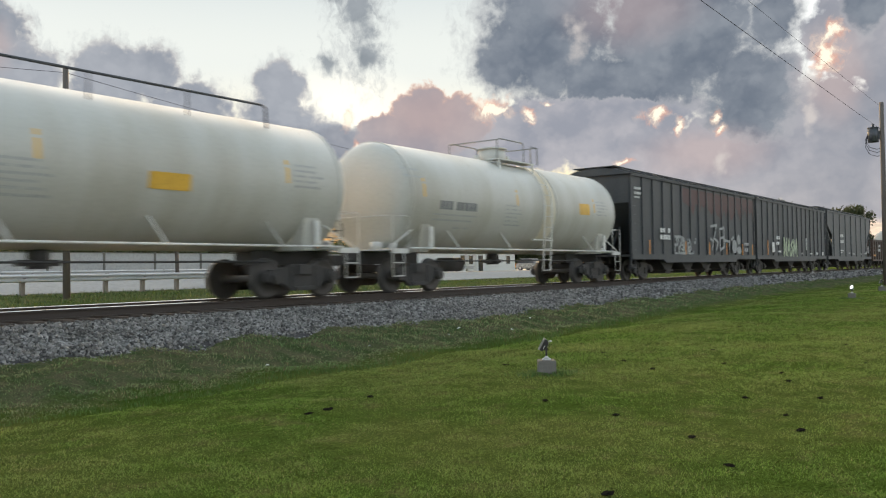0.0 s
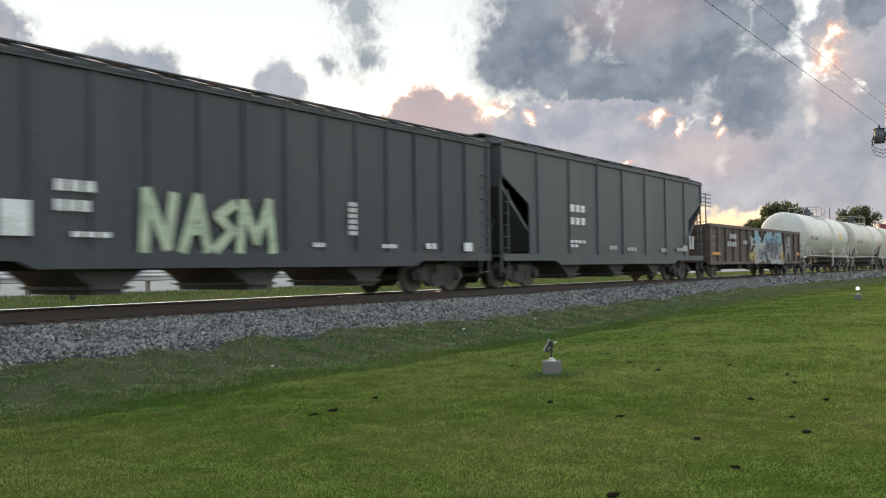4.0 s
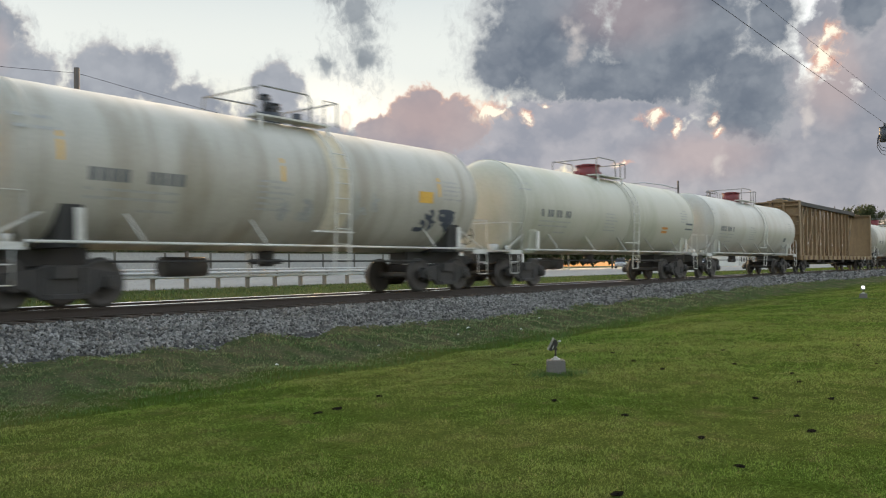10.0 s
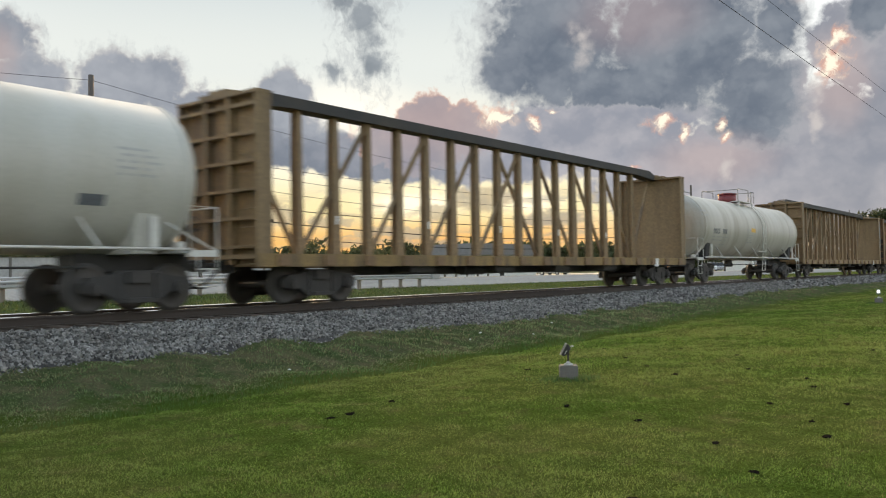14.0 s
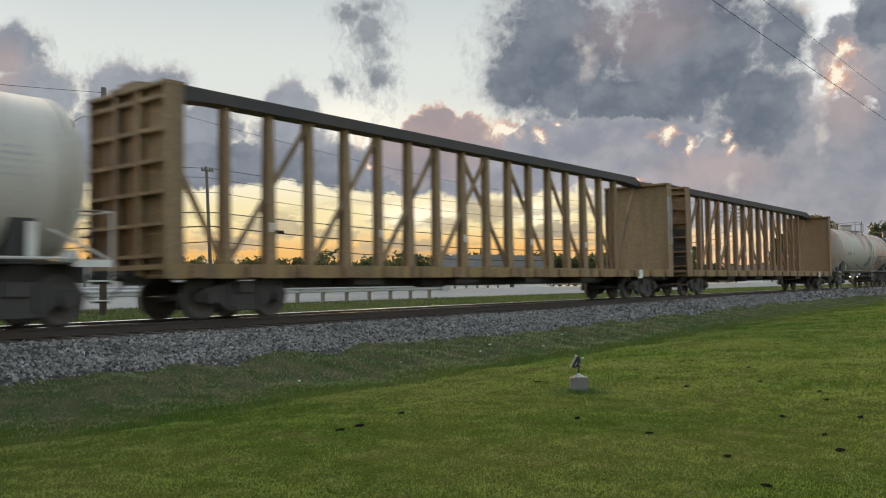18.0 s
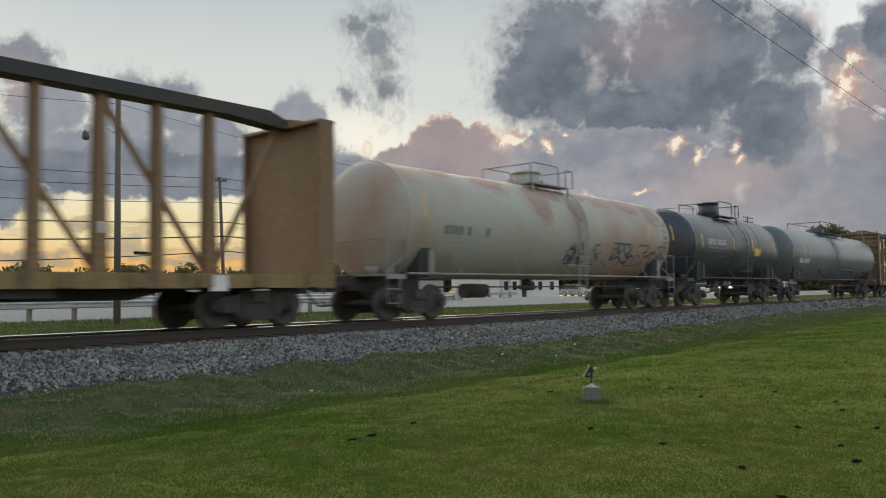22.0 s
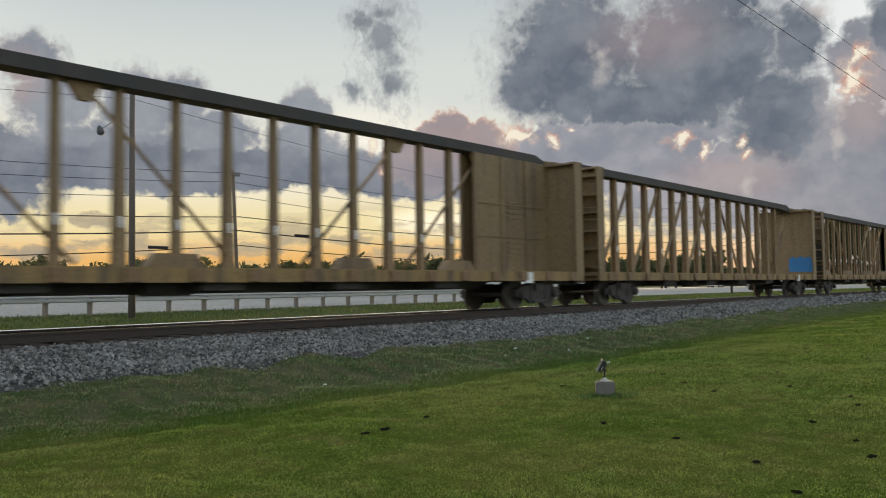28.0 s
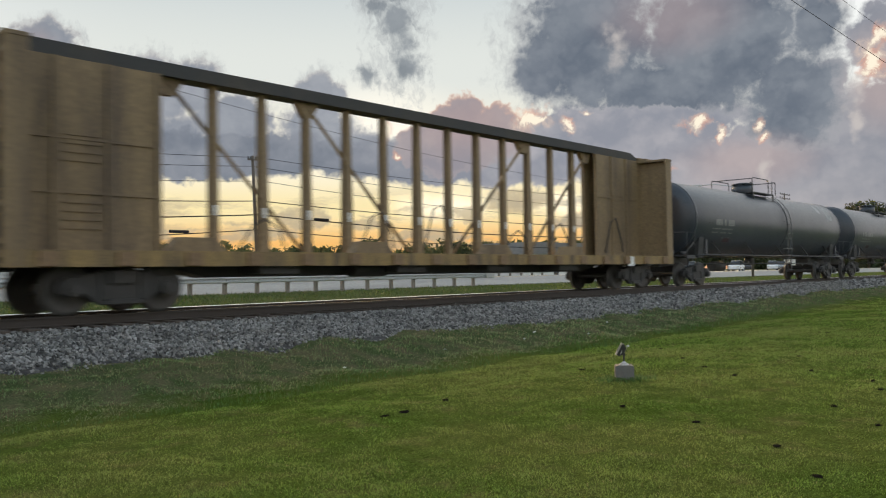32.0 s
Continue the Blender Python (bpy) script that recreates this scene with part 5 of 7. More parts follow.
# centerbeam flatcars
def centerbeam_car(a, b, paint, label, panel=0.42, rods=False, body=23.6, bulk_top=4.66, sooty=False, shift=0.0):
    car, half = start_car("centerbeam_flatcar", a, b, label, "flatcar")
    hl, w, zd = body / 2, 1.42, 1.12
    # deck and side sills, with stake pockets
    bm = B()
    box(bm, -hl, hl, -w + 0.06, w - 0.06, zd - 0.10, zd)
    part("deck", bm, paint, car)
    for sy in (-1, 1):
        bm = B()
        y0, y1 = sorted((sy * (w - 0.07), sy * w))
        box(bm, -hl, hl, y0, y1, zd - 0.28, zd + 0.01)
        s = part("side_sill", bm, sill_paint, car, "yellow side sill black with grime")
        pocket = mesh_of("stake_pocket", beam_brown, box, -0.16, 0.16, -0.035, 0.035, -0.26, -0.02)
        for k in range(17):
            x = -hl + 0.7 + (2 * hl - 1.4) * k / 16
            part("stake_pocket", pocket, None, s, at=pose(x, sy * (w + 0.03), zd))
        bm = B()
        box(bm, hl - 3.35, hl - 2.95, min(sy * (w + 0.01), sy * (w + 0.03)), max(sy * (w + 0.01), sy * (w + 0.03)), zd - 0.34, zd - 0.02)
        part("notice_plate", bm, mark_white, car, "white stencilled notice plate")
    bm = B()
    prism(bm, [(-hl + 2.8, 1.02), (hl - 2.8, 1.02), (hl - 4.4, 0.62), (-hl + 4.4, 0.62)], -0.3, 0.3)
    part("center_sill", bm, under_black, car)
    for x in (-6.0, -2.0, 1.5, 5.0):
        bm = B()
        box(bm, x - 0.5, x + 0.5, -1.2, -0.5, 0.68, 0.98)
        part("winch_box", bm, under_black, car)
    bm = B()
    rod(bm, (-3.5, -0.6, 0.78), (-2.4, -0.6, 0.78), 0.2, 12)
    part("air_reservoir", bm, under_black, car)
    # bulkheads: a sheet framed by corner posts, with ribs across the outer face
    for s in (-1, 1):
        xo = s * hl
        bm = B()
        x0, x1 = sorted((xo - s * 0.26, xo - s * 0.20))
        box(bm, x0, x1, -w, w, 0.85, bulk_top - 0.05)
        blk = part("bulkhead", bm, paint, car)
        for sy in (-1, 1):
            bm = B()
            xa, xb = sorted((xo, xo - s * 0.42))
            y0, y1 = sorted((sy * w, sy * (w - 0.06)))
            prism(bm, [(xa, 0.85), (xb, 0.85), (xb, bulk_top - 0.02), (xa, bulk_top - 0.02)], y0, y1)
            part("corner_post", bm, paint, blk)
        for y in (-0.42, 0.42):
            bm = B()
            x0, x1 = sorted((xo - s * 0.02, xo - s * 0.22))
            box(bm, x0, x1, y - 0.06, y + 0.06, 0.9, bulk_top)
            part("end_post", bm, paint, blk)
        for k in range(6):
            z = 1.25 + 0.62 * k
            x0, x1 = sorted((xo, xo - s * 0.22))
            for ya, yb in ((-w + 0.06, -0.48), (-0.36, 0.36), (0.48, w - 0.06)):
                bm = B()
                box(bm, x0, x1, ya, yb, z, z + 0.07)
                part("cross_rib", bm, paint, blk)
        bm = B()
        x0, x1 = sorted((xo + s * 0.02, xo - s * 0.44))
        box(bm, x0, x1, -w - 0.01, w + 0.01, bulk_top - 0.05, bulk_top + 0.02)
        box(bm, x0 + 0.03, x1 - 0.03, -0.62, 0.62, bulk_top + 0.02, bulk_top + 0.10)
        box(bm, x0 + 0.06, x1 - 0.06, -0.30, 0.30, bulk_top + 0.10, bulk_top + 0.17)
        part("top_cap", bm, paint, blk)
        if sooty and s < 0:
            for ya, yb in ((-w + 0.07, -0.49), (-0.35, 0.35), (0.49, w - 0.07)):
                bm = B()
                box(bm, xo + 0.19, xo + 0.196, ya, yb, 0.9, 2.95)
                part("soot_stain", bm, under_black, blk, "black soot on the lower bulkhead")
        for k in range(10):
            bm = B()
            rod(bm, (xo + s * 0.03, -w + 0.05, 0.5 + 0.4 * k), (xo + s * 0.03, -w + 0.5, 0.5 + 0.4 * k), 0.013, 6)
            part("ladder_rung", bm, paint, blk)
        bm = B()
        x0, x1 = sorted((s * (half - 0.75), s * (hl - 0.3)))
        box(bm, x0, x1, -0.35, 0.35, 0.72, 1.02)
        part("draft_sill", bm, under_black, car)
    # the centre beam: top chord, posts, solid end panels, diagonals
    zt = 4.97
    bm = B()
    zb = zt - 0.27
    pts = [(-hl + 0.28, bulk_top + 0.1), (-hl + 0.9, zt), (hl - 0.9, zt), (hl - 0.28, bulk_top + 0.1), (hl - 0.28, zb - 0.12), (hl - 2.0, zb), (-hl + 2.0, zb), (-hl + 0.28, zb - 0.12)]
    prism(bm, pts, -0.24, 0.24)
    part("top_chord", bm, chord_paint, car, "dark top chord with its backlit shade painted in")
    for s in (-1, 1) if rods else ():
        for sy in (-1, 1):
            x0, x1 = sorted((s * (hl - 0.25), s * (hl - panel)))
            bm = B()
            y0, y1 = sorted((sy * 0.20, sy * 0.26))
            box(bm, x0, x1, y0, y1, zd, zb)
            p = part("end_panel", bm, paint, car)
            n = 3
            for k in range(n + 1):
                x = x0 + 0.05 + (x1 - x0 - 0.1) * k / n
                bm = B()
                ya, yb = sorted((sy * 0.26, sy * 0.31))
                box(bm, x - 0.05, x + 0.05, ya, yb, zd, zb)
                part("panel_post", bm, paint, p)
            for z in (2.2, 3.2):
                bm = B()
                ya, yb = sorted((sy * 0.26, sy * 0.29))
                box(bm, x0, x1, ya, yb, z, z + 0.05)
                part("panel_rail", bm, paint, p)
            for j in range(2):
                for k in range(4):
                    z = 1.55 + 1.25 * j + 0.16 * k
                    bm = B()
                    xm = (x0 + x1) / 2
                    yo = sy * 0.26
                    prism(bm, [(xm - 0.36, z), (xm + 0.36, z), (xm + 0.33, z + 0.07), (xm - 0.33, z + 0.07)], min(yo, yo + sy * 0.025), max(yo, yo + sy * 0.025))
                    part("pressed_louvre", bm, paint, p)
    pw = 0.075 if rods else 0.085
    pd = 0.085 if rods else 0.11
    step = 1.265 if rods else 1.252
    n = 6 if rods else 8
    xs = [step * (k + 0.5) + shift for k in range(-n, n)]
    post = B()
    q = [(-pw, -pd), (pw, -pd), (pw, -pd + 0.025), (0.02, -pd + 0.025), (0.02, pd - 0.025), (pw, pd - 0.025), (pw, pd), (-pw, pd), (-pw, pd - 0.025), (-0.02, pd - 0.025), (-0.02, -pd + 0.025), (-pw, -pd + 0.025)]
    lo = [post.verts.new((x * 1.35, y, zd)) for x, y in q]
    hi = [post.verts.new((x, y, zb)) for x, y in q]
    post.faces.new(lo[::-1])
    post.faces.new(hi)
    for i in range(12):
        post.faces.new((lo[i], lo[(i + 1) % 12], hi[(i + 1) % 12], hi[i]))
    wide = post.copy()
    for v in wide.verts:
        if v.co.z < zd + 0.01:
            v.co.x *= 1.4
    post, wide = finish(post, "beam_post", paint), finish(wide, "beam_post", paint)
    for i, x in enumerate(xs):
        part("beam_post", wide if i % 2 else post, None, car, at=pose(x, 0, 0))
    hole = mesh_of("hole_plate", mark_white, box, -0.045, 0.045, -0.008, 0.0, -0.11, 0.11)
    for i, x in enumerate(xs):
        if rods or i % 3 == 1:
            part("reflector", hole, None, car, "small pale reflector plate", at=pose(x, -pd - 0.004, 2.05))
    if rods:
        for s in (-1, 1):
            for xa, xb in ((-hl + 3.7, -hl + 7.1), (-hl + 7.3, -hl + 10.7)):
                bm = B()
                rod(bm, (s * xa, -0.05, zb - 0.1), (s * xb, -0.05, zd + 0.1), 0.045, 8)
                part("brace_rod", bm, paint, car)
                bm = B()
                prism(bm, [(s * xa - 0.35, zb), (s * xa + 0.35, zb), (s * xa + 0.12, zb - 0.35), (s * xa - 0.12, zb - 0.35)], -0.08, 0.08)
                part("gusset", bm, paint, car)
        for x in (-7.5, -2.6, 2.4, 6.4):
            bm = B()
            prism(bm, [(x - 0.7, zd), (x + 0.7, zd), (x + 0.45, zd + 0.32), (x - 0.45, zd + 0.32)], -0.5, -0.2)
            part("load_riser", bm, paint, car)
    else:
        # crossed in the middle, leaning outwards on both sides of it
        for s in (-1, 1):
            spans = [(0.5 - 2 * k, -1.5 - 2 * k) for k in range(4)]
            ties = [(k0 * step, zb, k1 * step, zd) for k0, k1 in spans] + [(-hl + 0.42, zb, -7.5 * step - 0.05, zd)]
            for k0, z_a, k1, z_b in ties:
                bm = B()
                y = -0.02 if s < 0 else 0.03
                bar(bm, (-s * k0, y, z_a), (-s * k1, y, z_b), 0.11, 0.09, up=(0, 1, 0))
                dx = 0.16 if k1 < k0 else -0.16
                prism(bm, [(-s * k0 - 0.22, z_a), (-s * k0 + 0.22, z_a), (-s * (k0 - dx) + 0.10, z_a - 0.30), (-s * (k0 - dx) - 0.10, z_a - 0.30)], y - 0.03, y + 0.03)
                part("diagonal_brace", bm, paint, car)
    add_trucks(car, half, inset=2.75)
    return car, half, hl, w, zd


# ---- the train, car by car ----
def text_block(car, x, z, R, zc, material, faint):
    """Reporting marks with smaller lines below, as bars."""
    marks(car, [(x, x + 0.85, z, z + 0.24, 4), (x + 1.0, x + 2.05, z, z + 0.24, 5)], R, zc, material, label="dark bars of painted lettering")
    marks(car, [(x - 0.05, x + 2.1, z - 0.17, z - 0.12, 12), (x - 0.05, x + 1.9, z - 0.32, z - 0.27, 10), (x + 1.1, x + 1.9, z - 0.52, z - 0.47, 5)], R, zc, faint, "small_lettering")


def data_block(car, x, z, R, zc, material, w=1.0, n=6):
    marks(car, [(x, x + w * (0.75 + 0.25 * ((i * 7) % 3) / 2), z - 0.12 * i, z - 0.12 * i + 0.05, 8) for i in range(n)], R, zc, material, "data_lettering")


def white_tank(a, b, label, dome="round", dome_mat=None, shell=None, strips=True, stain=None, R=1.55, **kw):
    car, half, R, zc = tank_car(a, b, shell or white_paint, rail_white, label, R=R, dome=dome, dome_mat=dome_mat, sill=under_black, **kw)
    text_block(car, -half + 2.4, 2.3, R, zc, mark_dark, mark_faint)
    data_block(car, -1.6, 2.55, R, zc, mark_faint)
    marks(car, [(-half + 1.1, -half + 1.9, 3.1, 3.16, 6), (-half + 1.1, -half + 1.8, 3.3, 3.36, 6)], R, zc, mark_faint, "end_lettering")
    data_block(car, half - 2.9, 3.0, R, zc, mark_faint, 0.9, 5)
    if strips:
        yellow_strips(car, [-half + 1.9, -0.9, half - 3.1], R, zc, 2.6, 3.12)
    if stain is not None:
        bm = B()
        shell_band(bm, stain - 0.38, stain + 0.38, zc - 1.1, zc + 1.44, R, zc, lift=0.003)
        part("spill_stain", bm, tan_stain, car, "tan spill stain down the side")
    return car, half, R, zc


def build_train():
    # leading white tank cars
    c, h, R, z = white_tank(0.2, 16.0, "white tank car with yellow placard and stencilled lettering", dome="valve", dome_x=-3.4, ladder_x=-2.5)
    placard(c, 1.25, 2.2, 2.25, 2.58, R, z, mark_yellow, "yellow warning placard")
    rail_loop(c, [(-2.0, -0.9, 4.42), (4.6, -0.9, 4.42), (4.72, -0.9, 4.36), (4.75, -0.9, 3.9)], 0.028, rail_dark)
    for x in (-1.8, 0.4, 2.6):
        rail_loop(c, [(x, -0.9, 4.42), (x, -0.9, 3.8)], 0.02, rail_dark, "rail_post")
    c, h, R, z = white_tank(16.0, 31.3, "white tank car with round dome and tan spill stain", stain=1.2, bands=(1.7,))
    placard(c, h - 4.3, h - 3.5, 2.5, 2.9, R, z, mark_yellow, "yellow warning placard")
    # covered hoppers
    c, h, hl, w = hopper_car(31.3, 48.65, hopper_paint, "black covered hopper car with sprayed graffiti and ribbed sides", ribs=16, pockets=4)
    marks(c, [(-hl + 0.25, -hl + 0.95, 3.75, 3.85, 3), (-hl + 0.25, -hl + 0.95, 3.55, 3.65, 3), (-hl + 0.25, -hl + 0.8, 3.4, 3.46, 3)], 1, 1, mark_white, flat=-w - 0.055)
    marks(c, [(-hl + 2.9, -hl + 4.1, 2.05, 2.25, 4), (-hl + 2.9, -hl + 4.1, 1.75, 1.95, 4)], 1, 1, mark_white, flat=-w - 0.055)
    scrawl(c, -hl + 4.6, 0.4, 1.15, 1.9, spray_white, 3, 12, 0.08, flat=-w - 0.056, label="white sprayed scrawl")
    sprayed(c, [[(0.95, 2.5), (1.85, 2.6), (1.45, 2.0), (1.25, 1.5)], [(0.9, 1.9), (1.3, 1.75), (1.1, 1.35)], [(1.5, 1.9), (2.0, 1.75), (1.75, 1.35)],
                [(2.25, 2.4), (2.95, 2.5), (2.95, 1.5), (2.35, 1.35), (2.3, 2.35)], [(2.3, 1.95), (2.95, 2.0)], [(2.9, 1.85), (3.85, 1.8), (3.75, 1.4)], [(4.1, 1.9), (4.5, 2.05)]],
            [(4.62, 1.55, 0.42, 0.36), (5.36, 1.93, 0.28, 0.27), (5.42, 1.36, 0.4, 0.2)], 0.13, -w - 0.058, spray_white, "blocky white graffiti letters and rounds")
    marks(c, [(6.35, 7.15, 1.62, 1.78, 3), (6.4, 7.1, 1.3, 1.5, 2)], 1, 1, mark_faint, flat=-w - 0.057)
    rnd = random.Random(5)
    bay = (2 * hl - 0.12) / 15
    for k in range(5, 15):
        x0, x1 = -hl + 0.06 + bay * k + 0.09, -hl + 0.06 + bay * (k + 1) - 0.09
        drop = [3.35 + rnd.uniform(-0.45, 0.25) for _ in range(4)]
        bm = B()
        bm.faces.new([bm.verts.new((x, -w - 0.003, z)) for x, z in [(x0, 4.18), (x1, 4.18)] + [(x1 + (x0 - x1) * i / 3, drop[i]) for i in range(4)]])
        part("spray_paint", bm, spray_red, c, "dull red sprayed panel")
    for x in (-hl + 1.7, -hl + 5.9, 0.68, 3.3, 5.98, 7.8):
        marks(c, [(x, x + 0.12, 1.1, 1.7, 1)], 1, 1, mark_orange, "reflector_strip", flat=-w - 0.06)
    c, h, hl, w = hopper_car(48.65, 66.5, hopper_paint, "black covered hopper car with pale green graffiti letters", ribs=16, pockets=3)
    marks(c, [(-hl + 3.0, -hl + 3.5, 1.3, 1.9, 1), (-hl + 3.9, -hl + 4.7, 2.1, 2.3, 3), (-hl + 3.9, -hl + 4.6, 1.75, 1.95, 3), (-hl + 4.2, -hl + 5.0, 1.3, 1.4, 3)], 1, 1, mark_white, flat=-w - 0.055)
    marks(c, [(-hl + 2.0, -hl + 2.14, 1.15, 2.0, 1)], 1, 1, mark_orange, "reflector_strip", flat=-w - 0.055)
    sprayed(c, [[(-3.05, 1.1), (-3.0, 2.2), (-2.55, 1.15), (-2.4, 2.15)], [(-2.2, 1.1), (-1.85, 2.15), (-1.6, 1.1)], [(-2.0, 1.5), (-1.7, 1.5)], [(-0.95, 2.05), (-1.35, 1.8), (-1.0, 1.5), (-1.4, 1.12)],
                [(-0.8, 1.1), (-0.7, 2.1), (-0.35, 1.3), (0.0, 2.15), (0.1, 1.1)]], [], 0.22, -w - 0.056, spray_green, "pale green graffiti letters")
    marks(c, [(hl - 6.2, hl - 5.9, 1.5 + 0.14 * i, 1.6 + 0.14 * i, 2) for i in range(6)], 1, 1, mark_white, flat=-w - 0.055)
    marks(c, [(hl - 5.0, hl - 4.4, 1.2, 1.3, 3), (hl - 3.2, hl - 2.7, 1.2, 1.35, 2), (hl - 1.4, hl - 1.0, 1.15, 1.4, 1), (hl - 7.4, hl - 7.0, 1.2, 1.3, 2)], 1, 1, mark_white, flat=-w - 0.056)
    c, h, hl, w = hopper_car(66.5, 84.95, hopper_grey, "dark grey covered hopper car with slanted open ends", ribs=9, slant=True, pockets=3, top=4.50, peak=4.84)
    marks(c, [(-hl + 4.3, -hl + 5.5, 2.6, 2.85, 3), (-hl + 4.3, -hl + 5.5, 2.15, 2.4, 3), (-hl + 4.3, -hl + 5.5, 1.5, 1.6, 4), (-hl + 4.3, -hl + 5.5, 1.35, 1.45, 4)], 1, 1, mark_white, flat=-w - 0.056)
    marks(c, [(-hl + 7.4, -hl + 8.1, 1.3, 1.45, 3), (-hl + 9.0, -hl + 9.9, 1.25, 1.4, 3), (-hl + 12.4, -hl + 13.0, 1.25, 1.4, 3), (hl - 3.4, hl - 2.6, 1.3, 1.45, 3), (hl - 1.9, hl - 1.2, 1.4, 2.0, 2), (hl - 2.6, hl - 2.1, 1.3, 1.55, 1)], 1, 1, mark_faint, flat=-w - 0.056)
    # gondola
    c, h, hl, w = gondola_car(84.95, 103.2, "rusty brown gondola car with blue and white graffiti")
    marks(c, [(-hl + 2.5, -hl + 4.0, 2.0, 2.25, 4), (-hl + 2.5, -hl + 4.0, 1.6, 1.85, 4), (-hl + 5.1, -hl + 5.8, 1.75, 1.95, 2)], 1, 1, mark_faint, flat=-w - 0.078)
    marks(c, [(-hl + 0.2, -hl + 1.4, 1.15, 1.3, 1), (hl - 1.0, hl - 0.3, 1.2, 1.4, 1)], 1, 1, mark_orange, "orange_patch", flat=-w - 0.076)
    for k, (x0, x1, z0, z1, mt, st, wd) in enumerate(((-1.2, 4.0, 1.5, 2.45, spray_blue, 30, 0.34), (-1.2, 4.2, 0.85, 1.75, spray_white, 30, 0.28), (-2.2, -1.0, 0.85, 1.5, spray_tan, 10, 0.20), (3.6, 4.5, 0.85, 1.5, spray_tan, 8, 0.18), (-0.6, 3.8, 1.0, 2.1, spray_dark, 18, 0.10), (4.9, 5.9, 0.9, 2.3, spray_white, 7, 0.09), (-2.2, -1.3, 1.4, 2.1, spray_white, 7, 0.14))):
        scrawl(c, x0, x1, z0, z1, mt, 30 + k, st, wd, flat=-w - 0.072 - 0.007 * k, label="sprayed graffiti")
    # four white tank cars
    c, h, R, z = white_tank(103.2, 118.75, "white tank car with dark valve fittings on top", dome="valve", bands=(1.6,), stain=None)
    placard(c, h - 4.5, h - 3.75, 2.45, 2.9, R, z, mark_yellow, "yellow warning placard")
    c, h, R, z = white_tank(118.75, 134.5, "white tank car with orange spill stain and small graffiti", dome="valve", shell=stained_paint, stain=0.9)
    placard(c, h - 4.0, h - 3.4, 2.4, 2.7, R, z, mark_yellow, "yellow warning placard")
    scrawl(c, h - 3.9, h - 2.2, 1.7, 2.2, spray_dark, 41, 9, 0.10, R=R, zc=z, label="dark sprayed scrawl")
    scrawl(c, -0.9, 0.1, 1.8, 2.3, mark_faint, 42, 7, 0.09, R=R, zc=z)
    scrawl(c, 1.5, 2.4, 1.9, 2.5, mark_faint, 43, 6, 0.09, R=R, zc=z)
    c, h, R, z = white_tank(134.5, 151.95, "yellowed white tank car with red dome", dome_mat=red_paint, shell=cream_paint, strips=False, bands=(0.6,))
    marks(c, [(h - 2.3, h - 1.5, 2.2, 2.5, 1)], R, z, mark_dark, "placard")
    marks(c, [(h - 4.9, h - 4.3, 2.0, 2.25, 1)], R, z, mark_orange, "placard", "faded orange placard")
    c, h, R, z = white_tank(151.95, 169.35, "white tank car with red dome and dark lettering", dome_mat=red_paint, strips=False, bands=(0.9,))
    marks(c, [(h - 3.6, h - 3.1, 1.95, 2.15, 1)], R, z, mark_dark, "placard")
    # centerbeam, tank, two centerbeams
    centerbeam_car(169.15, 193.9, beam_paint, "empty ochre centerbeam lumber flatcar with end bulkheads")
    c, h, R, z = white_tank(194.1, 211.65, "white tank car with red dome and stained panels", dome_mat=red_paint, shell=stained_paint, strips=False, bands=(0.9,))
    placard(c, -1.0, -0.3, 2.5, 2.7, R, z, mark_yellow, "faded yellow placard")
    c, h, hl, w, zd = centerbeam_car(211.45, 236.3, beam_paint, "empty ochre centerbeam flatcar with graffiti on its bulkhead")
    scrawl(c, hl - 0.40, hl - 0.02, 2.2, 4.1, spray_white, 52, 14, 0.05, flat=-w - 0.008, label="white sprayed scrawl")
    centerbeam_car(236.3, 261.65, beam_brown, "empty brown centerbeam lumber flatcar with dark stained end", sooty=True)
    # weathered tank, black tank, slate tank
    c, h, R, z = tank_car(261.85, 279.75, weathered_paint, rail_grey, "weathered grey tank car with rust patches and graffiti", dome="round", bands=(0.8,))
    text_block(c, -6.2, 2.25, R, z, mark_dark, mark_faint)
    yellow_strips(c, [-h + 2.0, -0.6, 2.2, h - 3.0, h - 0.9], R, z, 2.65, 3.25)
    for k, (x, a, rx, ra) in enumerate(((-1.25, 38, 0.75, 30), (-0.2, 55, 0.6, 20), (0.9, 30, 0.5, 22), (3.1, 52, 1.0, 16), (5.0, 50, 1.3, 18), (6.6, 40, 0.7, 24), (-3.4, 55, 0.9, 15), (-5.6, 62, 0.7, 12), (7.3, 5, 0.3, 22), (1.9, 58, 0.6, 12))):
        rust_patch(c, x, a, rx, ra, R, z, k)
    scrawl(c, 0.2, 2.3, 1.6, 2.25, spray_dark, 71, 22, 0.045, R=R, zc=z, label="dark sprayed scrawl")
    scrawl(c, 3.2, h - 1.2, 1.6, 2.35, spray_dark, 72, 24, 0.05, R=R, zc=z, label="dark sprayed scrawl")
    placard(c, h - 2.2, h - 1.3, 2.6, 3.1, R, z, mark_faint, "faded pale placard")
    c, h, R, z = tank_car(279.75, 292.95, black_paint, rail_dark, "short black tank car with yellow reflector strips", dome="tall", R=1.51, zc=2.62, bands=(-0.6, 2.6))
    text_block(c, -h + 2.8, 2.65, R, z, mark_faint, rail_grey)
    yellow_strips(c, [-4.45, -0.75, 1.68, 4.75], R, z, 2.5, 3.05)
    placard(c, 1.85, 2.72, 2.28, 2.64, R, z, mark_yellow, "yellow warning placard")
    data_block(c, 0.2, 2.2, R, z, rail_grey, 1.0, 4)
    data_block(c, h - 1.7, 2.6, R, z, mark_faint, 0.6, 4)
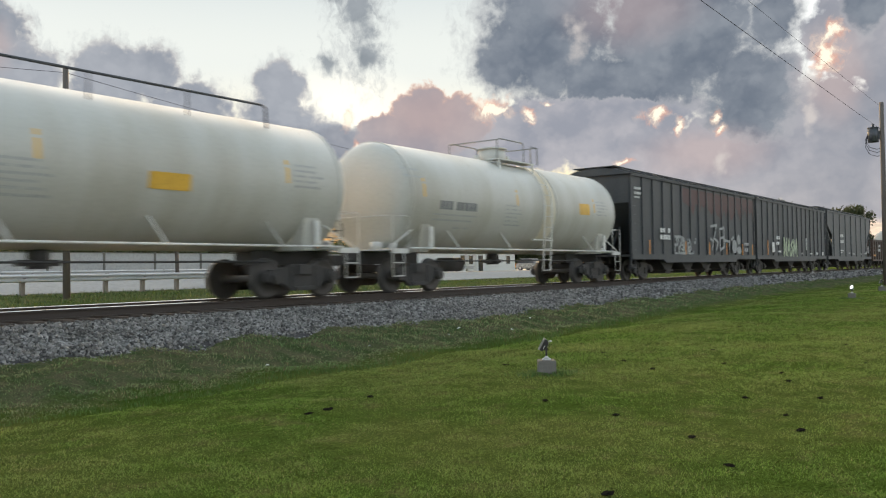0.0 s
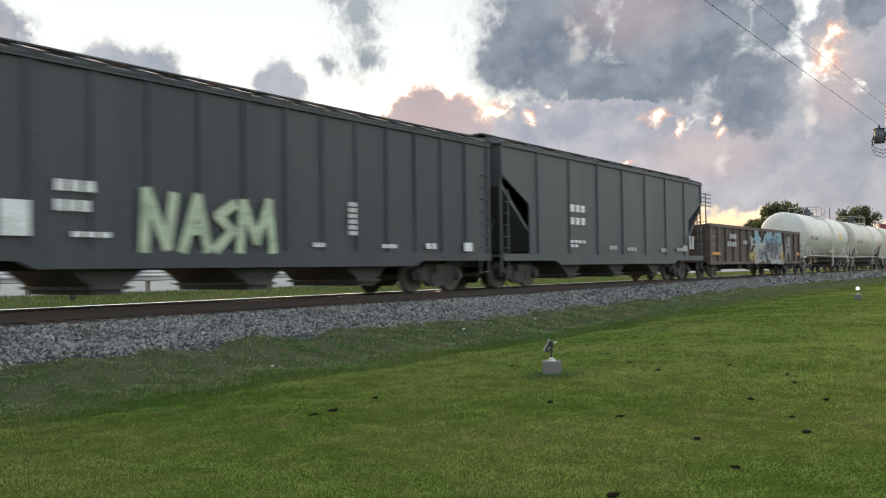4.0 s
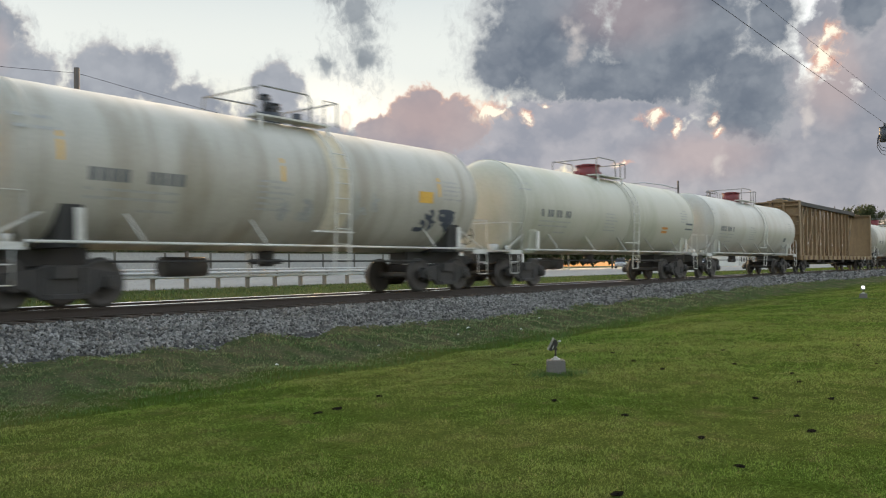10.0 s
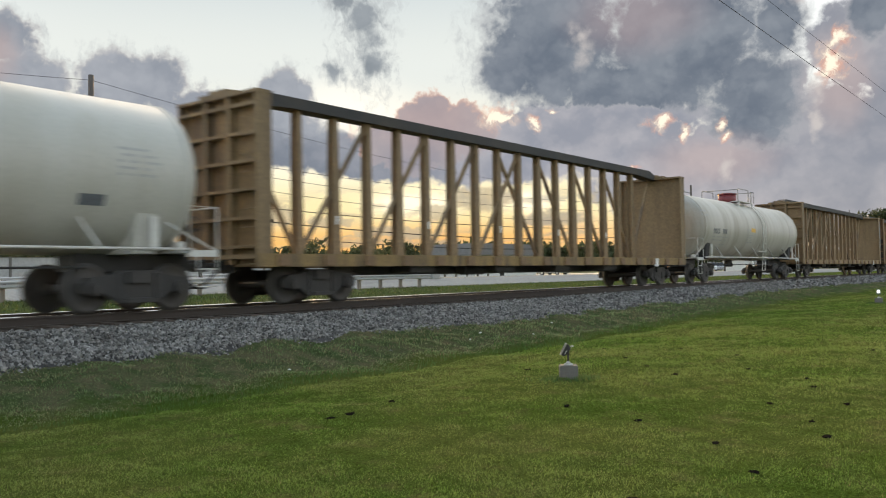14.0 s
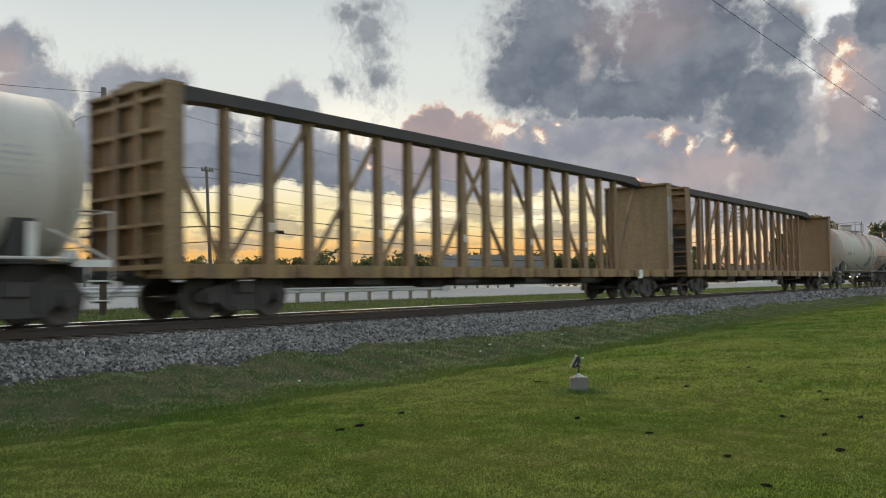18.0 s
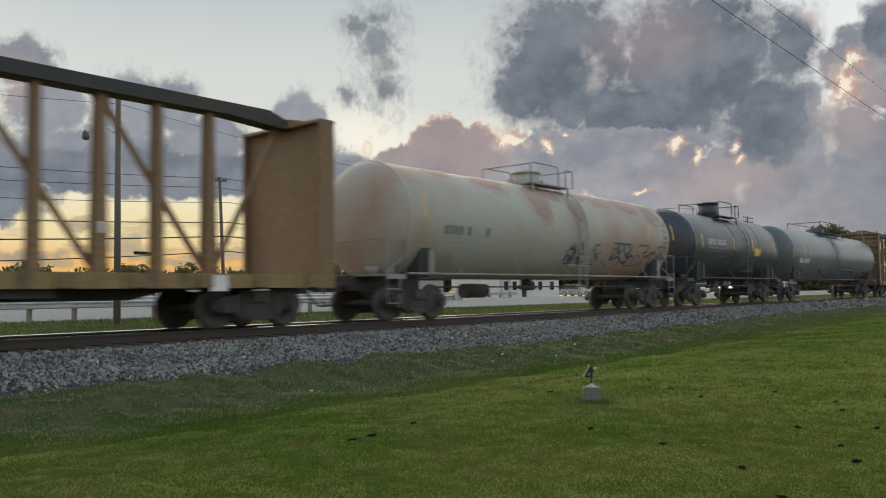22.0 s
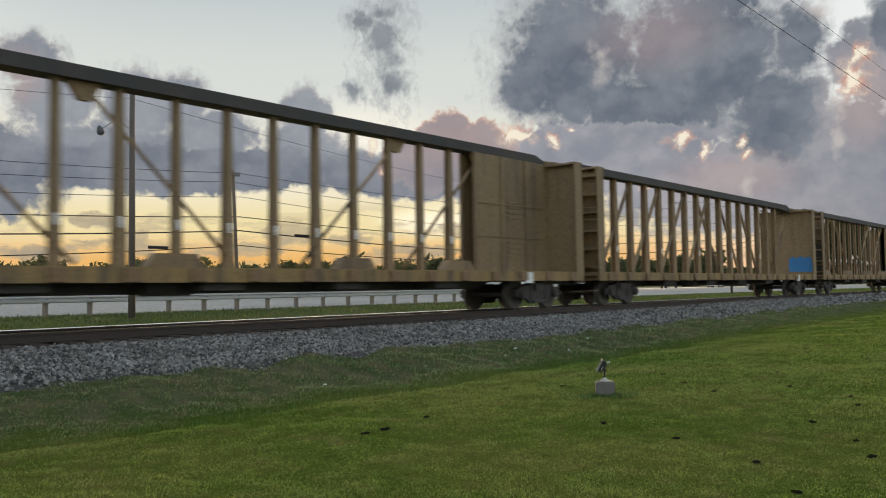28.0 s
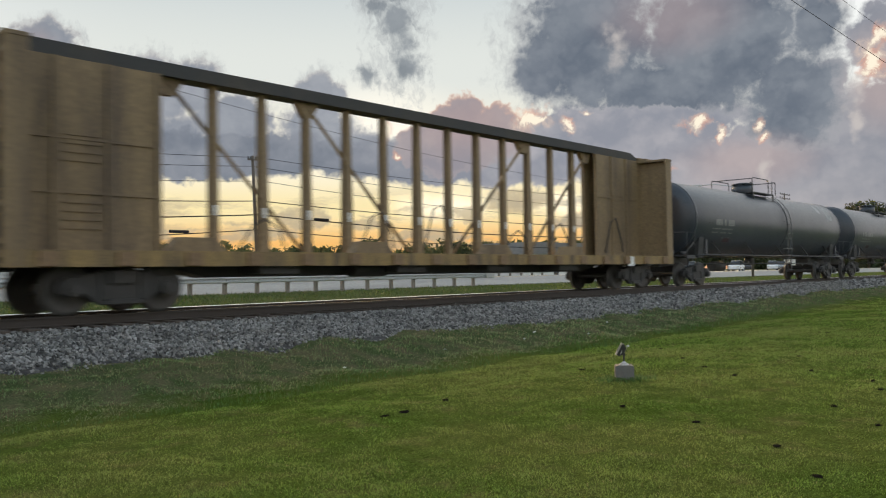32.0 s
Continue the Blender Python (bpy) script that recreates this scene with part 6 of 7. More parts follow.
    c, h, R, z = tank_car(292.95, 313.95, slate_paint, rail_dark, "long slate grey tank car with faint white scrawl", dome="low", platform=5.2, dome_x=0.6, ladder_x=-0.6, bands=(-0.6,), R=1.51)
    text_block(c, -7.95, 2.1, R, z, mark_white, rail_grey)
    scrawl(c, -8.9, -7.0, 2.3, 3.1, spray_white, 81, 9, 0.06, R=R, zc=z, label="thin white scrawl")
    scrawl(c, -4.95, -3.6, 2.1, 3.0, spray_white, 84, 4, 0.035, R=R, zc=z, label="thin white loop")
    scrawl(c, -4.3, 0.4, 1.6, 2.2, mark_faint, 82, 12, 0.03, R=R, zc=z, label="thin white scrawl")
    scrawl(c, h - 3.4, h - 1.0, 1.5, 2.5, spray_white, 83, 12, 0.05, R=R, zc=z, label="thin white scrawl")
    marks(c, [(0.6, 4.0, 1.72, 2.0, 1)], R, z, spray_dark, "painted_patch")
    marks(c, [(2.0, 3.6, 1.82, 1.9, 9)], R, z, mark_faint, "patch_lettering")
    yellow_strips(c, [-9.2, -6.0, -2.9, -0.05, 2.85], R, z, 2.35, 2.85)
    # three centerbeams
    centerbeam_car(314.02, 338.42, beam_paint, "empty ochre centerbeam flatcar with wide solid end panels", panel=4.2, rods=True, body=23.2, shift=-0.43)
    c, h, hl, w, zd = centerbeam_car(338.25, 363.0, beam_paint, "empty ochre centerbeam flatcar with a blue painted patch")
    bm = B()
    edge = [(-1.30, 0.16), (-0.08, 0.18), (-0.03, 0.55), (-0.10, 0.92), (-0.28, 1.02), (-0.46, 0.90), (-0.68, 1.04), (-0.90, 0.92), (-1.10, 1.00), (-1.26, 0.90), (-1.33, 0.5)]
    bm.faces.new([bm.verts.new((hl - 0.266, y, zd + z)) for y, z in edge])
    part("spray_paint", bm, bright_blue, c, "bright blue sprayed patch on the bulkhead")
    c, h, hl, w, zd = centerbeam_car(363.17, 387.52, beam_paint, "empty ochre centerbeam flatcar with hanging straps", panel=3.4, rods=True, body=23.2, sooty=True, shift=0.12)
    for k in range(6):
        x = -5.5 + 2.9 * k + 0.6 * (k % 2)
        bm = B()
        tube(bm, [(x - 0.9, -0.3, 1.25), (x - 0.55, -0.35, 1.75 + 0.3 * (k % 3)), (x - 0.2, -0.34, 1.9 + 0.3 * (k % 3)), (x + 0.15, -0.36, 1.65), (x + 0.25, -0.33, 1.3)], 0.022, 5)
        part("hanging_strap", bm, strap_black, c, "loose black strap")
    # black tanks at the end
    for a, b in ((387.45, 408.0), (408.0, 428.5)):
        c, h, R, z = tank_car(a, b, black_paint, rail_dark, "long black tank car with streaked sides", dome="round", platform=2.6, dome_x=-0.6, bands=(0.9,), R=1.49)
        text_block(c, -h + 3.0, 2.4, R, z, rail_grey, rail_grey)
        placard(c, -h + 4.3, -h + 4.9, 1.75, 1.9, R, z, spray_red, "small red placard")
        marks(c, [(1.0, 1.8, 2.0, 2.3, 2)], R, z, rail_grey, "placard")
        scrawl(c, h - 4.5, h - 2.2, 3.0, 3.9, mark_faint, 95, 5, 0.12, R=R, zc=z, name="pale_streak")


# ---- the far side ----
def build_sky():
    bm = bmesh.new()
    R = 3000.0
    rings = []
    for e in [-3, 0, 3, 6, 9, 12, 16, 20, 25, 30, 40, 50, 60]:
        c, s = math.cos(radians(e)), math.sin(radians(e))
        rings.append([bm.verts.new((R * c * math.cos(k * math.tau / 96), R * c * math.sin(k * math.tau / 96), R * s)) for k in range(96)])
    for a, b in zip(rings, rings[1:]):
        for k in range(96):
            f = bm.faces.new((a[k], a[(k + 1) % 96], b[(k + 1) % 96], b[k]))
            f.smooth = True
    me = bpy.data.meshes.new("sky_backdrop")
    bm.to_mesh(me)
    bm.free()
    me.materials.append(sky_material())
    ob = tagged(new("sky_backdrop", me), "evening sky with broken grey clouds and orange glow", "sky", kind="structure")
    ob.visible_shadow = False
    return ob


def build_road():
    # the road on its low bank, with a sloping concrete shoulder
    bm = B()
    sec = [(35.9, -0.40), (35.9, -0.22), (38.6, 0.25), (50.0, 0.27), (51.0, 0.20), (51.0, -0.10)]
    A = [bm.verts.new((-1500, y, z)) for y, z in sec]
    Z = [bm.verts.new((2500, y, z)) for y, z in sec]
    for i in range(len(sec)):
        j = (i + 1) % len(sec)
        bm.faces.new((A[i], A[j], Z[j], Z[i]))
    tagged(new("road", finish(bm, "road", road_mat)), "pale concrete road behind the guardrail", "road", kind="structure")
    for y in (44.2, 44.5):
        bm = B()
        box(bm, -400, 600, y, y + 0.12, 0.262, 0.266)
        tagged(new("lane_line", finish(bm, "lane_line", mark_yellow)), "worn yellow centre line on the road", "road marking", kind="structure")
    guardrail(35.0, -52.0, 43.3, -0.10, True)
    guardrail(51.6, -60.0, 75.0, 0.12, False)


def guardrail(y0, xa, xb, zb, terminal):
    """A W-beam on timber posts, with a boxed end piece."""
    g = tagged(new("guardrail"), "long galvanised guardrail on grey timber posts", "guardrail", group="guardrails along the road")
    g.matrix_basis = pose(xa, y0, zb)
    sec = [(0.0, 0.72), (-0.05, 0.68), (-0.05, 0.63), (0.02, 0.58), (0.02, 0.54), (-0.05, 0.49), (-0.05, 0.44), (0.0, 0.40)]
    bm = B()
    L = xb - xa
    A = [bm.verts.new((0, -0.14 + y, z)) for y, z in sec] + [bm.verts.new((0, -0.13 + y, z)) for y, z in reversed(sec)]
    Z = [bm.verts.new((L, -0.14 + y, z)) for y, z in sec] + [bm.verts.new((L, -0.13 + y, z)) for y, z in reversed(sec)]
    for i in range(len(A)):
        j = (i + 1) % len(A)
        bm.faces.new((A[i], A[j], Z[j], Z[i]))
    part("rail_beam", bm, galv, g)
    post = mesh_of("post", post_wood, box, -0.09, 0.09, 0.0, 0.18, -0.25, 0.72, bevel=0.01)
    block = mesh_of("block", post_wood, box, -0.08, 0.08, -0.12, 0.0, 0.38, 0.74, bevel=0.01)
    for k in range(int(L / 1.905) + 1):
        p = part("post", post, None, g, at=pose(L - 1.0 - 1.905 * k, 0, 0))
        part("spacer_block", block, None, p)
    if terminal:
        bm = B()
        box(bm, L - 0.1, L + 0.75, -0.35, 0.05, 0.36, 0.74)
        bmesh.ops.bevel(bm, geom=bm.edges[:], offset=0.03, segments=1, affect="EDGES")
        part("end_terminal", bm, galv, g, "boxed galvanised end terminal")


def long_wall():
    """A pale precast wall with posts beyond the road."""
    w = tagged(new("boundary_wall"), "long pale grey panel wall beyond the road", "wall")
    w.matrix_basis = pose(-30, 66, 0.12)
    panel = mesh_of("wall_panel", wall_pale, box, 0.08, 4.92, -0.05, 0.05, -0.2, 2.25)
    post = mesh_of("wall_post", concrete, box, -0.1, 0.1, -0.1, 0.1, -0.3, 2.35)
    cap = mesh_of("wall_cap", concrete, box, 0.0, 5.0, -0.09, 0.09, 2.25, 2.32)
    for k in range(22):
        part("wall_panel", panel, None, w, at=pose(5.0 * k, 0, 0))
        part("wall_post", post, None, w, at=pose(5.0 * k, 0, 0))
        part("wall_cap", cap, None, w, at=pose(5.0 * k, 0, 0))


def low_house(x, y, turn):
    h = tagged(new("low_house"), "low white clapboard building with dark windows", "house")
    h.matrix_basis = pose(x, y, 0.12, 0, 0, turn)
    bm = B()
    box(bm, -7, 7, -3.5, 3.5, -0.3, 2.7)
    part("wall", bm, wall_white, h)
    bm = B()
    prism(bm, [(-7.4, 2.65), (7.4, 2.65), (7.0, 4.1), (-7.0, 4.1)], -3.9, 3.9)
    part("roof", bm, roof_grey, h)
    for k, xx in enumerate((-5.2, -3.4, 0.6, 2.4, 5.2)):
        bm = B()
        box(bm, xx - 0.5, xx + 0.5, -3.56, -3.49, 0.9, 2.1)
        f = part("window", bm, mark_white, h)
        bm = B()
        box(bm, xx - 0.43, xx + 0.43, -3.58, -3.55, 0.97, 2.03)
        part("pane", bm, window_dark, f)
    bm = B()
    box(bm, -1.7, -0.8, -3.58, -3.48, 0.0, 2.05)
    part("door", bm, window_dark, h)


def motor_car(x, y, z, turn, paint, label, suv=True):
    """A parked or passing car: body, glass, wheels, lamps."""
    c = tagged(new("car"), label, "car")
    c.matrix_basis = pose(x, y, z, 0, 0, turn)
    top = 1.68 if suv else 1.45
    bm = B()
    low = [(-2.3, 0.35), (-2.33, 0.75), (-2.1, 0.95), (-1.2, 1.02), (1.9, 1.05), (2.28, 0.95), (2.32, 0.4), (2.2, 0.28), (-2.2, 0.28)]
    prism(bm, low, -0.90, 0.90)
    bmesh.ops.bevel(bm, geom=bm.edges[:], offset=0.06, segments=2, affect="EDGES")
    body = part("body", bm, paint, c)
    bm = B()
    cab = [(-1.25, 1.0), (-0.45, top - 0.05), (0.2, top), (1.5, top - 0.04), (2.1, 1.03)]
    a = [bm.verts.new((p, -0.84 if q < 1.2 else -0.66, q)) for p, q in cab]
    b = [bm.verts.new((p, 0.84 if q < 1.2 else 0.66, q)) for p, q in cab]
    bm.faces.new(a)
    bm.faces.new(b[::-1])
    for i in range(len(cab)):
        j = (i + 1) % len(cab)
        bm.faces.new((a[j], a[i], b[i], b[j]))
    part("glasshouse", bm, window_dark, body, "dark tinted windows")
    bm = B()
    box(bm, -0.5, 1.55, -0.66, 0.66, top - 0.04, top + 0.03)
    part("roof", bm, paint, body)
    for px in (-1.42, 1.40):
        for s in (-1, 1):
            bm = B()
            rod(bm, (0, s * -0.1, 0), (0, s * 0.1, 0), 0.34, 20)
            w = part("wheel", bm, strap_black, c, at=pose(px, s * 0.82, 0.34))
            bm = B()
            rod(bm, (0, s * 0.09, 0), (0, s * 0.115, 0), 0.21, 14)
            part("rim", bm, galv, w)
    for s in (-1, 1):
        bm = B()
        box(bm, -2.36, -2.25, s * 0.7 - 0.18, s * 0.7 + 0.18, 0.68, 0.84)
        part("headlight", bm, head_glow if "headlights on" in label else lamp_glass, body)
        bm = B()
        box(bm, 2.24, 2.35, s * 0.75 - 0.12, s * 0.75 + 0.12, 0.75, 0.95)
        part("tail_light", bm, red_paint, body)
    return c


def utility_pole(x, y, top, label, lamp=False, arms=0, lean=0.0, r=0.14, arm_len=1.2, long_arm=False):
    z0 = ground_z(x, y, False)
    p = tagged(new("utility_pole"), label, "utility pole")
    p.matrix_basis = pose(x, y, z0, 0, lean, 0)
    bm = B()
    rod(bm, (0, 0, -0.3), (0, 0, top - z0), r, 14, r * 0.75)
    part("pole", bm, pole_wood, p)
    for k in range(arms):
        bm = B()
        z = top - z0 - 0.3 - 0.7 * k
        box(bm, -arm_len, arm_len, -0.16, -0.06, z - 0.06, z + 0.06)
        a = part("cross_arm", bm, pole_wood, p)
        for t in (-1, -0.5, 0.5, 1):
            bm = B()
            rod(bm, (t * arm_len * 0.92, -0.11, z + 0.06), (t * arm_len * 0.92, -0.11, z + 0.24), 0.05, 8)
            part("insulator", bm, valve_iron, a)
    if lamp and long_arm:
        bm = B()
        zt = top - z0 - 0.9
        tube(bm, [(0, 0, zt), (-0.6, 1.5, zt + 0.5), (-1.3, 3.4, zt + 0.85), (-1.8, 4.9, zt + 0.8)], 0.05, 6)
        arm = part("lamp_arm", bm, galv, p)
        bm = B()
        box(bm, -2.2, -1.7, 4.6, 5.6, zt + 0.70, zt + 0.86)
        part("lamp_head", bm, galv, arm)
    elif lamp:
        bm = B()
        zt = top - z0 - 1.45
        tube(bm, [(0, 0, zt), (-0.35, 0.12, zt + 0.22), (-0.75, 0.26, zt + 0.24), (-1.05, 0.36, zt - 0.02)], 0.03, 6)
        tube(bm, [(0, 0, zt + 0.5), (-0.75, 0.26, zt + 0.24)], 0.012, 5)
        arm = part("lamp_arm", bm, galv, p)
        bm = B()
        lathe(bm, [(-0.22, 0.04), (-0.16, 0.09), (0.0, 0.15), (0.10, 0.145), (0.15, 0.08), (0.17, 0.02)], 16)
        bmesh.ops.rotate(bm, verts=bm.verts, cent=(0, 0, 0), matrix=Matrix.Rotation(radians(75), 3, "Y"))
        bmesh.ops.translate(bm, verts=bm.verts, vec=(-1.12, 0.38, zt - 0.14))
        part("lamp_head", bm, valve_iron, arm)
    return p


def cable(pts_fn, x0, x1, n, r, label, name="power_line"):
    bm = B()
    pts = [pts_fn(x0 + (x1 - x0) * k / n) for k in range(n + 1)]
    tube(bm, pts, r, 5)
    return tagged(new(name, finish(bm, name, wire_black)), label, "power line")


def leaf_cluster(rng, centre, spread, count, size, V, F, start):
    for _ in range(count):
        d = rng.normal(0, 1, 3)
        d = d / np.linalg.norm(d) * rng.uniform(0, 1) ** 0.5
        c = np.array(centre) + d * spread
        a = rng.normal(0, 1, (2, 3)) * size
        V.append(np.array([c - a[0], c + a[1] * 0.7, c + a[0], c - a[1] * 0.7]))
        F.append(np.array([[0, 1, 2], [0, 2, 3]]) + start)
        start += 4
    return start


def tree(x, y, height, label, seed, crown=0.42, leaf=0.28, clumps=120):
    rng = np.random.default_rng(seed)
    z0 = ground_z(x, y, False)
    t = tagged(new("tree"), label, "tree")
    t.matrix_basis = pose(x, y, z0)
    bm = B()
    th = height * 0.35
    rod(bm, (0, 0, -0.4), (0.1, 0, th), height * 0.022, 10, height * 0.014)
    limbs = []
    for k in range(9):
        a, e = rng.uniform(0, 6.28), rng.uniform(0.35, 1.2)
        L = height * rng.uniform(0.28, 0.45)
        q = (math.cos(a) * math.cos(e) * L, math.sin(a) * math.cos(e) * L, th * rng.uniform(0.8, 1.0) + math.sin(e) * L)
        rod(bm, (0.1, 0, th * 0.85), q, height * 0.009, 6, height * 0.003)
        limbs.append(q)
    part("trunk", bm, bark, t)
    V, F, s = [], [], 0
    for k in range(clumps):
        q = limbs[rng.integers(len(limbs))]
        a = rng.uniform(0, 6.28)
        rr = height * crown * rng.uniform(0.1, 1) ** 0.6
        zc = height * rng.uniform(0.2, 0.97)
        shrink = 1 - 0.55 * max(0, (zc / height - 0.6) / 0.4)
        c = (0.5 * q[0] + math.cos(a) * rr * shrink, 0.5 * q[1] + math.sin(a) * rr * shrink, zc)
        s = leaf_cluster(rng, c, height * 0.10 * rng.uniform(0.6, 1.3), 90, leaf, V, F, s)
    part("crown", quick_mesh("crown", np.concatenate(V), np.concatenate(F), tree_leaves), None, t)
    return t


def far_woods():
    rng = np.random.default_rng(9)
    V, F, s = [], [], 0
    for k in range(2600):
        az = radians(rng.uniform(6, 80))
        d = rng.uniform(330, 420)
        ht = 12.0 + 4.5 * noise.noise((az * 30, 0.0, 0.0)) + rng.uniform(-2, 2.5)
        if math.degrees(az) < 22:
            ht *= 0.5
        c0 = (d * math.cos(az), d * math.sin(az))
        s = leaf_cluster(rng, (c0[0], c0[1], ht * rng.uniform(0.25, 0.9)), np.array([4.0, 4.0, 2.4]), 22, 0.75, V, F, s)
    ob = new("far_woods", quick_mesh("far_woods", np.concatenate(V), np.concatenate(F), tree_leaves))
    tagged(ob, "dark distant line of trees on the horizon", "woods", kind="stuff")


# ---- lawn things ----
def flood_lamp(x, y, turn, lit, tilt=28):
    z0 = ground_z(x, y)
    t = tagged(new("garden_floodlight"), "lit garden floodlight on a small concrete block" if lit else "black garden floodlight on a small concrete block in the lawn", "garden light", group="garden floodlights")
    t.matrix_basis = pose(x, y, z0, 0, 0, turn)
    bm = B()
    box(bm, -0.125, 0.125, -0.125, 0.125, -0.12, 0.19)
    bmesh.ops.bevel(bm, geom=bm.edges[:], offset=0.012, segments=2, affect="EDGES")
    part("concrete_block", bm, concrete, t)
    bm = B()
    rod(bm, (0, 0, 0.19), (0, 0, 0.208), 0.062, 16)
    rod(bm, (0, 0, 0.208), (0, 0, 0.24), 0.045, 12, 0.018)
    part("foot", bm, galv, t, "galvanised foot flange")
    bm = B()
    rod(bm, (0, 0, 0.23), (0, 0, 0.34), 0.014, 10)
    rod(bm, (0, -0.05, 0.34), (0, 0.05, 0.34), 0.018, 10)
    part("stem", bm, lamp_black, t, "black swivel stem")
    tip = pose(-0.025, 0, 0.39, 0, tilt, 0)
    bm = B()
    prism(bm, [(-0.040, -0.085), (-0.040, 0.085), (-0.005, 0.088), (0.035, 0.055), (0.040, -0.035), (-0.005, -0.088)], -0.06, 0.06)
    bmesh.ops.bevel(bm, geom=bm.edges[:], offset=0.008, segments=1, affect="EDGES")
    hd = part("lamp_head", bm, lamp_black, t, "black lamp housing", at=tip)
    for y0, y1, z0_, z1_ in ((-0.064, 0.064, 0.062, 0.09), (-0.064, 0.064, -0.09, -0.058), (-0.064, -0.044, -0.058, 0.062), (0.044, 0.064, -0.058, 0.062)):
        bm = B()
        box(bm, -0.054, -0.038, y0, y1, z0_, z1_)
        part("lens_frame", bm, rail_grey, hd, "pale metal lens frame")
    bm = B()
    r = 0.034 if lit else 0.042
    box(bm, -0.048, -0.040, -r, r, -r, r + 0.01)
    part("lens", bm, bulb_glow if lit else window_dark, hd, "glowing lens" if lit else "dark glass lens")
    for k in range(5):
        bm = B()
        box(bm, 0.036, 0.054, -0.045, 0.045, -0.035 + 0.02 * k, -0.030 + 0.02 * k)
        part("cooling_fin", bm, lamp_black, hd)
    for sy in (-1, 1):
        bm = B()
        bar(bm, (0.0, sy * 0.05, -0.05), (0.0, sy * 0.072, 0.0), 0.02, 0.008, up=(1, 0, 0))
        part("yoke_arm", bm, galv, hd, "bright steel yoke")
    bm = B()
    rod(bm, (0.03, -0.02, 0.08), (0.055, 0.02, 0.095), 0.014, 10)
    part("knuckle", bm, galv, hd, "bright metal cap")
    return t


def build_lawn():
    rng = np.random.default_rng(2)
    edge = lambda x: 9.35 + 0.35 * noise.noise((x * 0.5, 2.0, 0.0)) + 0.035 * max(0.0, x - 10)
    s = scatter(820000, 3.4, 60, 1, 76, rng, lambda x, y: y < edge(x) - 0.25, grow=11.0, most=1.5, far=0.76)
    blades("lawn_grass", "short mown green lawn grass with dry patches", lawn_blades, s, 0.030, 0.0060, 1.5, 3, True)
    # the same lawn behind and beside the camera
    s = [p for p in scatter(170000, 0.7, 22, 0, 360, rng, lambda x, y: y < edge(x) - 0.25, grow=11.0, most=1.5) if not (p[0] ** 2 + p[1] ** 2 > 11.6 and 0.02 < math.atan2(p[1], p[0]) < 1.326)]
    blades("lawn_grass", "short mown green lawn grass round the viewpoint", lawn_blades, s, 0.032, 0.010, 1.5, 4, True)
    toe = lambda x: 11.95 + 0.3 * noise.noise((x * 0.8, 7.0, 0.0)) + 0.02 * max(0.0, x - 12)
    s = scatter(200000, 9.0, 60, 8, 76, rng, lambda x, y: edge(x) + 0.3 < y < toe(x), grow=12)
    blades("bank_grass", "low rough grass and weeds on the bank", bank_blades, s, 0.042, 0.008, 2.6, 5)
    s = scatter(110000, 9.0, 60, 8, 76, rng, lambda x, y: abs(y - edge(x) - 0.1) < 0.15 + 0.9 * max(0.0, noise.noise((x * 0.35, 4.0, 0.0)) + 0.15), grow=12)
    blades("ditch_grass", "taller lush grass along the ditch", ditch_blades, s, 0.07, 0.009, 0.9, 6)
    s = scatter(160000, 19, 140, 10, 76, rng, lambda x, y: 18.8 < y < 35.8, grow=22)
    blades("verge_grass", "green grass verge between track and road", verge_blades, s, 0.09, 0.022, 1.0, 7, True)
    weeds = []
    for x0, y0 in ((10.16, 5.77), (32.9, 6.05)):
        for _ in range(900):
            a, d = rng.uniform(0, 6.283), 0.13 + abs(rng.normal(0, 0.16))
            x, y = x0 + d * math.cos(a) * 1.3, y0 + d * math.sin(a)
            if max(abs(x - x0), abs(y - y0)) > 0.14:
                weeds.append((x, y, ground_z(x, y), 1.0))
    blades("weeds", "dark taller weeds round the lamp blocks", ditch_blades, weeds, 0.045, 0.012, 1.2, 9)
    for i, (x, y) in enumerate(((11.9, 10.6), (14.6, 10.7), (15.4, 11.0), (9.0, 10.2), (18.9, 11.2), (16.7, 10.4))):
        r = random.Random(40 + i)
        bm = B()
        w_, d_ = r.uniform(0.03, 0.06), r.uniform(0.02, 0.04)
        ring = [bm.verts.new((w_ * math.cos(a) * r.uniform(0.7, 1.2), d_ * math.sin(a) * r.uniform(0.7, 1.2), r.uniform(0.0, 0.02))) for a in [k * math.tau / 7 for k in range(7)]]
        mid = bm.verts.new((0, 0, 0.03))
        for k in range(7):
            bm.faces.new((ring[k], ring[(k + 1) % 7], mid))
        ob = new("litter_scrap", finish(bm, "litter_scrap", mark_white))
        ob.matrix_basis = pose(x, y, ground_z(x, y) + 0.035, r.uniform(-20, 20), r.uniform(-20, 20), r.uniform(0, 360))
        tagged(ob, "small pale scrap of litter on the bank", "litter", group="litter on the bank")
    spots = [(7.9, 1.9), (12.6, 4.1), (10.9, 6.9), (15.2, 6.2), (17.8, 4.4), (19.6, 6.0), (11.3, 4.7), (8.6, 2.2), (6.2, 2.0), (7.03, 2.58), (8.1, 4.63), (9.83, 2.15), (7.36, 6.56), (10.83, 2.74), (7.73, 3.61), (11.72, 3.05), (9.37, 2.83), (13.16, 6.36), (12.14, 5.51), (14.95, 7.68), (14.3, 4.84), (16.04, 3.05), (13.48, 2.33), (6.44, 6.33), (6.11, 6.29), (5.0, 2.4)]
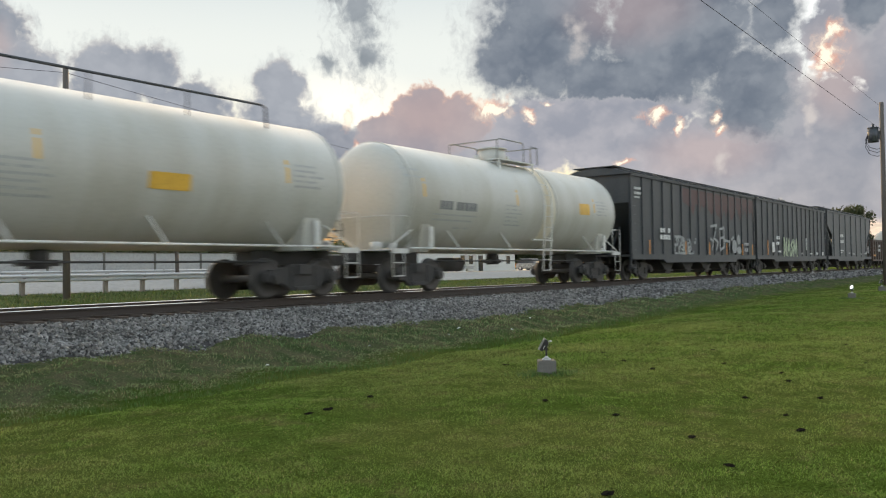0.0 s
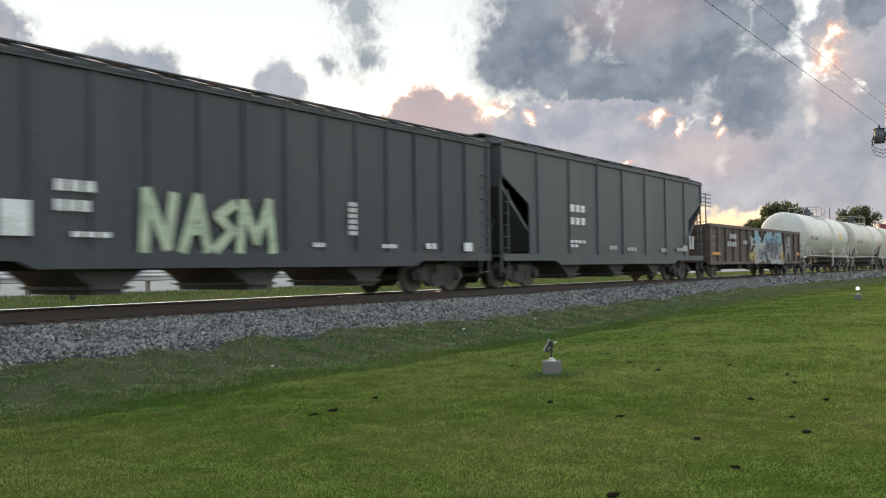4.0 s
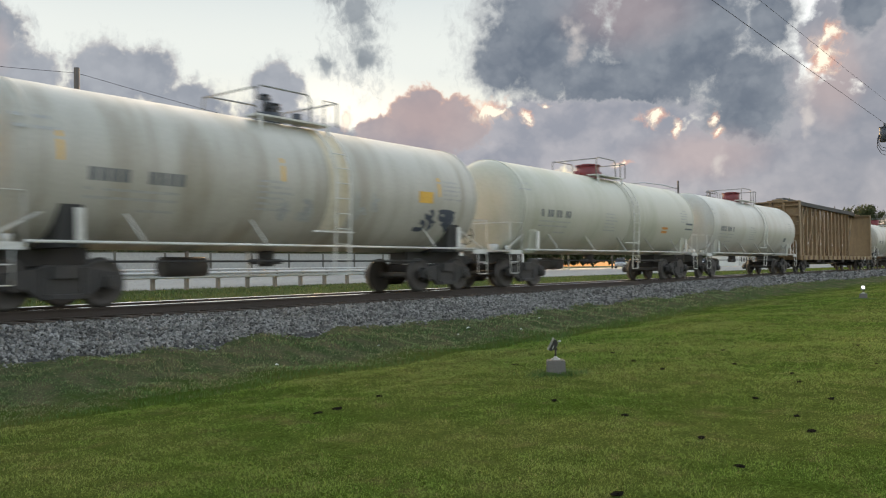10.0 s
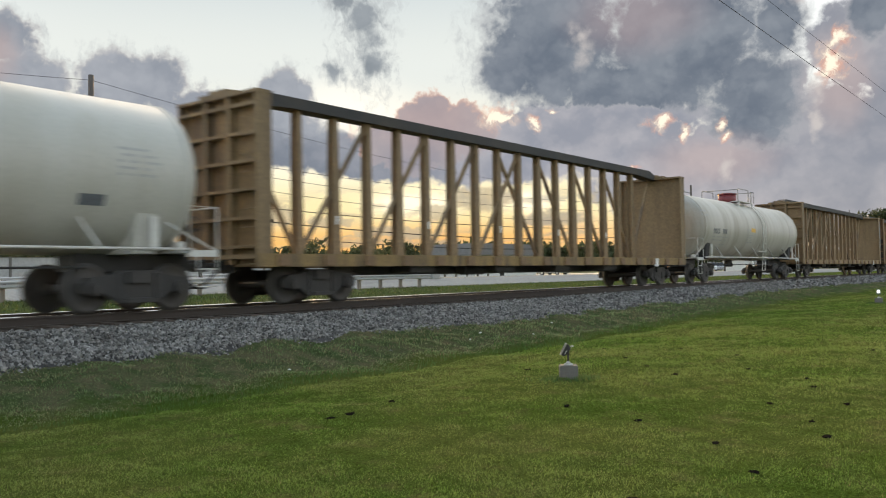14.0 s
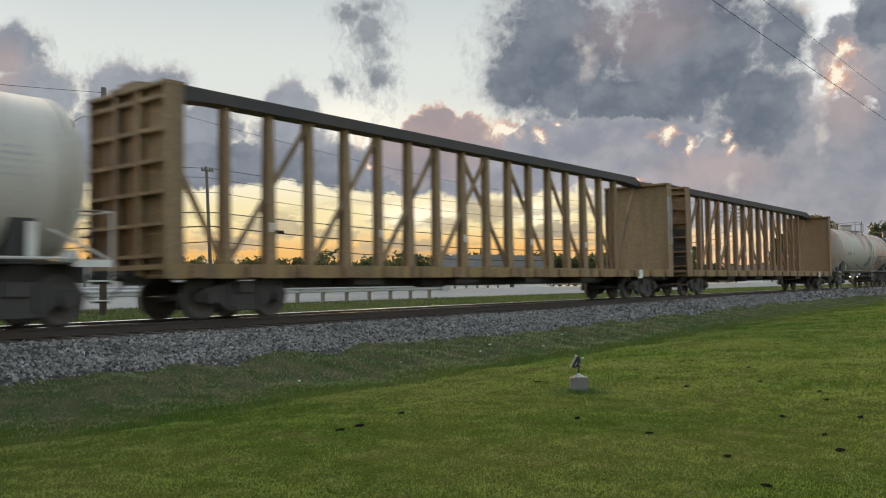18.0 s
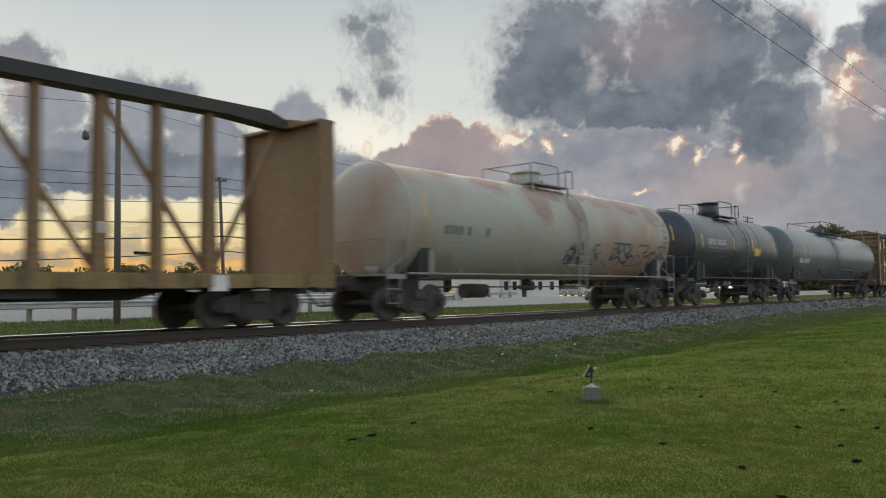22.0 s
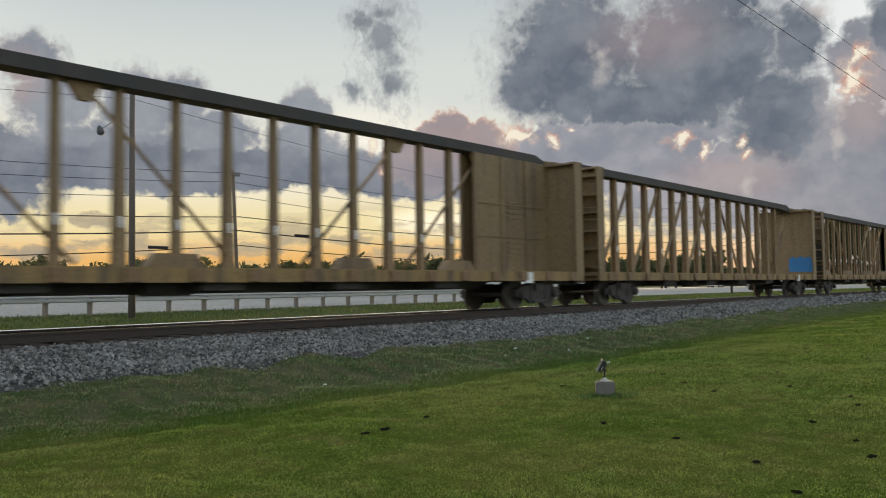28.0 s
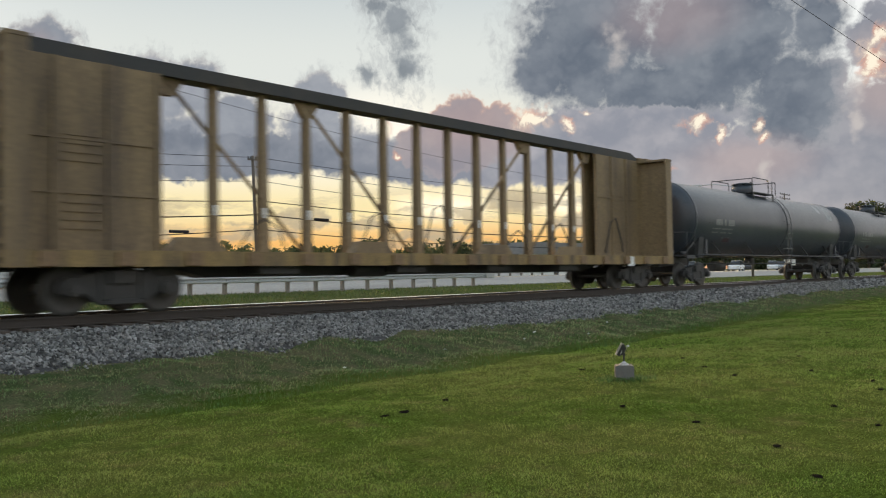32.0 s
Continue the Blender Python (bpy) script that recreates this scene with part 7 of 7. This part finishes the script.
    for i, (x, y) in enumerate(spots):
        r = random.Random(i)
        bm = B()
        bmesh.ops.create_icosphere(bm, subdivisions=2, radius=1.0)
        sx, sy, sz = r.uniform(0.035, 0.07), r.uniform(0.02, 0.04), r.uniform(0.008, 0.014)
        for v in bm.verts:
            k = 1 + 0.9 * noise.noise((v.co.x * 2.2 + 9 * i, v.co.y * 2.2, v.co.z * 2.2))
            v.co = Vector((v.co.x * sx * k, v.co.y * sy * k, v.co.z * sz * k))
        ob = new("soil_clod", finish(bm, "soil_clod", dark_soil))
        ob.matrix_basis = pose(x, y, ground_z(x, y) + 0.010)
        tagged(ob, "dark crumbled clod of soil on the lawn", "soil clod", group="clods on the lawn")


sky_dome = build_sky()
build_ground()
build_track()
build_road()
far_woods()
long_wall()
low_house(88.0, 62.0, 0)
pole_lamp = utility_pole(17.0, 30.6, 8.6, "weathered timber pole with a street lamp arm", lamp=True)
utility_pole(36.6, 50.9, 9.5, "leaning weathered timber utility pole", arms=1, lean=-2.5, arm_len=0.5)
utility_pole(87.2, 34.0, 9.75, "weathered timber pole with a long lamp arm", lamp=True, long_arm=True)
utility_pole(146.8, 51.4, 13.6, "tall timber pole with several cross arms", arms=4, arm_len=2.4)
mid_pole = utility_pole(106.0, 51.0, 11.2, "leaning timber pole with a transformer and one short arm", arms=1, lean=-1.5, arm_len=0.8, r=0.13)
bm = B()
rod(bm, (-0.35, 0.1, 7.6), (-0.35, 0.1, 8.6), 0.28, 14)
part("transformer", bm, galv, mid_pole, "grey can transformer")
utility_pole(190.0, 40.0, 12.5, "thin timber pole beyond the road", r=0.12)
near_pole = utility_pole(52.2, 7.83, 9.6, "timber pole beside the lawn with a dark transformer", arms=0, r=0.15)
base_z = ground_z(52.2, 7.83, False)
bm = B()
rod(bm, (-0.12, 0.44, 7.38 - base_z), (-0.12, 0.44, 8.16 - base_z), 0.28, 18)
rod(bm, (-0.12, 0.44, 8.16 - base_z), (-0.12, 0.44, 8.20 - base_z), 0.30, 18)
tr_part = part("transformer", bm, valve_iron, near_pole, "dark grey can transformer")
bm = B()
for dx in (-0.12, 0.12):
    rod(bm, (-0.12 + dx, 0.44, 8.2 - base_z), (-0.12 + dx, 0.44, 8.42 - base_z), 0.04, 8)
part("bushing", bm, valve_iron, tr_part)
bm = B()
box(bm, -0.16, -0.08, 0.1, 0.2, 7.5 - base_z, 8.0 - base_z)
part("bracket", bm, valve_iron, tr_part)
for dz in (0.0, 0.18, 0.4):
    bm = B()
    tube(bm, [(-0.2, 0.66, 7.95 - base_z), (-0.25, 0.82, 7.5 - base_z - dz), (-0.2, 0.62, 7.1 - base_z - dz), (-0.15, 0.25, 6.95 - base_z - dz), (-0.1, 0.12, 7.0 - base_z - dz)], 0.016, 5)
    part("drop_wire", bm, wire_black, near_pole)
# wires: sagging spans between supports, (x, y, z) to (x, y, z)
for p, q, sag, r in (((-25, 30.6, 7.6), (17.0, 30.6, 8.4), 0.9, 0.009), ((17.0, 30.6, 8.4), (87.2, 34.0, 9.0), 1.7, 0.009),
                     ((-20, 50.9, 9.0), (36.6, 50.9, 9.4), 0.9, 0.02), ((36.6, 50.9, 9.4), (146.8, 51.4, 13.0), 1.8, 0.02),
                     ((-20, 51.5, 8.0), (36.6, 51.5, 8.8), 0.9, 0.02), ((36.6, 51.5, 8.8), (146.8, 51.4, 12.2), 2.2, 0.02),
                     ((-20, 50.4, 6.9), (36.6, 50.4, 7.6), 0.9, 0.02), ((36.6, 50.4, 7.6), (146.8, 51.4, 11.4), 2.6, 0.02),
                     ((-20, 50.6, 5.2), (36.6, 50.6, 6.15), 0.6, 0.035), ((36.6, 50.6, 6.15), (146.8, 51.2, 9.4), 1.8, 0.035),
                     ((-20, 50.7, 4.0), (36.6, 50.7, 5.15), 0.7, 0.045), ((36.6, 50.7, 5.15), (146.8, 51.2, 8.6), 2.2, 0.045),
                     ((-20, 50.6, 2.9), (36.6, 50.6, 4.05), 0.9, 0.035), ((36.6, 50.6, 4.05), (146.8, 51.2, 7.8), 2.4, 0.035),
                     ((-14, 7.95, 8.2), (52.2, 7.95, 8.12), 0.06, 0.009), ((-14, 7.9, 9.1), (52.2, 7.9, 9.4), 0.12, 0.006)):
    def line(t, p=p, q=q, sag=sag):
        return (p[0] + (q[0] - p[0]) * t, p[1] + (q[1] - p[1]) * t, p[2] + (q[2] - p[2]) * t - 4 * sag * t * (1 - t))
    cable(line, 0.0, 1.0, 24, r, "black overhead wire sagging between poles")
for x, y, z in ((42.5, 50.7, 5.0), (30.0, 50.6, 3.72)):
    bm = B()
    rod(bm, (-0.7, 0, 0), (0.7, 0, 0), 0.11, 10)
    ob = new("splice_case", finish(bm, "splice_case", wire_black))
    ob.matrix_basis = pose(x, y, z)
    tagged(ob, "black splice case hanging on the cable", "cable splice")
tree(215, 56, 15, "dark leafy tree beyond the road", 1, 0.5)
tree(330, 60, 20, "dark leafy tree beyond the road", 2)
tree(262, 75, 14, "dark leafy tree beyond the road", 5)
bm = B()
box(bm, 104, 176, 52.6, 80, -0.1, 0.21)
tagged(new("parking_lot", finish(bm, "parking_lot", lot_mat)), "pale concrete parking lot beyond the road", "parking lot", kind="structure")
low_house(204.0, 66.0, 0)
for x, y, turn, paint, label in ((134, 55, 12, car_white, "white parked sport utility car"), (142.6, 56.5, 25, car_dark, "dark grey parked estate car"), (151.5, 55.5, 20, car_white, "white parked family car"), (147.5, 60, 20, car_dark, "dark parked family car"), (128, 60, 22, car_silver, "silver parked family car"), (160, 57, 22, car_silver, "silver parked family car"), (102, 60, 80, car_silver, "silver parked car beside the low building")):
    motor_car(x, y, 0.21 if x > 104 else 0.13, turn, paint, label)
passing_car = motor_car(45, 40.5, 0.27, 0, car_dark, "dark sport utility car driving with headlights on")
flood_lamp(10.16, 5.77, -56, False)
flood_lamp(32.9, 6.05, 8, True)
flood_lamp(40.2, 6.2, -70, False)
build_lawn()
build_train()


# ---- what moves ----
def travel(t):
    """How far the train has run, in metres: it slows a little."""
    return 11.378 * t - 0.0054 * t * t


def motions():
    for car, mid in CARS:
        walk(car, [(t, pose(mid - travel(t), TRACK_Y, 0)) for t in range(0, 33, 2)])
    turned = {}
    for w, a in WHEELSETS:
        if a not in turned:
            walk(w, [(k / FPS, pose(a * 0.889, 0, RAIL_R) @ Matrix.Rotation(-travel(k / FPS) / RAIL_R, 4, "Y")) for k in range(0, 32 * FPS + 1)])
            turned[a] = w.animation_data
        else:
            w.rotation_mode = "QUATERNION"
            keys = w.animation_data_create()
            keys.action = turned[a].action
            keys.action_slot = turned[a].action_slot
    across = Vector((math.sin(radians(38)), -math.cos(radians(38)), 0))
    rows = []
    for t in range(0, 33, 4):
        rows.append((t, Matrix.Rotation(radians(0.078 * (t - 13)), 4, "Z") @ Matrix.Rotation(radians(-0.012 * (t - 13)), 4, across)))
    walk(sky_dome, rows)
    walk(passing_car, [(t, pose(51.2 - 19.2 * (t - 25.0), 40.5, 0.27)) for t in range(0, 33, 4)])


motions()
